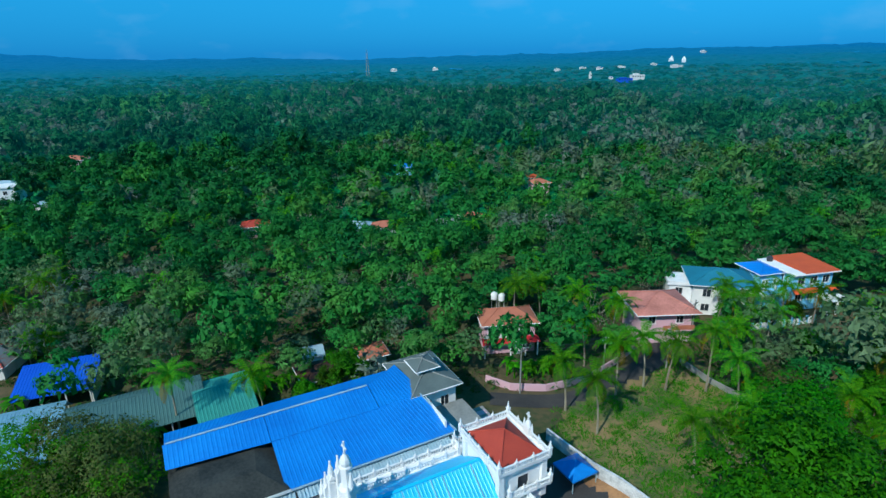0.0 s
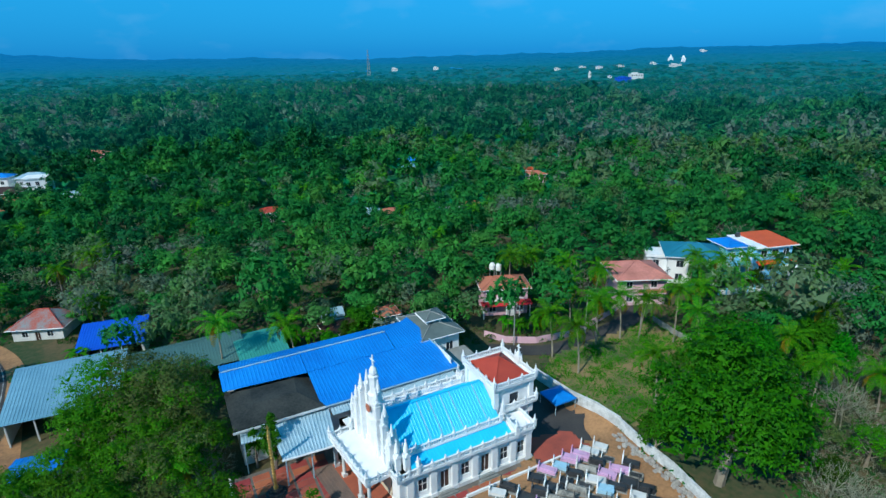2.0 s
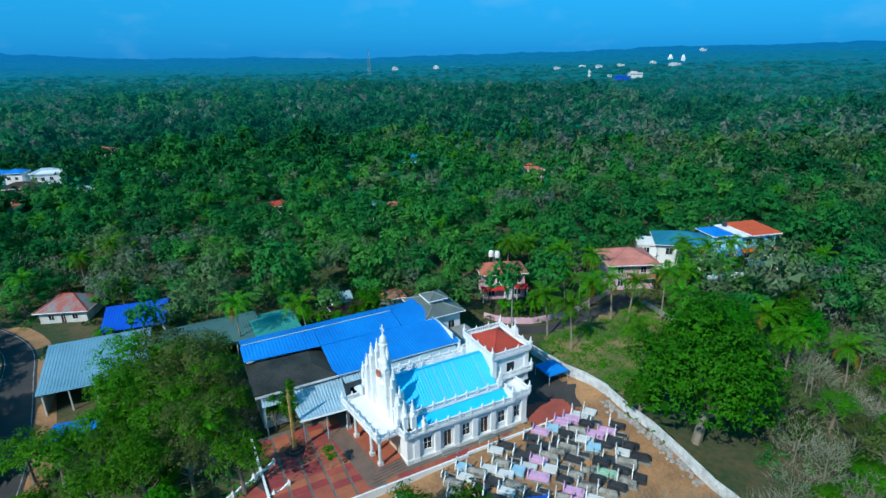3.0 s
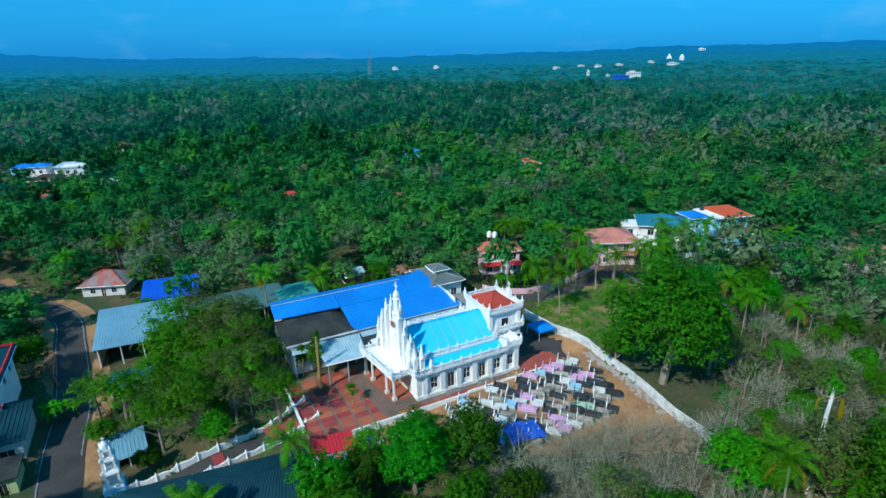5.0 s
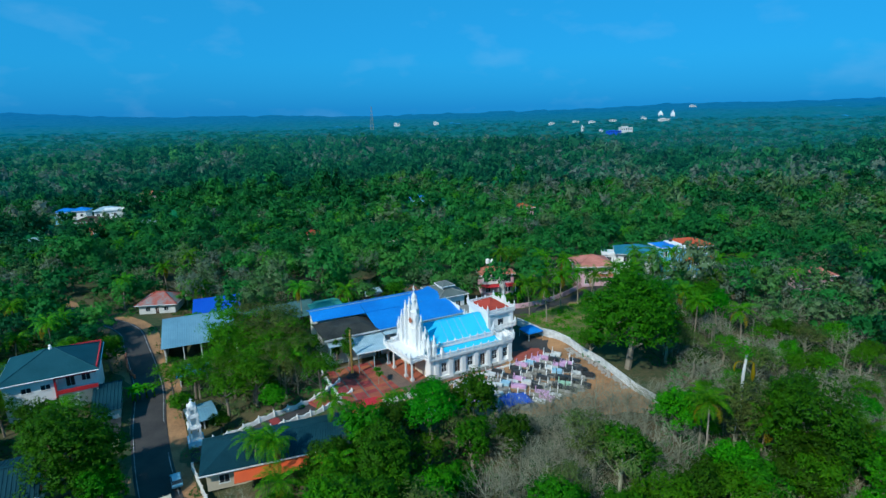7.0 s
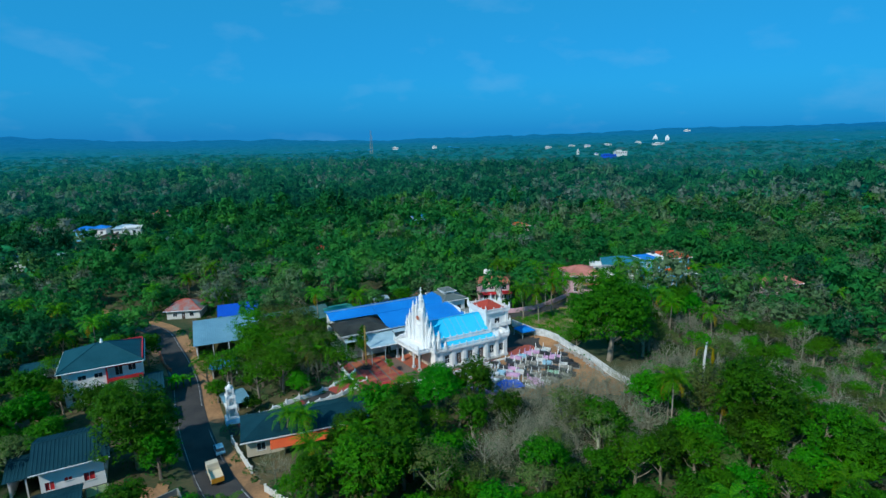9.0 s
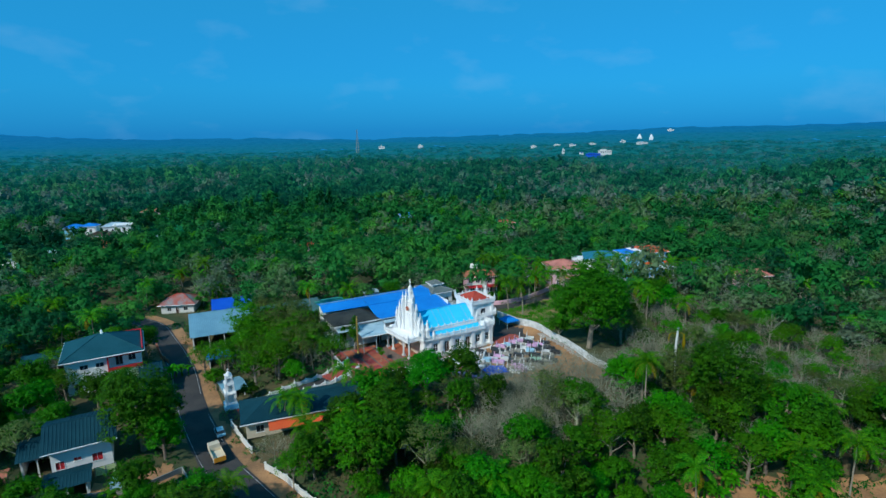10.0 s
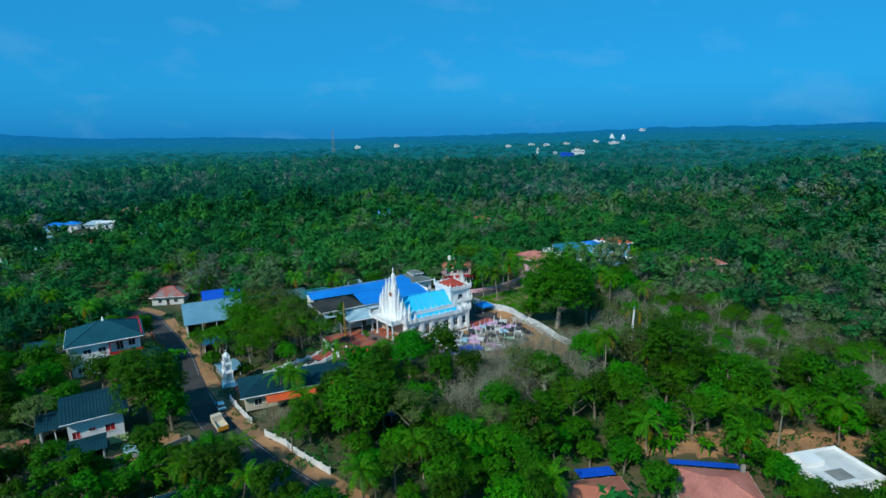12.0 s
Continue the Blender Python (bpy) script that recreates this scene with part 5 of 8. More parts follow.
# gate tower at the road
bell = thing("gate_shrine", "small white tiered shrine tower with open arches", "shrine", pose(-45.2, 21.2, -3.1, 0, 0, 30))
z = 0.0
part("base", Build().box(-1.3, -1.3, -0.5, 1.3, 1.3, 1.6), "blue_wall", bell)
z = 1.6
for k, (w, h) in enumerate(((1.15, 2.4), (0.95, 2.0), (0.72, 1.5))):
    tier = part("tier", Build().box(-w, -w, z, w, w, z + 0.25), "white", bell)
    part("cornice", Build().box(-w * 0.9, -w * 0.9, z + h - 0.25, w * 0.9, w * 0.9, z + h), "white", tier)
    for sx in (-1, 1):
        for sy in (-1, 1):
            part("pier", Build().box(sx * w * 0.72 - 0.16, sy * w * 0.72 - 0.16, z + 0.25, sx * w * 0.72 + 0.16, sy * w * 0.72 + 0.16, z + h - 0.25), "white", tier)
            part("finial", Build().lathe([(0.14, z + h), (0.17, z + h + 0.15), (0.02, z + h + 0.6)], 6, (sx * w * 0.85, sy * w * 0.85)), "white", tier)
    part("figure_niche", Build().box(-w * 0.4, -w * 0.4, z + 0.25, w * 0.4, w * 0.4, z + h - 0.25), "offwhite", tier)
    z += h
part("dome", Build().lathe([(0.6, z), (0.62, z + 0.3), (0.5, z + 0.7), (0.25, z + 1.0), (0.08, z + 1.15)], 10).box(-0.05, -0.05, z + 1.1, 0.05, 0.05, z + 1.75).box(-0.25, -0.05, z + 1.4, 0.25, 0.05, z + 1.5), "white", bell)

# houses in the dip at the foot of the hill
wb = thing("flat_roofed_house", "white flat-roofed house with parapet and stained terrace", "house", pose(69.2, -15.6, -8.6, 0, 0, 10))
walls(wb, -5.4, -4.4, 5.4, 4.6, 0, 3.6, "white", front=[(-2.8, 1.4, 1.0, 2.4), (2.6, 1.4, 1.0, 2.4)], left=[(-1.5, 1.4, 1.0, 2.4), (2, 1.2, 1.0, 2.4)])
part("roof_slab", Build().box(-5.9, -4.9, 3.6, 5.9, 5.1, 3.8), "offwhite", wb)
for q in ((-5.7, -4.7, 5.7, -4.5), (-5.7, 4.7, 5.7, 4.9), (-5.7, -4.5, -5.5, 4.7), (5.5, -4.5, 5.7, 4.7)):
    part("parapet", Build().box(q[0], q[1], 3.8, q[2], q[3], 4.35), "white", wb)
part("stair_head", Build().box(-4.4, 1.0, 3.8, -0.6, 4.4, 4.7), "white", wb)
part("terrace_mat", Build().box(-2.2, -3.2, 3.8, 1.4, -0.4, 3.84), "concrete", wb)
pk = thing("village_house", "house with a faded pink pitched roof", "house", pose(47.2, -18.2, -8.6, 0, 0, -12))
walls(pk, -6, -4.5, 6, 4.5, 0, 3.0, "blue_wall", front=[(-3, 1.3, 0.9, 2.2), (2.5, 1.3, 0.9, 2.2)], right=[(0, 1.3, 0.9, 2.2)])
hip(pk, -6, -4.5, 6, 4.5, 3.05, 1.8, "pink_roof", 0.8)
part("lean_to", Build().ribbed((6.2, 7.0, 3.3), (-6.2, 7.0, 3.3), (-6.2, 5.2, 3.5), (6.2, 5.2, 3.5), 0.5), "deep_blue_roof", pk)
part("chimney", Build().box(5.2, 4.0, 2.8, 5.9, 4.7, 5.4).box(5.05, 3.85, 5.4, 6.05, 4.85, 5.6), "concrete", pk)
orr = thing("village_house", "house with a terracotta tiled hip roof", "house", pose(27.2, -20.0, -8.3, 0, 0, 5))
walls(orr, -4.8, -4.5, 4.8, 4.5, 0, 2.9, "cream", front=[(-2, 1.3, 0.9, 2.2), (2, 1.3, 0.9, 2.2)])
hip(orr, -4.8, -4.5, 4.8, 4.5, 2.95, 2.0, "terracotta", 0.8)
part("lean_to", Build().ribbed((5.0, 8.2, 3.0), (-1.5, 8.2, 3.0), (-1.5, 5.4, 3.2), (5.0, 5.4, 3.2), 0.5), "deep_blue_roof", orr)

# houses beyond the field
rh = thing("village_house", "two-storey house with terracotta roof and red awnings", "house", pose(12.4, 95.0, -0.4, 0, 0, 8))
walls(rh, -5.0, -2.8, 4.6, 3.4, 0, 6.2, "pink_wall", front=[(-3.6, 1.4, 3.9, 5.5), (-1.2, 1.4, 3.9, 5.5), (3.0, 1.4, 3.9, 5.5), (-3, 1.4, 0.9, 2.3), (3, 1.4, 0.9, 2.3)])
hip(rh, -5.0, -2.8, 4.6, 3.4, 6.25, 1.6, "terracotta", 0.7)
part("stair_tower", Build().box(0.3, -3.4, 0, 1.7, -2.6, 5.6), "offwhite", rh)
for x0, x1 in ((-5.6, 0.1), (2.1, 5.2)):
    part("awning", Build().ribbed((x0, -4.6, 2.9), (x1, -4.6, 2.9), (x1, -2.8, 3.4), (x0, -2.8, 3.4), 0.4), "red_paint", rh, "red sheet awning")
    for x in (x0 + 0.4, x1 - 0.4):
        part("column", Build().lathe([(0.14, 0), (0.14, 3.0)], 8, (x, -4.3)), "white", rh)
part("veranda_rail", Build().box(-5.0, -3.3, 3.5, 0.2, -3.15, 4.3), "offwhite", rh)
tank = thing("water_tank", "white plastic water tank on a steel stand", "water tank", pose(10.2, 101.0, -0.5))
part("tank", Build().lathe([(0.62, 7.2), (0.66, 7.5), (0.66, 8.3), (0.5, 8.6), (0.2, 8.7), (0.2, 8.8)], 12), "white", tank)
for x in (-0.5, 0.5):
    for y in (-0.5, 0.5):
        part("leg", Build().box(x - 0.05, y - 0.05, 0, x + 0.05, y + 0.05, 7.2), "concrete", tank)
tagged(tank, group="rooftop tanks")
copy_thing(tank, pose(11.6, 100.4, -0.5))
ph = thing("village_house", "pink house with a broad salmon tiled roof", "house", pose(40.6, 95.8, 2.0, 0, 0, 4))
walls(ph, -4.6, -4.2, 4.8, 4.4, 0, 6.2, "pink_wall", front=[(-2.6, 1.3, 4.0, 5.4), (2.6, 1.3, 4.0, 5.4), (-2.4, 1.3, 0.9, 2.3)], right=[(0, 1.3, 4.0, 5.4)])
hip(ph, -4.6, -4.2, 4.8, 4.4, 6.25, 2.2, "pink_roof", 1.2)
part("balcony", Build().box(-1.0, -5.6, 3.0, 4.8, -4.2, 3.25), "pink_wall", ph)
part("balcony_rail", Build().box(-1.0, -5.6, 3.25, 4.8, -5.45, 4.1), "terracotta", ph)
wt = thing("village_house", "white two-storey house with a teal slate hip roof", "house", pose(57.0, 107.0, 2.0, 0, 0, -12))
walls(wt, -5.6, -4.6, 5.8, 4.4, 0, 6.6, "white", front=[(-3, 1.5, 4.0, 5.6), (0.6, 1.4, 3.6, 5.6, "door"), (4, 1.5, 4.0, 5.6), (-3, 1.5, 0.9, 2.4)])
hip(wt, -5.6, -4.6, 5.8, 4.4, 6.65, 2.0, "bright_teal", 0.9)
part("porch_gable", Build().prism([(-1.2, -6.0), (2.6, -6.0), (2.6, -4.6), (-1.2, -4.6)], 6.3, [6.5, 6.5, 7.6, 7.6]), "bright_teal", wt)
part("terrace_slab", Build().box(-10.4, -3.6, 5.6, -5.6, 3.4, 5.85).box(-10.4, -3.6, 5.85, -10.2, 3.4, 6.4).box(-10.4, -3.6, 5.85, -5.6, -3.4, 6.4), "white", wt)
walls(wt, -10.0, -3.2, -5.6, 3.0, 0, 5.6, "white", front=[(-8, 1.3, 3.6, 5.0)])
bh = thing("village_house", "tall light blue house with orange and blue roofs", "house", pose(72.6, 109.8, 1.6, 0, 0, 14))
walls(bh, -2.6, -4.2, 7.0, 4.2, 0, 8.4, "blue_wall", front=[(-0.6, 1.6, 5.8, 7.4), (2.4, 1.6, 5.8, 7.4), (5.4, 1.6, 5.8, 7.4), (-0.6, 1.5, 2.4, 4.0), (2.4, 1.5, 2.4, 4.0)], left=[(-1, 1.4, 5.8, 7.4)])
part("roof", Build().prism([(-0.6, -4.9), (7.8, -4.9), (7.8, 4.9), (-0.6, 4.9)], 8.4, [8.55, 8.55, 8.9, 8.9]), "orange_roof", bh, "orange red flat-pitched roof")
part("roof_border", Build().box(-3.4, -5.1, 8.2, 8.0, 5.1, 8.4), "white", bh)
part("roof_terrace", Build().box(-3.2, -4.9, 8.4, -0.62, 4.9, 8.5), "white", bh)
walls(bh, -8.0, -1.4, -2.6, 4.6, 0, 7.2, "blue_wall", front=[(-6.6, 1.3, 5.0, 6.4), (-4, 1.3, 5.0, 6.4), (-5.3, 1.6, 1.8, 3.4)])
hip(bh, -8.0, -1.4, -2.9, 4.6, 7.9, 0.9, "blue_roof", 0.7)
for x0, x1 in ((-2.6, 3.4), (5.6, 7.6)):
    part("awning", Build().ribbed((x0, -5.6, 4.4), (x1, -5.6, 4.4), (x1, -4.2, 4.9), (x0, -4.2, 4.9), 0.4), "orange_roof", bh, "orange sheet awning")
part("car_porch", Build().box(3.4, -8.0, 3.0, 8.4, -4.2, 3.25), "white", bh)
for x in (3.8, 8.0):
    part("column", Build().box(x - 0.15, -7.8, 0, x + 0.15, -7.5, 3.0), "white", bh)
part("roof_tank", Build().lathe([(0.6, 8.5), (0.62, 9.3), (0.3, 9.6)], 10, (-2.0, 3.2)), "black", bh)
part("porch_post", Build().box(5.7, -7.8, 0, 6.0, -7.5, 3.0), "white", bh)
part("balcony", Build().box(-8.4, -3.2, 3.6, -2.6, -1.4, 3.85), "white", bh)
part("balcony_rail", Build().box(-8.4, -3.2, 3.85, -2.6, -3.08, 4.7), "blue_wall", bh)
for x in (-8.2, -5.4, -2.8):
    part("column", Build().box(x - 0.12, -3.1, 0, x + 0.12, -2.86, 7.3), "white", bh)
arcade = thing("garden_wall", "pale blue garden wall with a row of arches", "wall", pose(67.0, 99.0, 1.6, 0, 0, 14))
for k in range(9):
    x = -7.2 + 1.8 * k
    part("pier", Build().box(x - 0.15, -0.15, -1.0, x + 0.15, 0.15, 1.5), "blue_wall", arcade)
    if k < 8:
        g = Build()
        arch_stone(g, 0, x + 0.15, x + 1.65, -1.0, 1.25, 0.12)
        g.v = [(y, x0, z) for x0, y, z in g.v]
        part("arch_panel", g, "white", arcade)
sm = thing("village_house", "low house with a faded red tiled roof", "house", pose(103, 92, 0.5, 0, 0, 10))
walls(sm, -4.5, -3, 4.5, 3, 0, 4.6, "pink_wall", front=[(-2, 1.3, 1.0, 2.3), (2, 1.3, 1.0, 2.3)])
hip(sm, -4.5, -3, 4.5, 3, 4.65, 1.8, "pink_roof", 0.9)


def cottage(x, y, w, d, h, yaw, wall_mat, roof_mat, label, flat=False, category="house", sink=0.0):
    t = thing("far_house", label, category, pose(x, y, gz(x, y) - sink, 0, 0, yaw), "scattered village houses")
    win = [(k, 1.3, 1.0 + 3 * s, 2.4 + 3 * s) for s in range(max(1, int(h // 3))) for k in np.arange(-w / 2 + 1.8, w / 2 - 1.2, 3.0)]
    walls(t, -w / 2, -d / 2, w / 2, d / 2, -2, h, wall_mat, front=win)
    if flat:
        part("roof", Build().box(-w / 2 - 0.4, -d / 2 - 0.4, h, w / 2 + 0.4, d / 2 + 0.4, h + 0.5), roof_mat, t)
    else:
        hip(t, -w / 2, -d / 2, w / 2, d / 2, h, min(w, d) * 0.22, roof_mat, 0.7)
    return t


FAR = ((-200, 214, 9, 7, 6, 20, "blue_wall", "blue_roof", 0), (-190, 211, 7, 6, 7, 10, "white", "blue_roof", 0), (-176, 211, 11, 7, 7, 15, "white", "white_sheet", 0),
       (-164, 197, 8, 7, 9.5, 20, "white", "white", 1), (-169, 186, 11, 8, 6.5, 15, "terracotta", "wood_dark", 0), (-147, 194, 8, 5, 4, 20, "white", "white_sheet", 1),
       (-184, 266, 11, 8, 8, 15, "pink_wall", "terracotta", 0), (-190, 148, 13, 9, 5, 20, "white", "slate_teal", 0), (-205, 152, 9, 8, 4, 20, "white", "grey_sheet", 1), (-176, 160, 6, 5, 4, 0, "pink_wall", "white_sheet", 1))
for i, (x, y, w, d, h, yaw, wm, rm, fl) in enumerate(FAR):
    cottage(x, y, w, d, h, yaw, wm, rm, "distant village house half hidden by trees", bool(fl))
FAR2 = ((1, 184, 9, 7, 6, 10, "blue_wall", "concrete", 1), (-22, 178, 7, 6, 5, 30, "white", "terracotta", 0), (-30, 172, 8, 6, 5, 0, "white", "white_sheet", 0),
        (-63, 172, 8, 6, 4, 20, "pink_wall", "red_roof", 0), (8, 195, 6, 5, 6, 40, "terracotta", "terracotta", 0), (-22, 262, 8, 6, 4, 15, "blue_wall", "blue_roof", 0),
        (40, 262, 6, 5, 2.4, 0, "terracotta", "orange_roof", 0), (38, 232, 7, 6, 6, 20, "pink_wall", "terracotta", 0))
for i, (x, y, w, d, h, yaw, wm, rm, fl) in enumerate(FAR2):
    cottage(x, y, w, d, h, yaw, wm, rm, "small distant house among dense trees", bool(fl))
FAR3 = ((-23.5, 86.5, 4, 3, 3.2, 20, "white", "white_sheet", 1), (-12.5, 86.5, 4, 4, 3.4, 25, "white", "terracotta", 0), (-20, 82, 8, 5, 2.6, 30, "concrete", "wood_dark", 0))
for i, (x, y, w, d, h, yaw, wm, rm, fl) in enumerate(FAR3):
    cottage(x, y, w, d, h, yaw, wm, rm, "small outbuilding behind the parish hall", bool(fl))
FAR4 = ((-266, 2541, 37, 14, 0), (-90, 2701, 34, 14, 0), (345, 1960, 28, 8, 0), (461, 2108, 30, 7, 0), (514, 2075, 30, 7, 1), (595, 2094, 36, 7, 0), (455, 1453, 46, 13, 0), (405, 1387, 50, 7, 2),
        (740, 1961, 52, 9, 0), (1888, 4509, 70, 22, 0), (376, 1612, 9, 18, 0), (392, 1460, 12, 6, 1), (837, 2475, 30, 10, 0))
for x, y, w, h, kind in FAR4:
    w, h = w * 0.72, h * 0.8
    t = thing("far_building", "pale building far off on the wooded plain", "building", pose(x, y, gz(x, y) + 10, 0, 0, 4), "far pale buildings")
    d = min(w, 14)
    # duller white on these walls imitates dimming by haze
    part("body", Build().box(-w / 2, -d / 2, -12, w / 2, d / 2, h * 0.8), "deep_blue_roof" if kind == 2 else "offwhite", t)
    part("upper_storey", Build().box(-w * 0.32, -d / 3, h * 0.8, w * 0.1, d / 3, h * 1.15), "deep_blue_roof" if kind == 2 else "offwhite", t)
    part("roof_slab", Build().box(-w / 2 - 0.5, -d / 2 - 0.5, h * 0.8, w / 2 + 0.5, d / 2 + 0.5, h * 0.8 + 0.4), "deep_blue_roof" if kind else "offwhite", t)
    for k in np.arange(-w / 2 + 3, w / 2 - 3, 6):
        part("window", Build().box(k, -d / 2 - 0.3, h * 0.3, k + 2.6, -d / 2 - 0.1, h * 0.6), "glass_dark", t)
for x, y, w, h in ((1060, 2890, 17, 30), (1130, 2910, 15, 26)):
    t = thing("far_tower", "slim white tower far off on the wooded ridge", "tower", pose(x, y, gz(x, y) + 10, 0, 0, 10), "far white towers")
    part("shaft", Build().box(-w / 2, -w / 2, -12, w / 2, w / 2, h * 0.55), "white", t)
    part("spire", Build().lathe([(w * 0.62, h * 0.55), (w * 0.36, h * 0.8), (0.6, h * 1.1)], 4, turn=0.785), "white", t)


# ---- church yard ----
YZ = 0.34
yard = Build()
yard.box(-18.2, -2.3, -1.2, -4.4, 15.4, YZ)
yard.box(-4.4, -2.3, -1.2, 19.6, 0.2, YZ)
tagged(structure("yard", yard, "paver_grey", "grey paved church yard between red panels", "pavement"))
bpy.data.objects["yard"].matrix_world = CH
def cloc(pts):
    return [tuple(cpos(u, v).xy) for u, v in pts]


patch("rear_yard", cloc(((19.4, -2.2), (27.4, -2.2), (31, 3), (27.6, 15), (17, 16), (19.4, 12))), 0.24, "asphalt", "dark asphalt yard behind the church", "pavement", 0.8)
patch("rear_court", cloc(((19.5, -2.2), (27.4, -2.2), (27.0, 1.6), (19.5, 3.2))), 0.3, "paver_red", "faded red paving beside the rear yard", "pavement", 0.6)
curb = thing("yard_kerb_wall", "low white kerb wall between yard and graves", "wall", CH)
for a, c, v in ((-14.5, -4.6, -2.45), (-4.5, 7.6, -2.45), (7.6, 27.4, -2.15)):
    part("kerb", Build().box(a, v - 0.12, -1.2, c, v + 0.12, YZ + 0.45), "white", curb)
part("kerb", Build().box(-18.45, 2.0, -1.2, -18.2, 15.4, YZ + 0.4), "white", curb)

pole = thing("flag_mast", "tall gilded church flag mast on a black base", "flagpole", pose(-21.0, 40.0, 0.2))
part("base", Build().lathe([(1.35, -0.4), (1.35, 0.25), (1.05, 0.25), (1.05, 0.55), (0.75, 0.55), (0.75, 0.95)], 16), "black", pole)
part("mast", Build().lathe([(0.3, 0.95), (0.34, 1.2), (0.2, 1.5), (0.17, 9.4), (0.22, 9.5), (0.1, 9.8)], 12), "gold", pole)
for k in range(16):
    z = 1.8 + 0.48 * k
    part("ring", Build().lathe([(0.18, z), (0.245, z + 0.05), (0.245, z + 0.11), (0.18, z + 0.16)], 12), "gold", pole)
part("cross", Build().box(-0.05, -0.05, 9.7, 0.05, 0.05, 10.5).box(-0.25, -0.05, 10.1, 0.25, 0.05, 10.2), "gold", pole)
apron = Build().lathe([(2.6, -1.0), (2.6, 0.12), (2.4, 0.14)], 20)
structure("mast_apron", apron, "paver_red", "round red apron under the flag mast", "pavement").matrix_world = pose(-21.0, 40.0, 0.1)

tent = thing("canopy_tent", "bright blue pyramid canopy tent on steel legs", "tent", pose(17.8, 57.9, gz(17.8, 57.9), 0, 0, 29))
b = Build()
e = [(-2, -2, 2.1), (2, -2, 2.1), (2, 2, 2.1), (-2, 2, 2.1)]
for i in range(4):
    b.poly([e[i], e[(i + 1) % 4], (0, 0, 3.3)])
    p, q = e[i], e[(i + 1) % 4]
    b.poly([(p[0], p[1], 1.85), (q[0], q[1], 1.85), q, p])
part("canopy", b, "blue_roof", tent)
for x in (-1.9, 1.9):
    for y in (-1.9, 1.9):
        part("leg", Build().box(x - 0.04, y - 0.04, -0.2, x + 0.04, y + 0.04, 2.1), "white_sheet", tent)
tarp = thing("tarpaulin", "sagging deep blue tarpaulin stretched over graves", "tarpaulin", pose(11.2, 28.4, gz(11.2, 28.4), 0, 0, 20))
b = Build()
n = 8
for j in range(n + 1):
    for i in range(n + 1):
        x, y = i / n - 0.5, j / n - 0.5
        b.v.append((5.4 * x, 4.0 * y, 1.9 - 0.9 * abs(x) * 2 * abs(x) - 0.5 * abs(y) + 0.12 * math.sin(9 * x + 5 * y)))
b.f = [(j * (n + 1) + i, j * (n + 1) + i + 1, (j + 1) * (n + 1) + i + 1, (j + 1) * (n + 1) + i) for j in range(n) for i in range(n)]
part("sheet", b, "deep_blue_roof", tarp)
for x in (-2.6, 2.6):
    for y in (-1.9, 1.9):
        part("stake", Build().box(x - 0.04, y - 0.04, -0.3, x + 0.04, y + 0.04, 0.95), "bark", tarp)

planter = thing("garden_bed", "small soil bed with a scalloped white kerb", "garden bed", pose(-15.6, 32.2, gz(-15.6, 32.2), 0, 0, 15))
part("soil", Build().lathe([(2.3, -0.5), (2.3, 0.2), (0.3, 0.34)], 14), "soil", planter)
for k in range(14):
    a = 2 * math.pi * k / 14
    part("kerb_stone", Build().lathe([(0.34, -0.4), (0.34, 0.45), (0.1, 0.7)], 8, (2.45 * math.cos(a), 2.45 * math.sin(a))), "white", planter)


# ---- graves ----
def tomb(body_mat, stone_mat, h, label, shape):
    """A chest on a plinth with a stepped headstone; shape: 0 slab top, 1 low kerb with an open bed, 2 ridged top, 3 high double step."""
    t = thing("tomb", label, "tomb", group="graveyard tombs")
    part("plinth", Build().box(-1.15, -0.6, -0.5, 1.15, 0.6, 0.18), "concrete" if shape != 1 else body_mat, t)
    b = Build()
    if shape == 1:
        for q in ((-1.05, -0.52, 1.05, -0.38), (-1.05, 0.38, 1.05, 0.52), (0.9, -0.38, 1.05, 0.38), (-1.05, -0.38, -0.8, 0.38)):
            b.box(q[0], q[1], 0.18, q[2], q[3], h)
    elif shape == 2:
        b.prism([(-0.95, -0.42), (0.95, -0.42), (0.95, 0.42), (-0.95, 0.42)], 0.18, h)
        b.add([(-1.0, -0.47, h), (1.0, -0.47, h), (1.0, 0.47, h), (-1.0, 0.47, h), (-0.85, 0, h + 0.24), (0.85, 0, h + 0.24)], [(0, 1, 5, 4), (1, 2, 5), (2, 3, 4, 5), (3, 0, 4)])
    else:
        b.box(-0.98, -0.44, 0.18, 0.98, 0.44, h)
        b.box(-1.05, -0.5, h, 1.05, 0.5, h + 0.07)
        if shape == 3:
            b.box(-0.8, -0.32, h + 0.07, 0.8, 0.32, h + 0.24)
    part("chest", b, body_mat, t)
    if shape == 1:
        part("grave_bed", Build().box(-0.8, -0.38, 0.18, 0.9, 0.38, h - 0.08), "black", t, "dark polished bed of the grave")
    z = h + (0.5 if shape != 1 else 0.7)
    b = Build()
    arch_stone(b, -1.08, -0.4, 0.4, 0.16, z, 0.16)
    s = part("headstone", b, stone_mat, t)
    for e in (-1, 1):
        g = Build()
        arch_stone(g, -1.08, e * 0.42 - 0.12, e * 0.42 + 0.12, 0.16, z - 0.28, 0.13)
        part("side_stone", g, stone_mat, s)
    part("cross", Build().box(-1.13, -0.055, z - 0.02, -1.03, 0.055, z + 0.6), stone_mat, s)
    part("cross_arm", Build().box(-1.13, -0.22, z + 0.28, -1.03, 0.22, z + 0.39), stone_mat, s)
    part("name_plate", Build().box(-1.0, -0.24, h + 0.12, -0.97, 0.24, h + 0.4), "black", s)
    return t


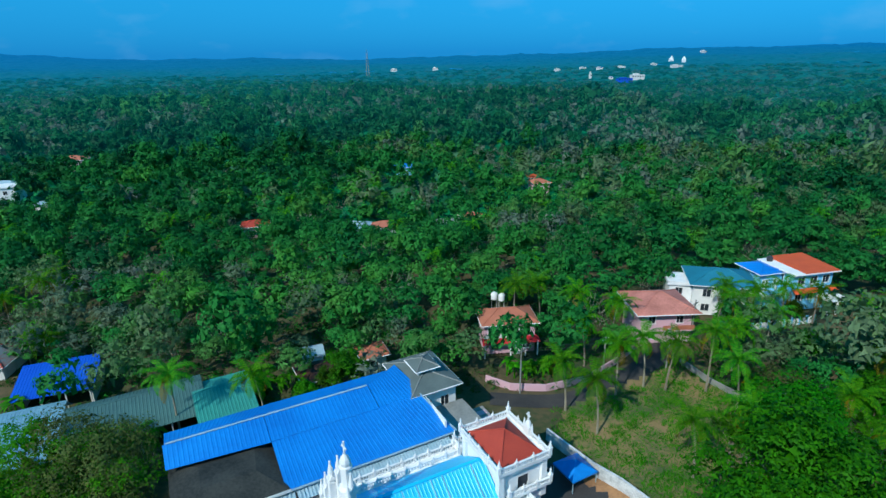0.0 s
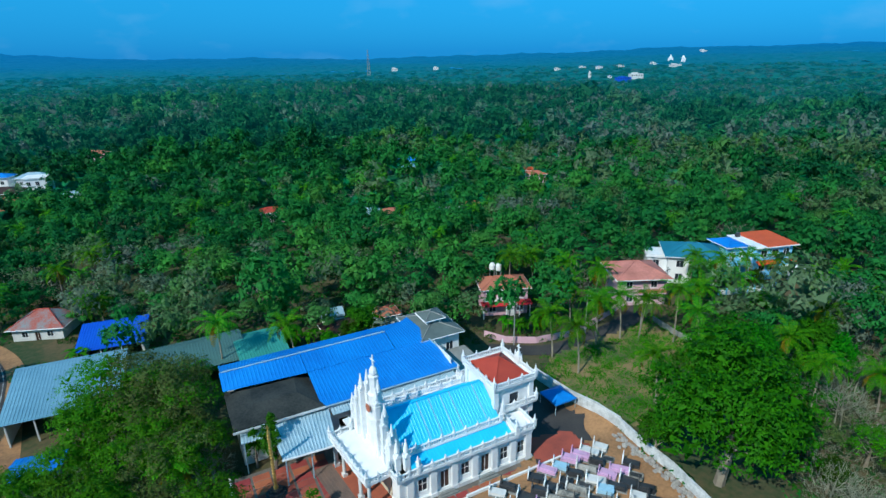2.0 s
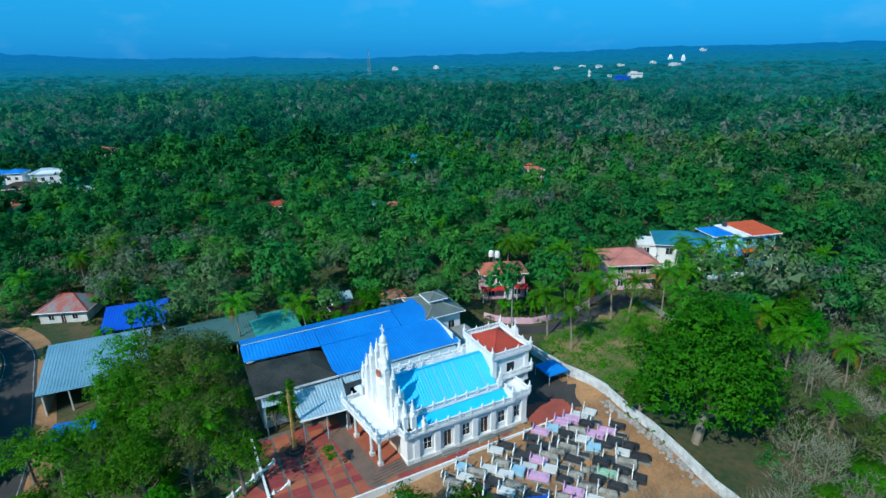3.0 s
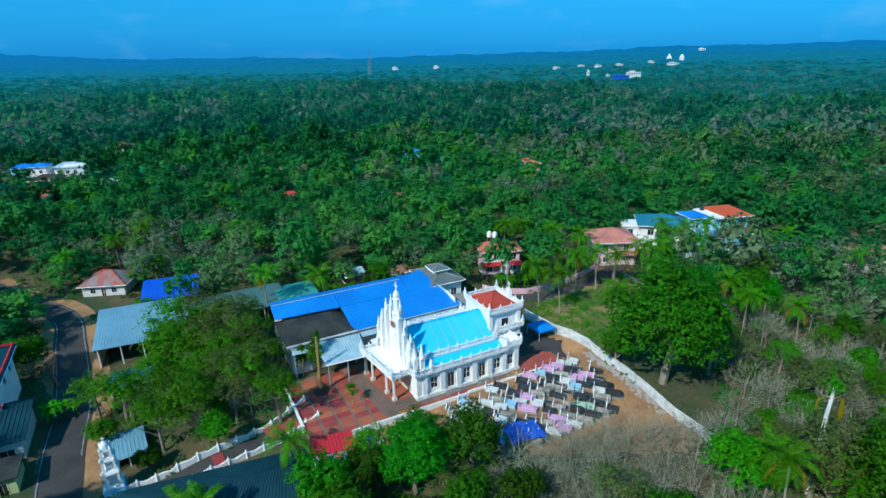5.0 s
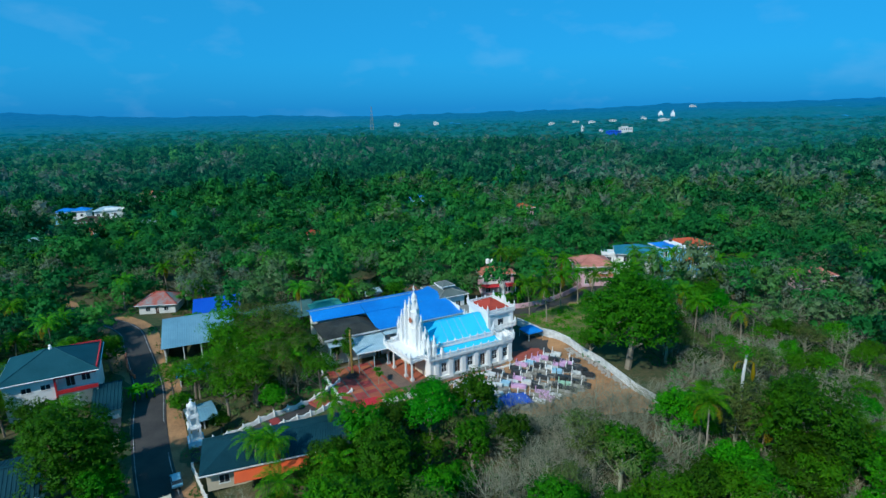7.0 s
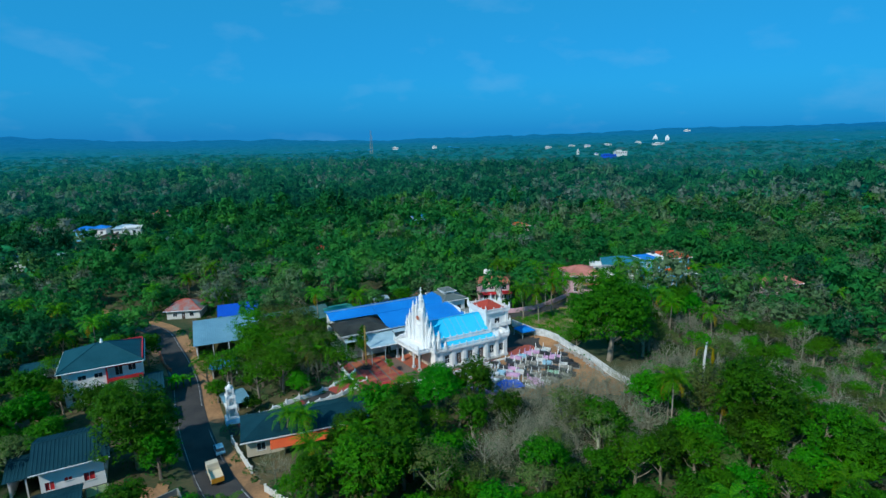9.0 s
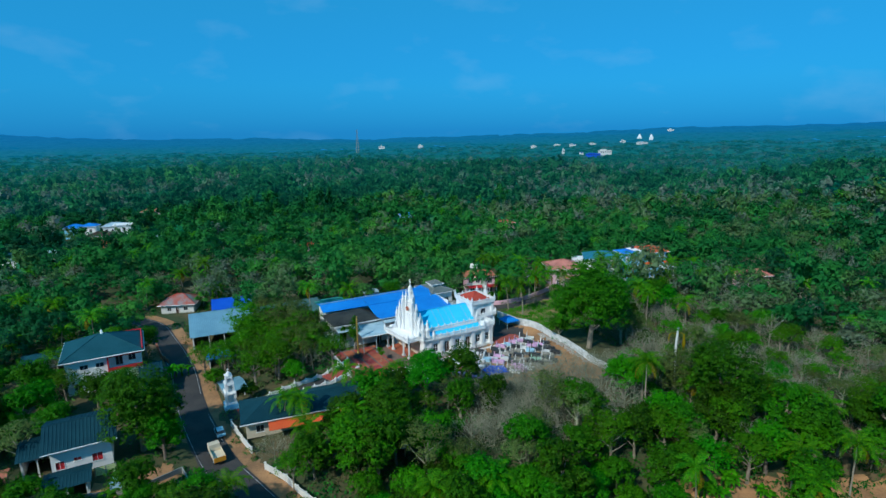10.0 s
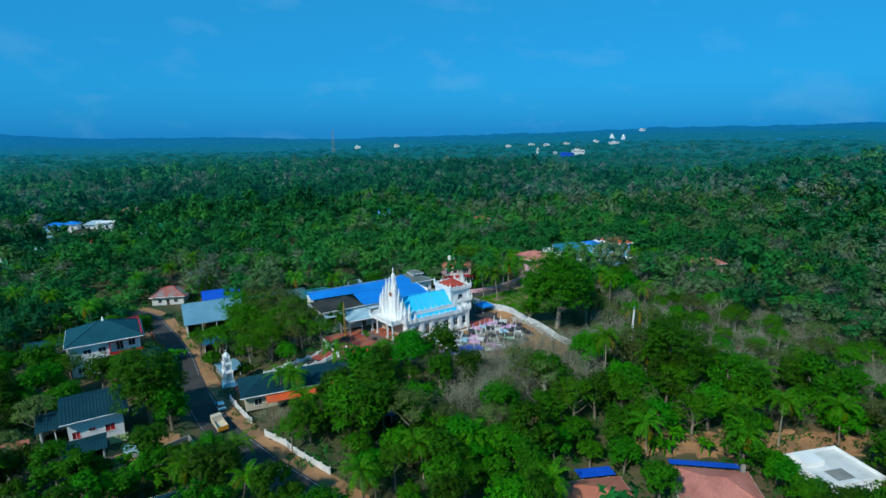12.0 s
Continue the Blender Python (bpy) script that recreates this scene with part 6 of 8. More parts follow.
M["lilac"] = mat("lilac_paint", (0.66, 0.38, 0.6), (0.5, 0.32, 0.46), 0.7, 1.0, 8)
M["mint"] = mat("mint_paint", (0.36, 0.6, 0.44), (0.25, 0.42, 0.32), 0.7, 1.0, 8)
M["pale_blue"] = mat("pale_blue_paint", (0.36, 0.6, 0.74), (0.26, 0.44, 0.56), 0.7, 1.0, 8)
M["stained"] = mat("stained_stone", (0.34, 0.32, 0.28), (0.11, 0.11, 0.1), 0.9, 0.9, 6, 0.2, contrast=1.6)
KINDS = [tomb("offwhite", "white", 0.55, "white painted tomb with a cross on its headstone", 0), tomb("lilac", "lilac", 0.65, "lilac pink painted tomb with a cross", 3),
         tomb("black", "white", 0.5, "black stone tomb with a white headstone", 1), tomb("stained", "offwhite", 0.55, "grey weathered concrete tomb with a cross", 2),
         tomb("mint", "mint", 0.6, "pale green painted tomb with a cross", 3), tomb("pale_blue", "white", 0.55, "pale blue painted tomb with white headstone", 0),
         tomb("black", "black", 0.5, "polished black granite tomb with a cross", 3), tomb("stained", "white", 0.35, "low stained grave kerb with a white cross stone", 1)]
rg = np.random.default_rng(41)
seen = set()
for j, v in enumerate((-3.8, -6.0, -8.2, -10.4, -12.6, -14.8, -17.0)):
    u = (8.6, 1.0, 0.5, 0.5, 1.5, 3.0, 6.0)[j] + 0.6
    while u < (26.5, 27.5, 27.5, 27.2, 27, 26.0, 24.0)[j]:
        u += rg.uniform(1.5, 2.15)
        if rg.uniform() < 0.1:
            continue
        k = int(rg.choice(8, p=(0.14, 0.09, 0.17, 0.22, 0.05, 0.05, 0.14, 0.14)))
        if j == 0 and u > 19 or (j < 3 and u > 24):
            k = 1 if rg.uniform() < 0.4 else k
        p = cpos(u, v + rg.uniform(-0.35, 0.35))
        m = pose(p.x, p.y, gz(p.x, p.y) + 0.1, 0, 0, TH - 50 + rg.uniform(-6, 6)) @ Matrix.Diagonal((rg.uniform(0.85, 1.2), rg.uniform(0.85, 1.2), rg.uniform(0.8, 1.3), 1))
        if k in seen:
            copy_thing(KINDS[k], m)
        else:
            seen.add(k)
            KINDS[k].matrix_world = m
for u, v, k in ((-9.5, -5.0, 1), (-6.5, -6.2, 0), (-3.2, -5.2, 3), (-8.0, -9.0, 2), (-4.5, -9.2, 5), (-11.5, -7.4, 3), (3.5, -4.4, 7), (5.8, -4.2, 5)):
    p = cpos(u, v)
    copy_thing(KINDS[k], pose(p.x, p.y, gz(p.x, p.y) + 0.1, 0, 0, TH - 50))

# ---- rubble at the foot of the boundary wall ----
stone_meshes = []
for k in range(4):
    sg = np.random.default_rng(60 + k)
    b = Build().lathe([(0.1, 0.0), (0.24, 0.06), (0.26, 0.2), (0.12, 0.3)], 6)
    b.v = [(x * sg.uniform(0.75, 1.25), y * sg.uniform(0.75, 1.25), z * sg.uniform(0.8, 1.2)) for x, y, z in b.v]
    stone_meshes.append(b.mesh("stone", "rubble"))
heap = thing("rubble_heap", "pale rubble stones heaped along the boundary wall", "rubble", pose(29, 43, gz(29, 43)))
hx, hy, hz = 29, 43, gz(29, 43)
for k in range(150):
    q = rg.uniform(0, 1)
    x, y = np.interp(q, (0, 0.5, 1), (25.4, 29.6, 33.4)), np.interp(q, (0, 0.5, 1), (51.0, 43.0, 33.5))
    d = abs(rg.normal(0, 0.45)) + 0.3
    x, y, sc = x - d, y - d * 0.45, rg.uniform(0.7, 1.5)
    o = part("stone", stone_meshes[k % 4], "rubble", heap)
    o.matrix_local = pose(x - hx, y - hy, gz(x, y) + 0.1 - hz, 0, 0, rg.uniform(0, 360)) @ Matrix.Diagonal((sc, sc, sc, 1))

# ---- vehicles ----
M["truck_yellow"] = mat("yellow_orange_paint", (0.62, 0.28, 0.02), (0.5, 0.2, 0.02), 0.5, 1, 6)
M["car_blue"] = mat("pale_blue_car_paint", (0.2, 0.42, 0.55), (0.18, 0.38, 0.5), 0.25, 1, 6)
M["rubber"] = mat("tyre_rubber", (0.02, 0.02, 0.02), (0.03, 0.03, 0.03), 0.85, 2, 9)


def wheel(parent, x, y, r, w=0.24):
    b = Build().lathe([(r * 0.55, -w / 2), (r, -w / 2 + 0.03), (r, w / 2 - 0.03), (r * 0.55, w / 2)], 14)
    b.v = [(p[0] + x, p[2] + y, p[1] + r) for p in b.v]
    t = part("wheel", b, "rubber", parent)
    h = Build().lathe([(r * 0.5, -w / 2 - 0.01), (r * 0.5, w / 2 + 0.01)], 10)
    h.v = [(p[0] + x, p[2] + y, p[1] + r) for p in h.v]
    part("rim", h, "grey_sheet", t)


tx, ty = -41.4, 3.6
truck = thing("tipper_truck", "small open truck with orange tailgate and cream cab", "truck", pose(tx, ty, gz(tx, ty) + 0.19, 0, 0, 124))
part("chassis", Build().box(-2.6, -0.8, 0.5, 2.7, 0.8, 0.75), "black", truck)
b = Build().box(-2.7, -1.0, 0.8, 1.0, 1.0, 0.95)
for q in ((-2.7, -1.0, 1.0, -0.92), (-2.7, 0.92, 1.0, 1.0), (0.92, -0.92, 1.0, 0.92)):
    b.box(q[0], q[1], 0.95, q[2], q[3], 1.6)
part("cargo_bed", b, "cream", truck)
part("tailgate", Build().box(-2.78, -1.0, 0.75, -2.7, 1.0, 1.6), "truck_yellow", truck, "orange tailgate")
part("cab", Build().prism([(1.1, -0.95), (2.75, -0.95), (2.75, 0.95), (1.1, 0.95)], 0.75, [2.15, 1.95, 1.95, 2.15]), "cream", truck)
part("windscreen", Build().box(2.74, -0.8, 1.3, 2.78, 0.8, 1.85), "glass_dark", truck)
for x in (-1.7, 1.9):
    for y in (-0.85, 0.85):
        wheel(truck, x, y, 0.42)
cx_, cy_ = -43.6, 10.8
car = thing("hatchback_car", "pale blue hatchback car parked beside the road", "car", pose(cx_, cy_, gz(cx_, cy_) + 0.19, 0, 0, 122))
b = Build()
prof = [(-1.75, 0.35), (1.75, 0.35), (1.8, 0.7), (1.0, 0.85), (-1.6, 0.9), (-1.8, 0.7)]
n = len(prof)
b.add([(x, -0.78, z) for x, z in prof] + [(x, 0.78, z) for x, z in prof], [tuple(range(n)), tuple(reversed(range(n, 2 * n)))] + [(i, n + i, n + (i + 1) % n, (i + 1) % n) for i in range(n)])
part("body", b, "car_blue", car)
part("cabin", Build().add([(-1.6, -0.74, 0.88), (1.0, -0.74, 0.86), (1.0, 0.74, 0.86), (-1.6, 0.74, 0.88), (-1.35, -0.6, 1.42), (0.35, -0.6, 1.45), (0.35, 0.6, 1.45), (-1.35, 0.6, 1.42)],
                          [(0, 1, 5, 4), (1, 2, 6, 5), (2, 3, 7, 6), (3, 0, 4, 7), (4, 5, 6, 7)]), "glass_dark", car)
part("roof", Build().box(-1.36, -0.6, 1.42, 0.36, 0.6, 1.47), "car_blue", car)
for x in (-1.15, 1.15):
    for y in (-0.7, 0.7):
        wheel(car, x, y, 0.3, 0.2)

basin = thing("water_basin", "pale blue plastic basin leaning in a yard", "basin", pose(-54.0, -5.0, gz(-54, -5) + 0.12, 0, 0, 20))
b = Build().box(-1.2, -0.8, 0, 1.2, 0.8, 0.12)
for q in ((-1.2, -0.8, 1.2, -0.7), (-1.2, 0.7, 1.2, 0.8), (-1.2, -0.7, -1.1, 0.7), (1.1, -0.7, 1.2, 0.7)):
    b.box(q[0], q[1], 0.12, q[2], q[3], 1.3)
part("shell", b, "pale_blue", basin)
part("oval_well", Build().lathe([(0.55, 0.13), (0.7, 0.5), (0.62, 0.52), (0.45, 0.16)], 14), "white_sheet", basin)
shed("garden_shed", "small shed with a bright blue sheet roof under trees", -10.8, 5.0, 10, 6.5, 4.5, -4.2, -1.6, 0.6, "blue_roof", "concrete", 0.6)

# ---- poles, far mast ----
POLES = ((13.0, 78.0), (27.0, 80.6), (38.6, 83.5), (46, 92))
for x, y in POLES:
    t = thing("power_pole", "grey concrete power pole with crossarm beside the lane", "power pole", pose(x, y, gz(x, y), 0, 0, 40), "power poles")
    part("shaft", Build().tube([(0, 0, -0.5), (0, 0, 8.5)], (0.15, 0.1), 8), "concrete", t)
    part("crossarm", Build().box(-0.9, -0.06, 7.7, 0.9, 0.06, 7.84), "concrete", t)
    for k in (-0.8, 0, 0.8):
        part("insulator", Build().lathe([(0.05, 7.84), (0.08, 7.95), (0.04, 8.08)], 6, (k, 0)), "white", t)
for k in (-0.8, 0.8):
    w = thing("power_line", "thin dark power cable sagging between poles", "cable", pose(0, 0, 0))
    for (x0, y0), (x1, y1) in zip(POLES, POLES[1:]):
        z0, z1 = gz(x0, y0) + 8.0, gz(x1, y1) + 8.0
        pts = [(x0 + (x1 - x0) * s + k * 0.6, y0 + (y1 - y0) * s - k * 0.5, z0 + (z1 - z0) * s - 1.6 * s * (1 - s)) for s in np.linspace(0, 1, 9)]
        part("cable", Build().tube(pts, [0.02] * 9, 3), "black", w)
mast = thing("telecom_mast", "thin lattice telecom mast far on the horizon", "mast", pose(-330, 2200, gz(-330, 2200) - 2))
for sx in (-1, 1):
    for sy in (-1, 1):
        part("leg", Build().tube([(6 * sx, 6 * sy, 0), (1.2 * sx, 1.2 * sy, 110)], (0.8, 0.5), 4), "concrete", mast)
for z in range(8, 108, 12):
    w = 6 - 4.8 * z / 110
    part("brace", Build().box(-w, -w, z, w, -w + 0.5, z + 0.5).box(-w, w - 0.5, z, w, w, z + 0.5), "concrete", mast)
DX, DY = 47.6, 21.0
DTOP = 13.4 - gz(DX, DY)
dead = thing("dead_trunk", "tall pale dead palm trunk with a creeper", "dead tree", pose(DX, DY, gz(DX, DY)))
part("trunk", Build().tube([(0, 0, -0.5), (0.15, 0.1, DTOP * 0.4), (0.1, 0.2, DTOP * 0.75), (0.3, 0.2, DTOP)], (0.32, 0.28, 0.25, 0.19), 8), "offwhite", dead)
for s, k in ((-1, 0.35), (1, 1.0)):
    part("dead_frond", Build().tube([(0.2, 0.2, DTOP - 1.6), (0.9 * s, 0.1, DTOP - 1.2), (1.5 * s, 0, DTOP - 1.6), (1.6 * s, 0, DTOP - 1.6 - 2.0 * k), (1.55 * s, 0, DTOP - 1.8 - 3.2 * k)], (0.07, 0.06, 0.16, 0.34 * k + 0.04, 0.1), 7), "palm_dry", dead, "hanging dry yellow-brown frond")


# ---- trees ----
rng = np.random.default_rng(7)


def cards(c, nrm, size, rg, long=1.5):
    """Leaf sprays: a pointed leaf at each centre, its face turned roughly along the given normal."""
    n = len(c)
    nrm = nrm / (np.linalg.norm(nrm, axis=1)[:, None] + 1e-9) + rg.normal(0, 0.38, (n, 3))
    nrm /= np.linalg.norm(nrm, axis=1)[:, None] + 1e-9
    a = np.cross(nrm, rg.normal(0, 1, (n, 3)))
    a /= np.linalg.norm(a, axis=1)[:, None] + 1e-9
    b = np.cross(nrm, a)
    s = (size * rg.uniform(0.65, 1.35, n))[:, None]
    v = np.stack([c - a * s * 0.4 + b * s * 0.46, c - a * s * 0.5 - b * s * 0.46, c + a * s * (long - 0.5) - nrm * s * 0.2], 1)
    return v.reshape(-1, 3)


def card_mesh(name, v, material, normals=None, sides=3, tone=None):
    """A mesh of leaf sprays; normals: one a spray, for the soft shading of a leafy mass; tone: one a spray, its tree's colour."""
    me = bpy.data.meshes.new(name)
    n = len(v) // sides
    me.vertices.add(len(v))
    me.vertices.foreach_set("co", np.asarray(v, np.float32).ravel())
    me.loops.add(len(v))
    me.loops.foreach_set("vertex_index", np.arange(len(v), dtype=np.int32))
    me.polygons.add(n)
    me.polygons.foreach_set("loop_start", np.arange(0, len(v), sides, dtype=np.int32))
    me.materials.append(M[material])
    me.update()
    if tone is not None:
        me.attributes.new("tone", "FLOAT", "FACE").data.foreach_set("value", np.asarray(tone, np.float32))
    if normals is not None:
        nn = normals / (np.linalg.norm(normals, axis=1)[:, None] + 1e-9)
        me.normals_split_custom_set_from_vertices(np.repeat(nn, sides, axis=0).tolist())
    return me


def slivers(rg, n, lo, hi, rx, w=0.035, long=1.1):
    """Fine bare twigs that spread upward and outward through a crown."""
    a, r = rg.uniform(0, 2 * math.pi, n), rx * np.sqrt(rg.uniform(0.02, 1, n))
    q = rg.uniform(0, 1, n)
    z = lo + (hi - lo) * q * (1 - 0.45 * (r / rx) ** 2)
    p0 = np.stack([np.cos(a) * r, np.sin(a) * r, z], 1)
    d = np.stack([np.cos(a) * r / rx * 0.9, np.sin(a) * r / rx * 0.9, np.full(n, 0.75)], 1) + rg.normal(0, 0.5, (n, 3))
    d /= np.linalg.norm(d, axis=1)[:, None]
    s = np.cross(d, rg.normal(0, 1, (n, 3)))
    s *= w / (np.linalg.norm(s, axis=1)[:, None] + 1e-9)
    p1 = p0 + d * (long * rg.uniform(0.5, 1.3, n))[:, None]
    return np.stack([p0 - s, p0 + s, p1], 1).reshape(-1, 3)


def crown(rg, lobes, tufts, leaves, rx=4.4, rz=3.4, zc=6.0, soft=0.62, core=14, whole=0.35):
    """Centres, normals and relative sizes of the sprays of a crown: lobes carry tufts, tufts carry leaves; large shaded sprays fill the inside."""
    C, N, S = [], [], []
    mid = np.array([0, 0, zc])
    for k in range(lobes):
        if k == 0:
            o, r = mid, np.array([rx * 0.6, rx * 0.6, rz * 0.72])
        else:
            a, e = 2.4 * k + rg.uniform(-0.5, 0.5), rg.uniform(-0.6, 1.2)
            d = np.array([math.cos(a) * math.cos(e), math.sin(a) * math.cos(e), math.sin(e)])
            o = mid + d * np.array([rx, rx, rz]) * rg.uniform(0.5, 0.8)
            q = rg.uniform(0.22, 0.42)
            r = np.array([rx * q, rx * q, rz * q * 1.05])
        p = rg.normal(0, 1, (tufts, 3)) + np.array([0, 0, 0.35])
        p /= np.linalg.norm(p, axis=1)[:, None]
        p[:, 2] = np.where(p[:, 2] < -0.5, -p[:, 2], p[:, 2])
        t = o + p * r * rg.uniform(0.8, 1.1, (tufts, 1))
        g = rg.normal(0, 1, (tufts, leaves, 3))
        g /= np.linalg.norm(g, axis=2)[:, :, None] + 1e-9
        g[:, :, 2] = np.where(g[:, :, 2] < -0.3, -g[:, :, 2], g[:, :, 2])
        w = rg.uniform(0.5, 1.3, (tufts, 1, 1)) * soft * np.array([1, 1, 0.72])
        C.append((t[:, None] + g * w * rg.uniform(0.45, 1.05, (tufts, leaves, 1))).reshape(-1, 3))
        out = (C[-1] - mid) / np.array([rx, rx, rz])
        N.append((g * (0.9 - 0.45 * whole) + p[:, None] * 0.55).reshape(-1, 3) + out * whole + np.array([0, 0, 0.25 + 0.2 * whole]))
        S.append(np.ones(tufts * leaves))
        if core:
            p = rg.normal(0, 1, (core, 3))
            p /= np.linalg.norm(p, axis=1)[:, None]
            C.append(o + p * r * 0.62)
            N.append(p + np.array([0, 0, 0.2]))
            S.append(np.full(core, 2.2 * float(r[0])))
    return np.concatenate(C), np.concatenate(N), np.concatenate(S)


def limbs(rg, h, spread, n=6, r0=0.26, twigs=0):
    """A tapered trunk with limbs, and finer branches where twigs are asked for."""
    b = Build()
    bend = rg.normal(0, 0.25, 2)
    b.tube([(0, 0, -0.6), (bend[0] * 0.4, bend[1] * 0.4, h * 0.3), (bend[0], bend[1], h * 0.62), (bend[0] * 1.5, bend[1] * 1.5, h * 0.85)], (r0 * 1.25, r0, r0 * 0.7, r0 * 0.35), 6)
    for k in range(n):
        a = 2 * math.pi * (k + rg.uniform(-0.3, 0.3)) / n
        z0 = h * rg.uniform(0.32, 0.7)
        L = spread * rg.uniform(0.6, 1.0)
        p0 = np.array([bend[0] * 0.7, bend[1] * 0.7, z0])
        p1 = p0 + np.array([math.cos(a) * L * 0.5, math.sin(a) * L * 0.5, L * rg.uniform(0.35, 0.6)])
        p2 = p1 + np.array([math.cos(a) * L * 0.45, math.sin(a) * L * 0.45, L * rg.uniform(0.3, 0.7)])
        b.tube([p0, p1, p2], (r0 * 0.5, r0 * 0.3, r0 * 0.1), 4)
        for j in range(twigs):
            q0 = p0 + (p2 - p0) * rg.uniform(0.3, 1.0)
            d = rg.normal(0, 0.5, 3) + np.array([math.cos(a) * 0.5, math.sin(a) * 0.5, 0.9])
            d /= np.linalg.norm(d)
            q1 = q0 + d * rg.uniform(0.9, 1.9)
            b.tube([q0, q1], (r0 * 0.2, r0 * 0.05), 3)
            for _ in range(3):
                e = d + rg.normal(0, 0.55, 3)
                e /= np.linalg.norm(e)
                s = q0 + (q1 - q0) * rg.uniform(0.4, 1)
                b.tube([s, s + e * rg.uniform(0.6, 1.2)], (r0 * 0.1, r0 * 0.03), 3)
    return b


def broadleaf(i, lobes, tufts, leaves, size, leaf, label, rx=4.4, rz=3.4, zc=6.2, name="broadleaf_tree", bark="bark", soft=0.62, core=14):
    rg = np.random.default_rng(100 + i)
    t = thing(name, label, "tree", group="woodland trees")
    part("trunk", limbs(rg, zc + rz * 0.3, rx * 0.68, 6), bark, t)
    c, n, s = crown(rg, lobes, tufts, leaves, rx, rz, zc, soft, core)
    part("crown", card_mesh("crown", cards(c, n, size * s, rg), leaf, n + rg.normal(0, 0.2, n.shape)), leaf, t)
    return t


def bare(i, label="leafless tree with pale grey branches"):
    rg = np.random.default_rng(300 + i)
    t = thing("bare_tree", label, "tree", group="leafless trees")
    part("trunk", limbs(rg, 7.0, 3.6, 9, 0.11, 2), "twig", t)
    part("branchwork", card_mesh("branchwork", slivers(rg, 420, 2.6, 7.8, 3.6, 0.028, 1.5), "twig"), "twig", t)
    return t


def palm_fronds(rg, top, n=22, L=4.6, leaflets=18, first=0, last=99):
    """Arching fronds, steep ones in the middle and drooping ones round them: a midrib with leaflets on either side."""
    v = []
    for k in range(first, min(n, last)):
        a = 2.4 * k + rg.uniform(-0.25, 0.25)
        rise = radians(-18 + 92 * ((k + 0.5) / n) ** 0.8 + rg.uniform(-8, 8))
        bend = radians(rg.uniform(85, 128))
        l = L * rg.uniform(0.85, 1.1)
        d = np.array([math.cos(a), math.sin(a), 0])
        side = np.array([-math.sin(a), math.cos(a), 0])
        p = np.array(top, float)
        for j in range(leaflets):
            s = (j + 0.5) / leaflets
            e = rise - bend * s**1.25
            along = d * math.cos(e) + np.array([0, 0, math.sin(e)])
            up = np.array([0, 0, math.cos(e)]) - d * math.sin(e)
            q = p + along * l / leaflets
            w = 0.62 * math.sin(math.pi * min(1, 0.1 + s * 0.86)) + 0.06
            for h in (-1, 1):
                tip = (p + q) / 2 + side * h * w * 0.92 + along * 0.34 - up * w * rg.uniform(0.15, 0.55)
                r = p * 0.45 + q * 0.55
                v += [p, r, tip + along * 0.04, tip - along * 0.1] if h > 0 else [r, p, tip - along * 0.1, tip + along * 0.04]
            p = q
    return np.array(v)


def palm(i, h, label="tall coconut palm with arching yellow-green fronds"):
    rg = np.random.default_rng(500 + i)
    t = thing("coconut_palm", label, "palm tree", group="coconut palms")
    bx, by = rg.normal(0, 0.9, 2)
    pts = [(bx * s * s, by * s * s, -0.5 + (h + 0.5) * s) for s in np.linspace(0, 1, 7)]
    trunk = Build().tube(pts, [0.21, 0.17, 0.15, 0.14, 0.13, 0.12, 0.13], 7)
    part("trunk", trunk, "palm_bark", t)
    part("crown", card_mesh("crown", palm_fronds(rg, pts[-1], first=2), "palm_leaf", sides=4), "palm_leaf", t)
    part("old_frond", card_mesh("old_frond", palm_fronds(rg, pts[-1], last=2), "palm_dry", sides=4), "palm_dry", t, "drooping yellowed fronds")
    for k in range(4):
        a = k * 1.6
        part("coconut", Build().lathe([(0.02, h - 0.65), (0.14, h - 0.5), (0.13, h - 0.35), (0.03, h - 0.25)], 6, (bx + 0.28 * math.cos(a), by + 0.28 * math.sin(a))), "leaf_dry", t)
    return t


def banana(i):
    rg = np.random.default_rng(700 + i)
    t = thing("banana_plant", "clump of broad-leaved bright green banana plants", "plant", group="banana plants")
    v = []
    tr = Build()
    for s in range(3):
        o = np.array([*rg.normal(0, 0.6, 2), 0])
        h = rg.uniform(1.6, 2.4)
        tr.tube([o, o + np.array([0, 0, h])], (0.13, 0.08), 6)
        for k in range(7):
            a, l = rg.uniform(0, 6.28), rg.uniform(1.3, 2.0)
            d, sd = np.array([math.cos(a), math.sin(a), 0]), np.array([-math.sin(a), math.cos(a), 0])
            prev, up = o + np.array([0, 0, h]), rg.uniform(0.5, 1.2)
            for j in range(1, 5):
                q = j / 4
                p = o + np.array([0, 0, h]) + d * l * q + np.array([0, 0, l * (up * q - 0.95 * q * q)])
                w = 0.3 * math.sin(math.pi * (0.15 + 0.75 * q))
                v += [prev - sd * w, prev + sd * w, p + sd * w * 0.9, p - sd * w * 0.9]
                prev = p
    part("stem", tr, "leaf_bright", t)
    part("leaf_blade", card_mesh("leaf_blade", np.array(v), "leaf_bright", sides=4), "leaf_bright", t)
    return t


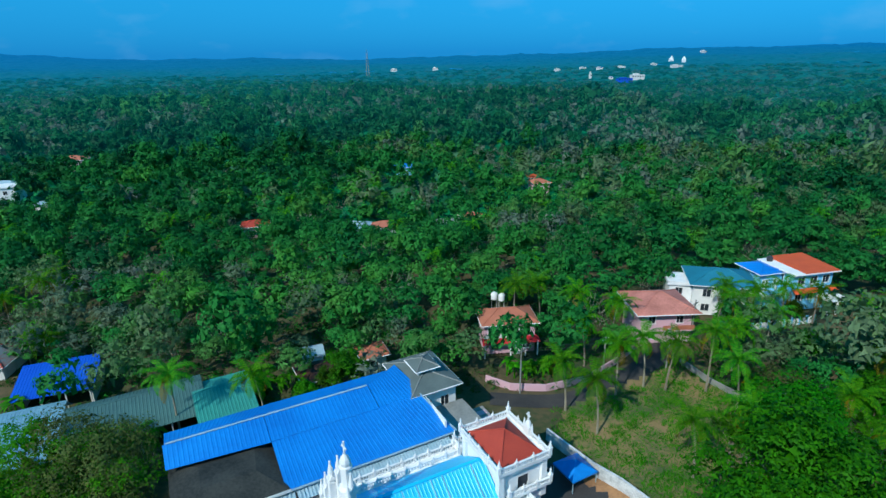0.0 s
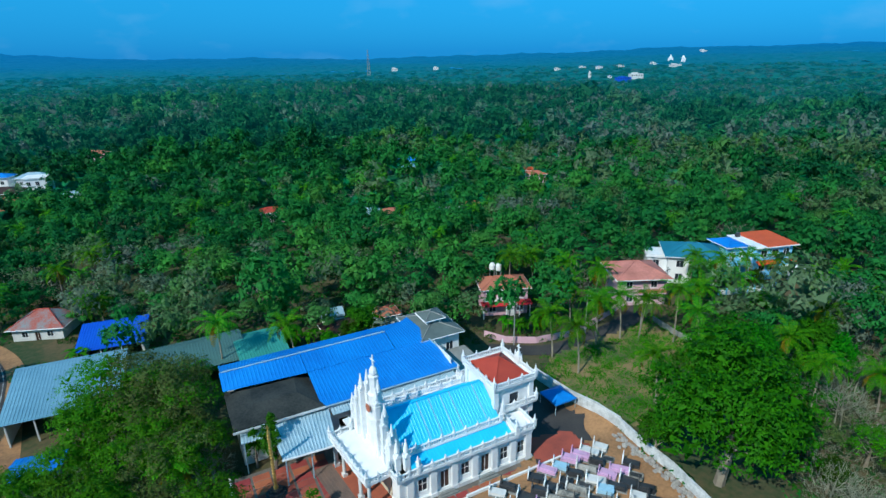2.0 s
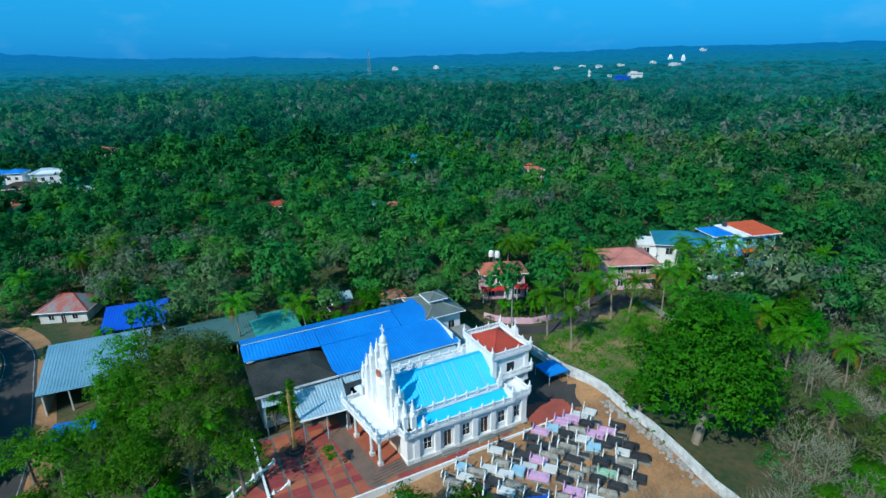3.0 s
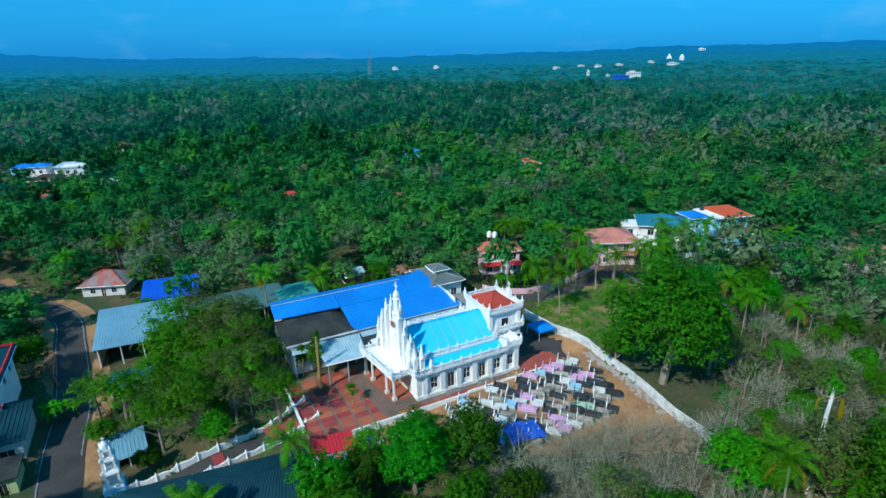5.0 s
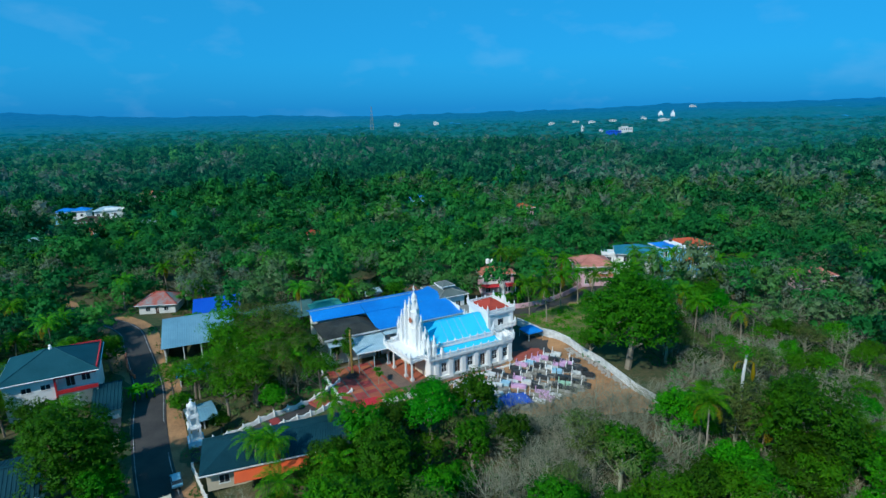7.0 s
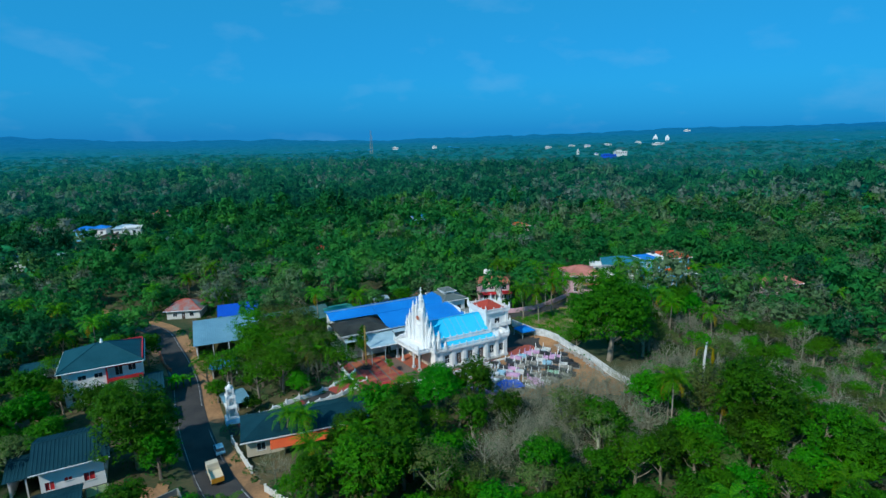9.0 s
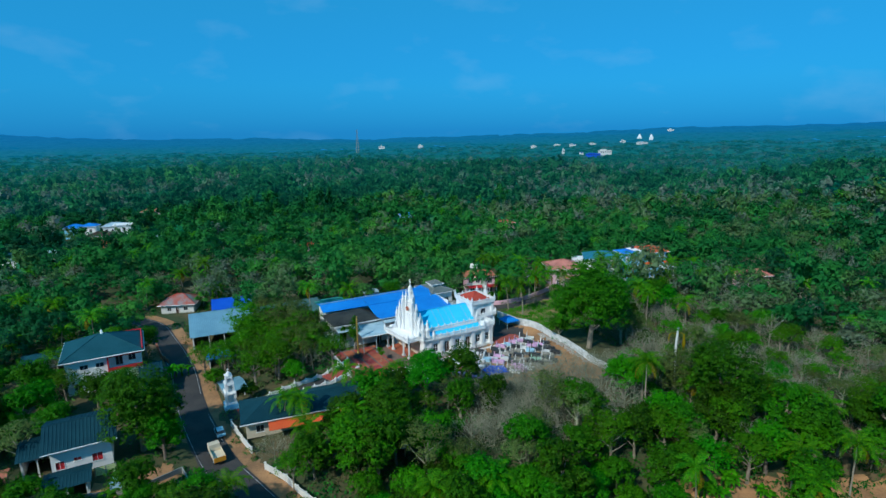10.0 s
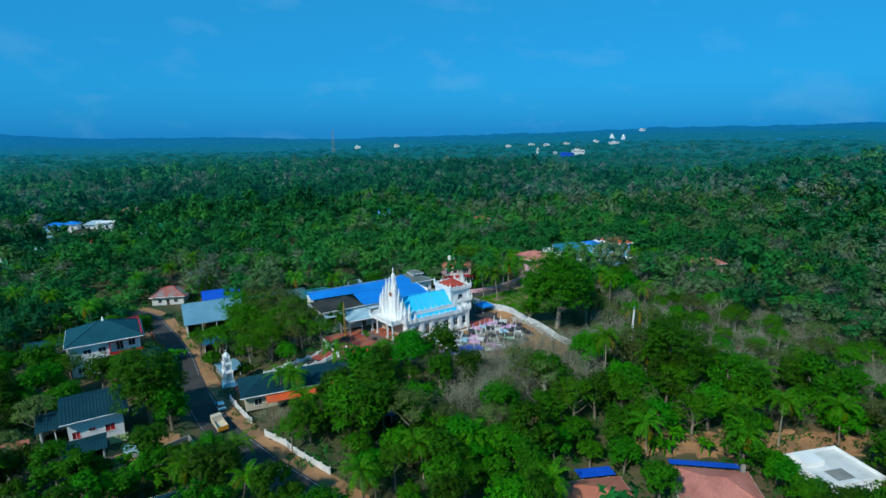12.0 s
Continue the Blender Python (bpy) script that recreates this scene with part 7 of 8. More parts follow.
GREEN = [broadleaf(i, 17, 22, 14, 0.21, "leaf", "dense dark green broad-leaved tree in the woods", 4.1 + 0.25 * (i % 3), 3.7 + 0.3 * i, 5.4) for i in range(5)]
BRIGHT = [broadleaf(10 + i, 20, 20, 13, 0.2, "leaf_bright", "bright green broad-leaved tree with a rounded crown", 4.2, 3.8, 5.2, soft=0.55) for i in range(3)]
DRY = [broadleaf(20 + i, 17, 14, 9, 0.19, "leaf_dry", "half-bare tree with thin dry brownish foliage", 4.0, 3.0, 6.4, name="thin_tree", bark="twig", soft=0.8, core=0) for i in range(2)]
OPEN = [broadleaf(30 + i, 22, 14, 11, 0.18, "leaf_open", "slender tree with open feathery green foliage", 4.2, 3.2, 6.4, name="slender_tree", soft=0.7, core=2) for i in range(2)]
BIG = [broadleaf(50 + i, 36, 32, 16, 0.135, "leaf", "large dense dark green tree with a rounded crown", 4.5, 4.2, 5.4, soft=0.5) for i in range(2)]
TALL = [broadleaf(40 + i, 14, 14, 12, 0.2, "leaf", "slim dark green columnar tree", 1.5, 4.2, 5.0, name="columnar_tree", soft=0.4) for i in range(1)]
BARE = [bare(i) for i in range(4)]
PALM = [palm(i, h) for i, h in enumerate((7.0, 9.0, 11.0, 12.5))]
BANANA = [banana(i) for i in range(2)]
used = set()


def plant(kinds, x, y, scale=1.0, z=None, k=None, zs=1.0):
    """Sets one tree of a kind on the ground, turned at will."""
    t = kinds[int(rng.integers(len(kinds))) if k is None else k]
    m = pose(x, y, (gz(x, y) if z is None else z) - 0.1, 0, 0, rng.uniform(0, 360)) @ Matrix.Diagonal((scale, scale, scale * zs, 1))
    if t.name in used:
        return copy_thing(t, m)
    used.add(t.name)
    t.matrix_world = m
    return t


# trees that can be told apart
for x, y, s in ((-3.8, 19.0, 1.2), (3.6, 21.0, 1.12), (35.2, 41.2, 1.85), (45.0, 58.5, 1.45), (60.5, 66.0, 1.0), (63.0, 84.0, 0.8), (53.3, 12.5, 1.25), (25.4, 8.7, 1.1), (-14.8, 14.5, 0.95), (-55.2, 5.2, 1.16), (17.5, -9.5, 1.1),
                (49.0, 5.5, 1.1), (-72.5, 20.5, 0.75), (-80.5, 16.0, 0.8), (-50.0, 2.5, 0.9), (-14.0, 11.5, 0.85), (-19.0, 9.5, 0.8)):
    plant(BIG if s > 1.15 else GREEN, x, y, s)
for x, y, s in ((61, 99.5, 0.6), (55, 99, 0.55), (69, 100, 0.55), (-66, -15, 0.8), (-60, -16.5, 0.8), (-73, -11.5, 0.75), (-54, -15.5, 0.75), (-69, -20, 0.9), (-48, -19, 0.8), (-86.0, 7.0, 1.0), (-92.0, 14.0, 1.05), (-80.0, -3.0, 0.9), (-90.0, -1.0, 1.0), (-98.0, 24.0, 1.1), (-87.0, 22.5, 0.95), (-75.5, -16.0, 0.9), (-84.0, -12.0, 1.0), (-104, 14, 1.1), (-100, 4, 1.0), (-70, 22, 0.7), (-76, 12, 0.8)):
    plant(GREEN, x, y, s)
for x, y, s in ((36.5, 19.0, 1.05), (41.0, 8.0, 1.0), (-14.6, -4.4, 1.3), (-9.0, 0.5, 1.15), (11.5, -11.0, 0.95), (-51.6, 29.6, 0.6), (-46.5, 35.0, 0.6), (1.5, -7.0, 0.8), (-6, -10, 0.8)):
    plant(BRIGHT, x, y, s)
for x, y, s in ((-44.0, 36.0, 1.0), (-39.0, 33.0, 0.95), (-49, 40, 1.0), (-52, 36, 1.0), (-46.5, 44.5, 1.05), (-41, 40, 1.0), (38.6, 2.0, 1.0), (-57, 37, 0.9), (26, 1, 0.9)):
    plant(OPEN, x, y, s)
for x, y, s in ((-53.5, 57, 1.25), (-48, 53, 1.1), (-50, 48.5, 1.15), (-44, 50.5, 1.05), (-45, 57, 1.1), (-38.5, 45.5, 1.05), (-33.5, 40, 1.0), (-31, 44, 0.95)):
    plant(OPEN, x, y, s)
for x, y, s in ((46.6, 19.2, 1.2), (48.9, 19.4, 1.2), (47.4, 17.0, 1.15), (-41.5, 53.5, 1.1), (-40, 58, 1.0), (-47.5, 57.5, 1.1), (-36.5, 49.5, 1.0), (-36, 39, 0.9), (-33, 34, 0.8), (-40, 46, 0.9), (-32, 42, 0.9), (20, 13, 0.9), (-35, 47, 0.9), (24, 7, 0.9), (56, 33, 1.0), (44, 44, 0.9), (-69, -14, 0.9)):
    plant(DRY, x, y, s)
for x, y, s in ((-22.5, 44.3, 1.0), (-25.4, 45.4, 0.72)):
    plant(TALL, x, y, s, k=0)
for x, y, s in ((30, 23.5, 1.0), (33, 22.5, 1.05), (27, 23.5, 1.0), (24, 23, 1.1), (20.5, 23.5, 1.0), (36, 23.5, 1.0), (16.5, 22.5, 1.0), (31, 18, 1.0), (27, 17, 1.0), (8, 16, 1.0), (12, 18, 1.05), (16, 16, 1.0), (20, 19, 1.0), (10, 12, 1.0), (14, 10, 0.95), (23, 14, 1.0), (7, 8, 0.9), (40, 14, 0.9), (46, 22, 1.0), (50, 28, 1.1), (42, 30, 0.9), (47, 38, 0.9),
                (60, 22, 1.1), (66, 30, 1.1), (55, 14, 1.0), (70, 16, 1.1), (45, 48, 0.9), (63, 42, 1.1), (78, 26, 1.1), (18, 5, 0.9), (30, 6, 0.9), (-38, 36.5, 0.8), (-45, 40, 0.9), (74, 0, 0.9), (66, 1, 0.8), (52, 58, 0.9), (58, 54, 1.0)):
    plant(BARE, x, y, s * 0.95)
for x, y, zc in ((-26.6, 70.5, 9.0), (22.9, 66.8, 10.0), (28.0, 76.0, 10.0), (33.0, 78.0, 10.5), (42.4, 76.5, 11), (44.6, 71.0, 10.5), (32.8, 57.6, 9.5), (14.0, 99.5, 10.5), (19.4, 72.5, 10), (54.8, 63.7, 10), (65.3, 72.3, 10.5),
                 (40.8, 61.2, 9.5), (36.0, 76.6, 10), (25.2, 85.9, 9.5), (31.2, 91.8, 9), (49, 82, 11), (52, 90, 10), (20, 104, 9), (26, 99, 10), (60, 92, 8), (58, 96, 10), (65.5, 97.5, 10), (70, 95.5, 10), (53, 97, 10), (75, 90, 10), (86, 96, 9), (80, 84, 8)):
    plant(PALM, x, y, 1.0, k=(0 if zc - gz(x, y) < 7.8 else 1 if zc - gz(x, y) < 9.5 else 2))
for x, y, zc in ((-23.7, 3.0, 4), (-21.2, 23.0, 5.0), (-27.6, 11.9, 4), (-17.7, 6.7, 4), (54.0, -12.9, 3), (49.0, 16.0, 5), (18.9, -22.9, 2), (7.9, -12.1, 3), (38.4, -10.6, 2), (56.3, -5.7, 3), (66.5, -5.4, 3), (77.7, -6.3, 2),
                 (-41.0, 60.0, 5.5), (-36.5, 43.0, 5.0), (-11.0, -20.7, 2), (-29.1, -22.3, 2), (-1.5, -15.0, 1), (-67.0, 21.5, 4.0), (-32.0, 38.5, 4.0), (-31.5, 12.0, 3.0), (62, 12, 6), (72, 8, 4), (84, 12, 5), (-12.5, 14.0, 3.0), (-33, -14, 1.5), (-37.5, -17.5, 1)):
    plant(PALM, x, y, 0.95, k=(0 if zc - gz(x, y) < 8.4 else 1 if zc - gz(x, y) < 10.2 else 2))
for x, y in ((-92.1, 103.5), (-86.0, 106.0), (-98.9, 91.2), (-80.5, 92.5), (-75.5, 92.0), (-38.7, 67.8), (-104, 70), (-96, 60), (-110, 64), (-101, 52), (-108, 45), (-92, 52), (-114, 78), (-90, 118), (-124, 70)):
    plant(PALM, x, y, 1.0)
for x, y in ((-63.5, 38.5), (-64.6, 36.8), (43, -8.5), (46, -6), (50, -8), (41, -7.5), (58, -9), (-52, -12), (-48, -13), (-44, -15), (-30, 79), (-26, 80.5), (-22.5, 79), (12, 85), (15, 83), (19, 84), (-70, 76), (62, -12), (36, -9)):
    plant(BANANA, x, y, rng.uniform(0.9, 1.3))

# open ground, roofs and roads that stay clear
CLEAR = [[(-24, 33), (-24, 42), (-29, 45), (-37, 53), (-36, 60), (-14, 74), (0, 78), (22, 77), (17, 66), (26, 52), (38, 26), (33, 23), (10, 25), (-9, 26), (-13, 16), (-36, 8), (-43, 15), (-42, 22)],
         [(17, 66), (26, 52), (36, 54), (39, 62), (48, 66), (47, 78), (42, 88), (46, 99), (40, 92), (30, 83), (18, 77)],
         [(40, -9), (48, -11), (62, -9.5), (84, -10), (84, -7), (70, -6), (52, -7), (42, -7)]]
SPOTS = [(-62.4, 62.2, 11), (-66.8, 82.2, 8), (-54.3, 66.0, 5), (-45.3, 69.0, 10), (-36, 73, 8), (-56.5, 45.5, 4), (-47.6, 28.6, 4), (-87, 90.5, 7), (-78.2, 35.6, 10), (-66.6, 31, 5), (-62.5, 21.8, 6), (-97.5, 41.5, 6),
         (-63.8, 1.2, 9), (-41, -28, 7), (69.2, -15.6, 9), (47.2, -18.2, 10), (27.2, -20, 9), (12.4, 95, 7.5), (40.6, 95.8, 8), (57, 107, 10), (72.6, 109.8, 10), (-52, -4, 8), (-72, -8, 5),
         (12, 86, 4), (27, 92, 3), (42, 84, 5), (62, 98, 6), (78, 101, 7), (103, 92, 6), (103, 84, 5), (-20, 84, 5), (70, -24, 8), (48, -28, 9), (28, -30, 9)]
SPOTS += [(28, 20, 6), (12.5, 88.5, 5), (40, 90, 5), (33, 52, 6), (44, 50, 4), (35.5, 45, 6), (38.5, 38, 6), (40, 31, 5), (-49, 20.5, 5), (-47, 24.5, 4), (-52, 17, 4), (-71, 21, 8), (-64, 14, 5), (-58, -9, 8), (-66, -9, 6), (-30, 8, 6), (-20, 11, 5), (-36, 11, 4), (-71, 75, 5), (-88, 83, 7), (-80, 80, 5), (58, 95, 8), (72, 98, 9), (84, 101, 7), (40, 87, 5), (50, 97, 5), (92, 102, 5), (-60, 52, 7), (-84, 62, 5),
          (-86, 20, 5), (-97, 34, 6), (8, 90, 4), (16, 90, 4)]
for f in FAR + FAR2:
    SPOTS.append((f[0], f[1], f[2] * 0.6 + 2))
    d = math.hypot(f[0], f[1] + 80)
    for k in (6, 12, 18):
        SPOTS.append((f[0] - f[0] / d * k, f[1] - (f[1] + 80) / d * k, f[2] * 0.5 + 0.5))
ROADS = [(ROAD, 5.5), (((8, 76), (20, 75.4), (30, 80.5), (39, 88), (45, 97), (48, 104)), 3.5)]


def seg_near(x, y, line, d):
    for (ax, ay), (bx, by) in zip(line, line[1:]):
        L = (bx - ax) ** 2 + (by - ay) ** 2
        t = min(1, max(0, ((x - ax) * (bx - ax) + (y - ay) * (by - ay)) / L))
        if math.hypot(x - ax - t * (bx - ax), y - ay - t * (by - ay)) < d:
            return True
    return False


TAKEN = [(o.matrix_world.translation.x, o.matrix_world.translation.y) for o in scene.objects if o.parent is None and o.name.split(".")[0] in
         ("broadleaf_tree", "slender_tree", "thin_tree", "coconut_palm", "columnar_tree", "banana_plant")]


def free(x, y, gap=3.4):
    if any(math.hypot(x - a, y - b) < r for a, b, r in SPOTS) or any(inside(x, y, p) for p in CLEAR):
        return False
    if any(seg_near(x, y, l, d) for l, d in ROADS):
        return False
    return all(math.hypot(x - a, y - b) > gap for a, b in TAKEN)


def in_view(x, y, margin=6.0):
    """Roughly the wedge of country that the flight looks at."""
    a = math.degrees(math.atan2(x, y + 110))
    return -42 - margin < a < 42 + margin


near, far1 = [], []
for gy in np.arange(-38, 175, 5.6):
    for gx in np.arange(-150, 160, 5.4):
        x, y = gx + rng.uniform(-2.6, 2.6), gy + rng.uniform(-2.6, 2.6)
        if not in_view(x, y) or not free(x, y):
            continue
        d = math.hypot(x * 0.9, y + 30)
        (near if d < 112 and y < 78 else far1).append((x, y))
for x, y in near:
    q = rng.uniform()
    right = x > 38 and y > 8
    garden = -62 < x < -24 and 26 < y < 64
    if garden:
        kinds = DRY if q < 0.15 else OPEN if q < 0.62 else BRIGHT if q < 0.85 else BARE
    elif right:
        kinds = BARE if q < 0.42 else DRY if q < 0.58 else OPEN if q < 0.8 else BRIGHT if q < 0.84 else PALM if q < 0.89 else GREEN
    elif x < -30 and y < 20:
        kinds = BARE if q < 0.12 else PALM if q < 0.16 else DRY if q < 0.3 else GREEN
    elif 4 < x < 38 and 2 < y < 26:
        kinds = BARE if q < 0.76 else DRY if q < 0.82 else OPEN if q < 0.82 else GREEN
    else:
        kinds = BARE if q < 0.05 else DRY if q < 0.1 else OPEN if q < 0.24 else BRIGHT if q < 0.52 else PALM if q < 0.5 and (y > 26 or x < -30) else GREEN
    s = rng.uniform(0.62, 1.02) * (1.15 if garden else 0.9 if right else 1.12 if y < 14 and x > -34 else 0.95)
    plant(kinds, x, y, s if kinds is not PALM else 0.95, zs=rng.uniform(0.85, 1.1))

# the woods: crowns joined into single sheets of foliage
PROTO = []
for i in range(8):
    rg = np.random.default_rng(900 + i)
    PROTO.append([])
    for lobes, tufts, leaves, size, soft, core in ((12, 9, 7, 0.36, 0.75, 6), (9, 5, 5, 0.55, 0.9, 5), (7, 3, 4, 0.95, 1.1, 3), (5, 2, 3, 1.6, 1.2, 1)):
        c, n, q = crown(rg, lobes, tufts, leaves, 3.9, 3.3 + 0.25 * (i % 4), 5.6, soft, core, 1.2)
        PROTO[-1].append((cards(c, n, size * np.minimum(q, 2.2), rg), n))


FIELD = np.random.default_rng(5).uniform(0, 1, (97, 97))


def drift(x, y, size, shift=0):
    """Smooth random country: a value from 0 to 1 that changes over about the given length."""
    u, v = x / size + 40.3 + shift, y / size + 17.7 - shift
    i, j = math.floor(u), math.floor(v)
    a, b = u - i, v - j
    a, b = a * a * (3 - 2 * a), b * b * (3 - 2 * b)
    g = lambda p, q: FIELD[p % 97, q % 97]
    return (g(i, j) * (1 - a) + g(i + 1, j) * a) * (1 - b) + (g(i, j + 1) * (1 - a) + g(i + 1, j + 1) * a) * b


def wood(points, level, smin, smax, low=1.0):
    """Crowns joined into one sheet: sprays, normals and the tone of each tree."""
    out, nrm, tone = [], [], []
    for x, y, z in points:
        v, n = PROTO[int(rng.integers(8))][level]
        a, s, h = rng.uniform(0, 6.283), rng.uniform(smin, smax), low * rng.uniform(0.62, 1.4)
        ca, sa = math.cos(a), math.sin(a)
        dry = 0.55 * drift(x, y, 46, 11) + 0.45 * drift(x, y, 120, 23) + 0.1 * min(1, max(0, (x - 30) / 110))
        if rng.uniform() < (0.6 if dry > 0.61 else 0.22 if dry > 0.54 else 0.03):
            k = rng.uniform(0.8, 1.0)
        else:
            k = min(0.78, max(0.0, 0.75 * (0.5 * drift(x, y, 30) + 0.5 * drift(x, y, 85, 5)) ** 1.2 + rng.normal(0, 0.13)))
        s *= 1.35 if rng.uniform() < 0.12 else 1.0
        if k > 0.84:
            # a half-bare crown lets two thirds of its sprays go
            keep = rng.uniform(0, 1, len(n)) < 0.45
            v, n = v.reshape(-1, 3, 3)[keep].reshape(-1, 3), n[keep]
        out.append(np.stack([(v[:, 0] * ca - v[:, 1] * sa) * s + x, (v[:, 0] * sa + v[:, 1] * ca) * s + y, v[:, 2] * s * h + z], 1))
        nrm.append(np.stack([n[:, 0] * ca - n[:, 1] * sa, n[:, 0] * sa + n[:, 1] * ca, n[:, 2]], 1))
        tone.append(np.full(len(n), k))
    return np.concatenate(out), np.concatenate(nrm), np.concatenate(tone)


def joined_wood(points, level, smin, smax, label, leaf="woods", low=1.0):
    w, n, k = wood(with_ground(points), level, smin, smax, low)
    return tagged(new("woodland", card_mesh("woodland", w, leaf, n + rng.normal(0, 0.1, n.shape), tone=k)), label, "woods", kind="stuff")


def canopy(name, trees, r0, r1, cell, high, wide, material, low=-0.6):
    """A closed canopy seen from afar: the domes of many crowns over the ground, in one uneven sheet."""
    nr, na = int((r1 - r0) / cell) + 1, int((r0 + r1) / 2 * radians(104) / cell) + 1
    rr, aa = np.linspace(r0, r1, nr), np.linspace(radians(-52), radians(52), na)
    h = np.zeros((nr, na))
    dr, da = rr[1] - rr[0], aa[1] - aa[0]
    for x, y in trees:
        rt, at = math.hypot(x, y + 110), math.atan2(x, y + 110)
        s = rng.uniform(0.7, 1.25)
        R, H = wide * s, high * s * rng.uniform(0.75, 1.2)
        i0, i1 = max(0, int((rt - R - r0) / dr)), min(nr, int((rt + R - r0) / dr) + 2)
        j0, j1 = max(0, int((at - R / rt + radians(52)) / da)), min(na, int((at + R / rt + radians(52)) / da) + 2)
        if i1 <= i0 or j1 <= j0:
            continue
        u, v = rr[i0:i1, None] - rt, (aa[None, j0:j1] - at) * rt
        for k in range(6 if cell < 3.5 else 3):
            # one low dome, and smaller lobes set round it
            t, q = k * 1.2566 + rng.uniform(-0.5, 0.5), rng.uniform(0.42, 0.68)
            ou, ov, r, z = (0, 0, R, 0) if k == 0 else (q * R * math.cos(t), q * R * math.sin(t), R * rng.uniform(0.3, 0.46), H * rng.uniform(0.3, 0.62))
            if k == 5:
                ou, ov, r, z = ou * 0.3, ov * 0.3, R * 0.42, H * 0.62
            d2 = ((u - ou) ** 2 + (v - ov) ** 2) / r**2
            top = (H * 0.3 + H * 0.45 * np.sqrt(np.clip(1 - d2, 0, 1))) if k == 0 else z + H * 0.4 * np.sqrt(np.clip(1 - d2, 0, 1))
            h[i0:i1, j0:j1] = np.maximum(h[i0:i1, j0:j1], np.where(d2 < 1, top, 0))
    R, A = np.meshgrid(rr, aa, indexing="ij")
    R = R + rng.uniform(-0.3, 0.3, R.shape) * cell * ((R > r0) & (R < r1))
    A = A + rng.uniform(-0.3, 0.3, R.shape) * da
    x, y = R * np.sin(A), R * np.cos(A) - 110
    h = np.where(h > 0, h, low) + rng.normal(0, 0.16, h.shape) * min(cell, 5)
    z = land(x.ravel(), y.ravel()) + h.ravel()
    me = bpy.data.meshes.new(name)
    k = (np.arange(nr - 1)[:, None] * na + np.arange(na - 1)[None, :]).ravel()
    me.from_pydata(np.column_stack([x.ravel(), y.ravel(), z]).tolist(), [], np.column_stack([k, k + na, k + na + 1, k + 1])[:, ::-1].tolist())
    me.materials.append(M[material])
    me.shade_smooth()
    return new(name, me)


def scatter(r0, r1, step):
    """Places in the wedge between two distances from the flight."""
    pts = []
    for r in np.arange(r0, r1, step):
        n = int(r * radians(104) / step)
        for k in range(n):
            a = radians(-52 + 104 * (k + rng.uniform(-0.4, 0.4)) / n)
            q = r + rng.uniform(-0.45, 0.45) * step
            pts.append((q * math.sin(a), q * math.cos(a) - 110))
    return pts


def with_ground(pts):
    p = np.array(pts)
    return np.column_stack([p, land(p[:, 0], p[:, 1])])


bush, bush_n = [], []
for gy in np.arange(-38, 110, 2.5):
    for gx in np.arange(-120, 125, 2.5):
        x, y = gx + rng.uniform(-1.5, 1.5), gy + rng.uniform(-1.5, 1.5)
        if in_view(x, y) and not any(math.hypot(x - a, y - b) < r * 0.8 for a, b, r in SPOTS) and not any(inside(x, y, p) for p in CLEAR) and not any(seg_near(x, y, l, d * 0.85) for l, d in ROADS):
            c = rng.normal(0, 1, (40, 3))
            c /= np.linalg.norm(c, axis=1)[:, None]
            c[:, 2] = np.abs(c[:, 2])
            s = rng.uniform(0.7, 1.7)
            bush.append(cards(c * s * np.array([1, 1, 0.8]) + np.array([x, y, gz(x, y)]), c + np.array([0, 0, 0.4]), np.full(len(c), 0.3), rng))
            bush_n.append(c + np.array([0, 0, 0.5]))
tagged(new("undergrowth", card_mesh("undergrowth", np.concatenate(bush), "shrub", np.concatenate(bush_n))), "low green bushes and undergrowth between the trees", "shrubs", kind="stuff")
mid = [(x, y) for x, y in scatter(225, 420, 7.4) if (y > 172 or abs(x) > 150) and free(x, y)]
sheet = [p for p in far1 if rng.uniform() > 0.1]
palms_far = [p for p in far1 + mid if rng.uniform() < 0.035]
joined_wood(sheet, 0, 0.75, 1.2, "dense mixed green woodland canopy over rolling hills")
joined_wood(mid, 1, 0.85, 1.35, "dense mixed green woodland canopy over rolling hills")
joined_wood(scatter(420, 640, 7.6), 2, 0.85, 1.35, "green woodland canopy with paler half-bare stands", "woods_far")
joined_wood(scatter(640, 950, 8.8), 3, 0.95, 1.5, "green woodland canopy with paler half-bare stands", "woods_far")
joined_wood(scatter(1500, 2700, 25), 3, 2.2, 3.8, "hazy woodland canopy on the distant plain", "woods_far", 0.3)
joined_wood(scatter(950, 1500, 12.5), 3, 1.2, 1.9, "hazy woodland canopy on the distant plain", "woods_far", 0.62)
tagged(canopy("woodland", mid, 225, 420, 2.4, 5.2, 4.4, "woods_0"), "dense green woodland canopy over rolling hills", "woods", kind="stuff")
# from the first ring on, haze sits in the material's colour and glow
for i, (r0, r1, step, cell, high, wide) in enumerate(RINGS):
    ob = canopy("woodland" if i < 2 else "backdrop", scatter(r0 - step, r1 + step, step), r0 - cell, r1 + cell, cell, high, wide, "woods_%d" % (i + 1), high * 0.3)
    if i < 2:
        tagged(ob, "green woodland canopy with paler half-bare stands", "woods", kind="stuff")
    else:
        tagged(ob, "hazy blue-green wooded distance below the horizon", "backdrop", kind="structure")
v = []
for x, y in palms_far:
    p = palm_fronds(rng, (0, 0, rng.uniform(8, 11.5)), 14, 3.8, 6)
    v.append(p + np.array([x, y, gz(x, y)]))
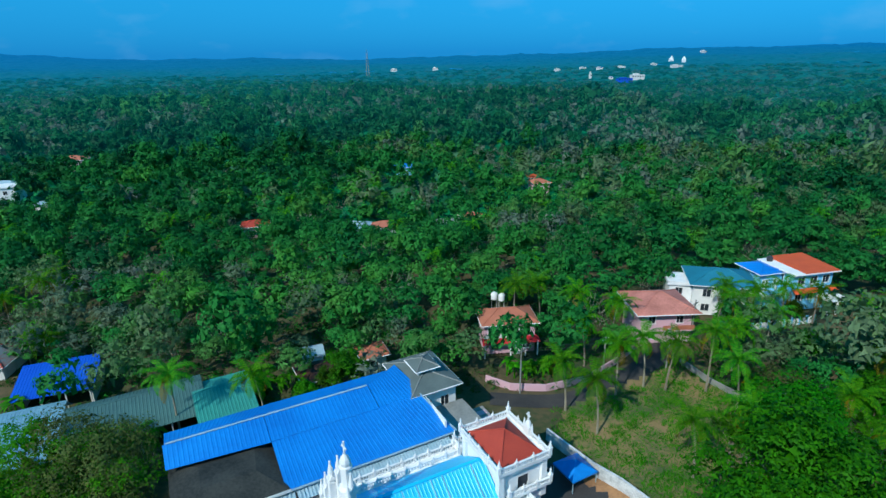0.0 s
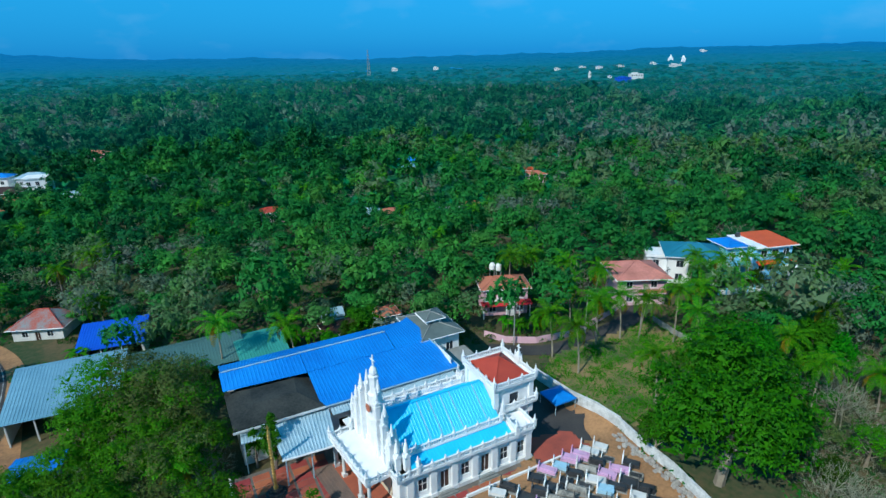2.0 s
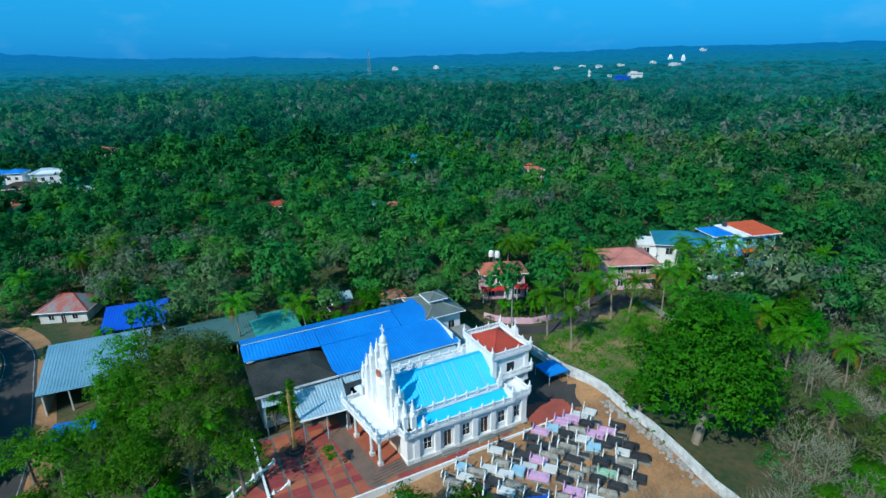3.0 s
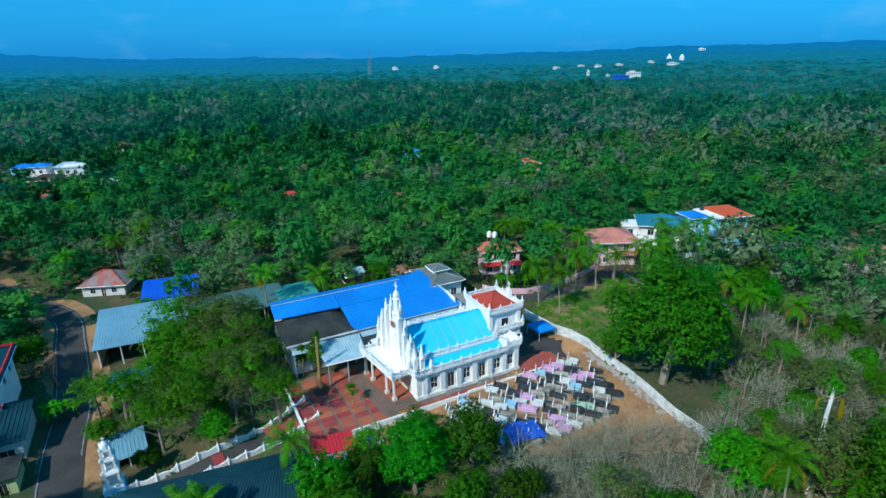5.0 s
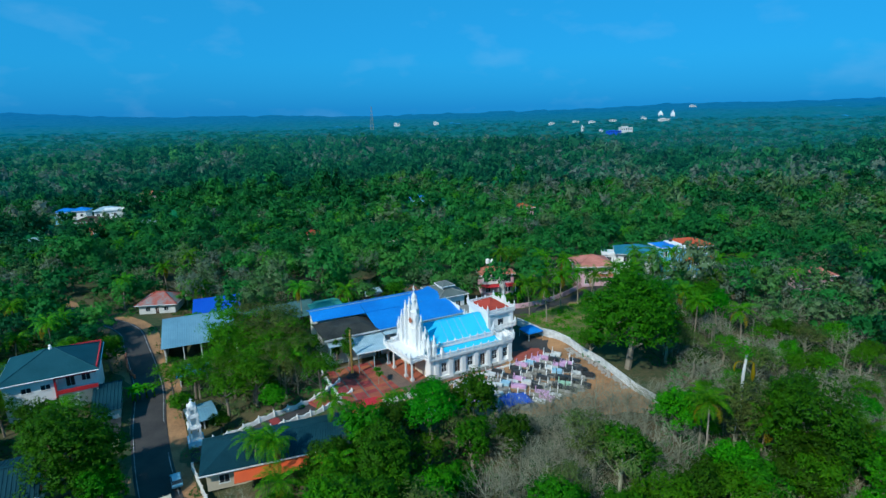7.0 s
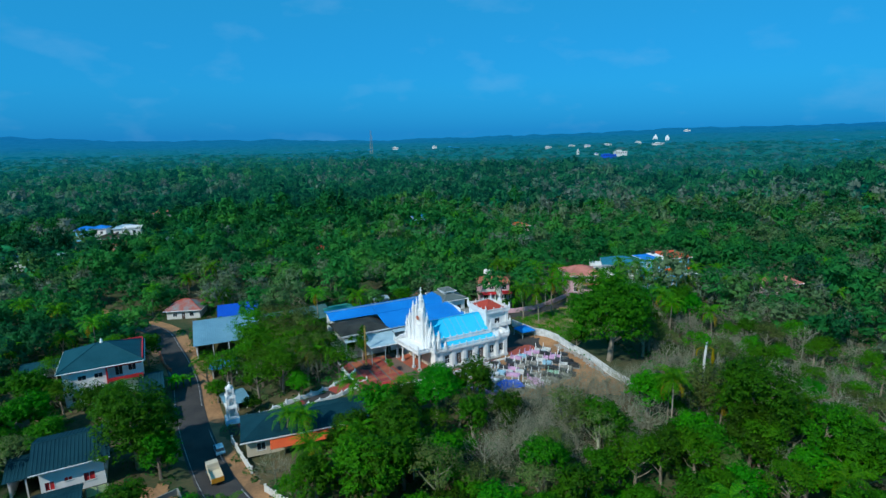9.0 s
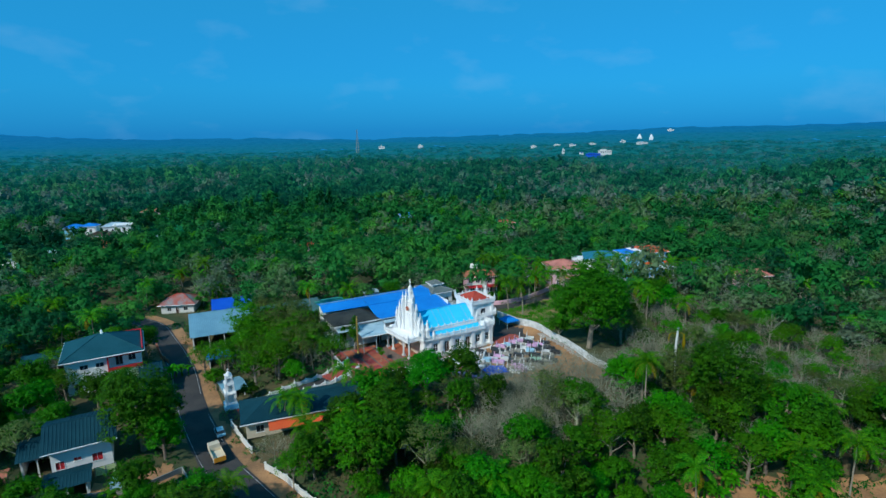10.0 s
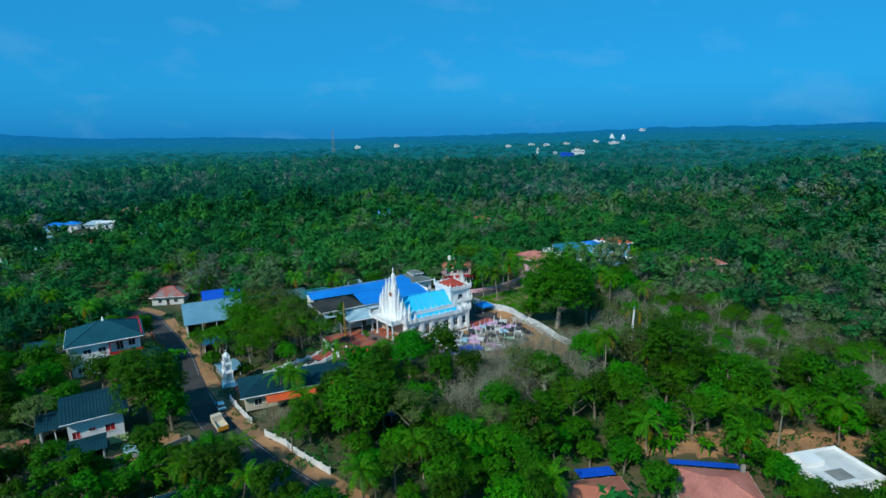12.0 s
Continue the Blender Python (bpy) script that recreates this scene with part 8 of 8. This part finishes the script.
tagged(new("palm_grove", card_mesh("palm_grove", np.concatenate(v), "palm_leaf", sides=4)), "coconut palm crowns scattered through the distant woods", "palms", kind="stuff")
fine = []
scrub = [(rng.uniform(38, 100), rng.uniform(4, 74)) for _ in range(620)]
scrub = [p for p in scrub if free(*p, 2.0)] + [(rng.uniform(6, 30), rng.uniform(4, 23)) for _ in range(220)]
for x, y in scrub:
    s = rng.uniform(0.6, 1.15)
    fine.append(slivers(rng, 60, 0.2, 3.8, 2.2, 0.026, 1.6) * s + np.array([x, y, gz(x, y)]))
for x, y in [p for p in far1 + mid if rng.uniform() < 0.1]:
    s = rng.uniform(0.8, 1.2)
    fine.append(slivers(rng, 200, 2.0, 8.5, 3.8, 0.05, 1.8) * s + np.array([x, y, gz(x, y)]))
tagged(new("bare_thicket", card_mesh("bare_thicket", np.concatenate(fine), "twig")), "leafless grey trees scattered through the woods", "trees", kind="stuff")


# ---- rough grass of the open field ----
tuft = []
field = CLEAR[1]
while len(tuft) < 1500:
    x, y = rng.uniform(17, 48), rng.uniform(52, 99)
    if inside(x, y, field) and not seg_near(x, y, ROADS[1][0], 3.0) and math.sin(x * 0.7 + 1.3 * math.sin(y * 0.4)) * math.cos(y * 0.55) > rng.uniform(-1.3, 0.7):
        s = slivers(rng, 14, 0.0, 0.15, 0.5, 0.035, 0.45) * rng.uniform(0.6, 1.7)
        tuft.append(s + np.array([x, y, gz(x, y) + 0.04]))
tagged(new("field_grass", card_mesh("field_grass", np.concatenate(tuft), "leaf_open")), "rough tufts of green and dry grass in the field", "grass", kind="stuff")


# ---- woods under the far end of the flight ----
behind = [(gx + rng.uniform(-2.5, 2.5), gy + rng.uniform(-2.5, 2.5)) for gy in np.arange(-140, -40, 7.0) for gx in np.arange(-130, 135, 7.0)]
joined_wood([q for q in behind if free(*q)], 1, 0.8, 1.2, "mixed green woodland at the foot of the hill")

dead_leaf = np.random.default_rng(77)
c = dead_leaf.normal(0, 1, (160, 3)) * np.array([0.7, 0.7, 0.6]) + np.array([0.3, 0.2, DTOP + 0.3])
part("creeper", card_mesh("creeper", cards(c, c - np.array([0.3, 0.2, DTOP + 0.3]), np.full(len(c), 0.3), dead_leaf), "leaf_bright"), "leaf_bright", dead)
sap = thing("sapling", "young yellow-green sapling in the red paved yard", "tree", pose(-15.2, 36.6, YZ))
part("trunk", Build().tube([(0, 0, -0.2), (0.1, 0, 1.4), (0.2, 0.1, 2.6)], (0.08, 0.06, 0.03), 6), "bark", sap)
c, n, q = crown(dead_leaf, 6, 10, 9, 1.1, 1.3, 2.4, 0.35, 0)
part("crown", card_mesh("crown", cards(c, n, 0.16 * q, dead_leaf), "leaf_bright"), "leaf_bright", sap)

# ---- paving panels of the yard ----
yard_ob = bpy.data.objects["yard"]


def paver(meshes, w, d, u, v):
    key = (round(w, 2), round(d, 2))
    if key not in meshes:
        b = Build()
        e = 0.03
        b.add([(-w / 2, -d / 2, 0), (w / 2, -d / 2, 0), (w / 2, d / 2, 0), (-w / 2, d / 2, 0),
               (-w / 2 + e, -d / 2 + e, 0.045), (w / 2 - e, -d / 2 + e, 0.045), (w / 2 - e, d / 2 - e, 0.045), (-w / 2 + e, d / 2 - e, 0.045)],
              [(4, 5, 6, 7), (0, 1, 5, 4), (1, 2, 6, 5), (2, 3, 7, 6), (3, 0, 4, 7)])
        meshes[key] = b.mesh("paver", "paver_red")
    o = new("paver", meshes[key])
    o.parent = yard_ob
    o.location = (u, v, YZ - 0.004)


PAVERS = {}
for i in range(5):
    u = -17.0 + 2.5 * i
    for j in range(13):
        v = -1.5 + 1.3 * j
        if u < -6.5 or v < 0.2 or v > 13.5:
            paver(PAVERS, 2.18, 1.22, u, v)
for i in range(13):
    u = -3.4 + 1.8 * i
    if u < 19:
        paver(PAVERS, 1.66, 1.2, u, -1.55)
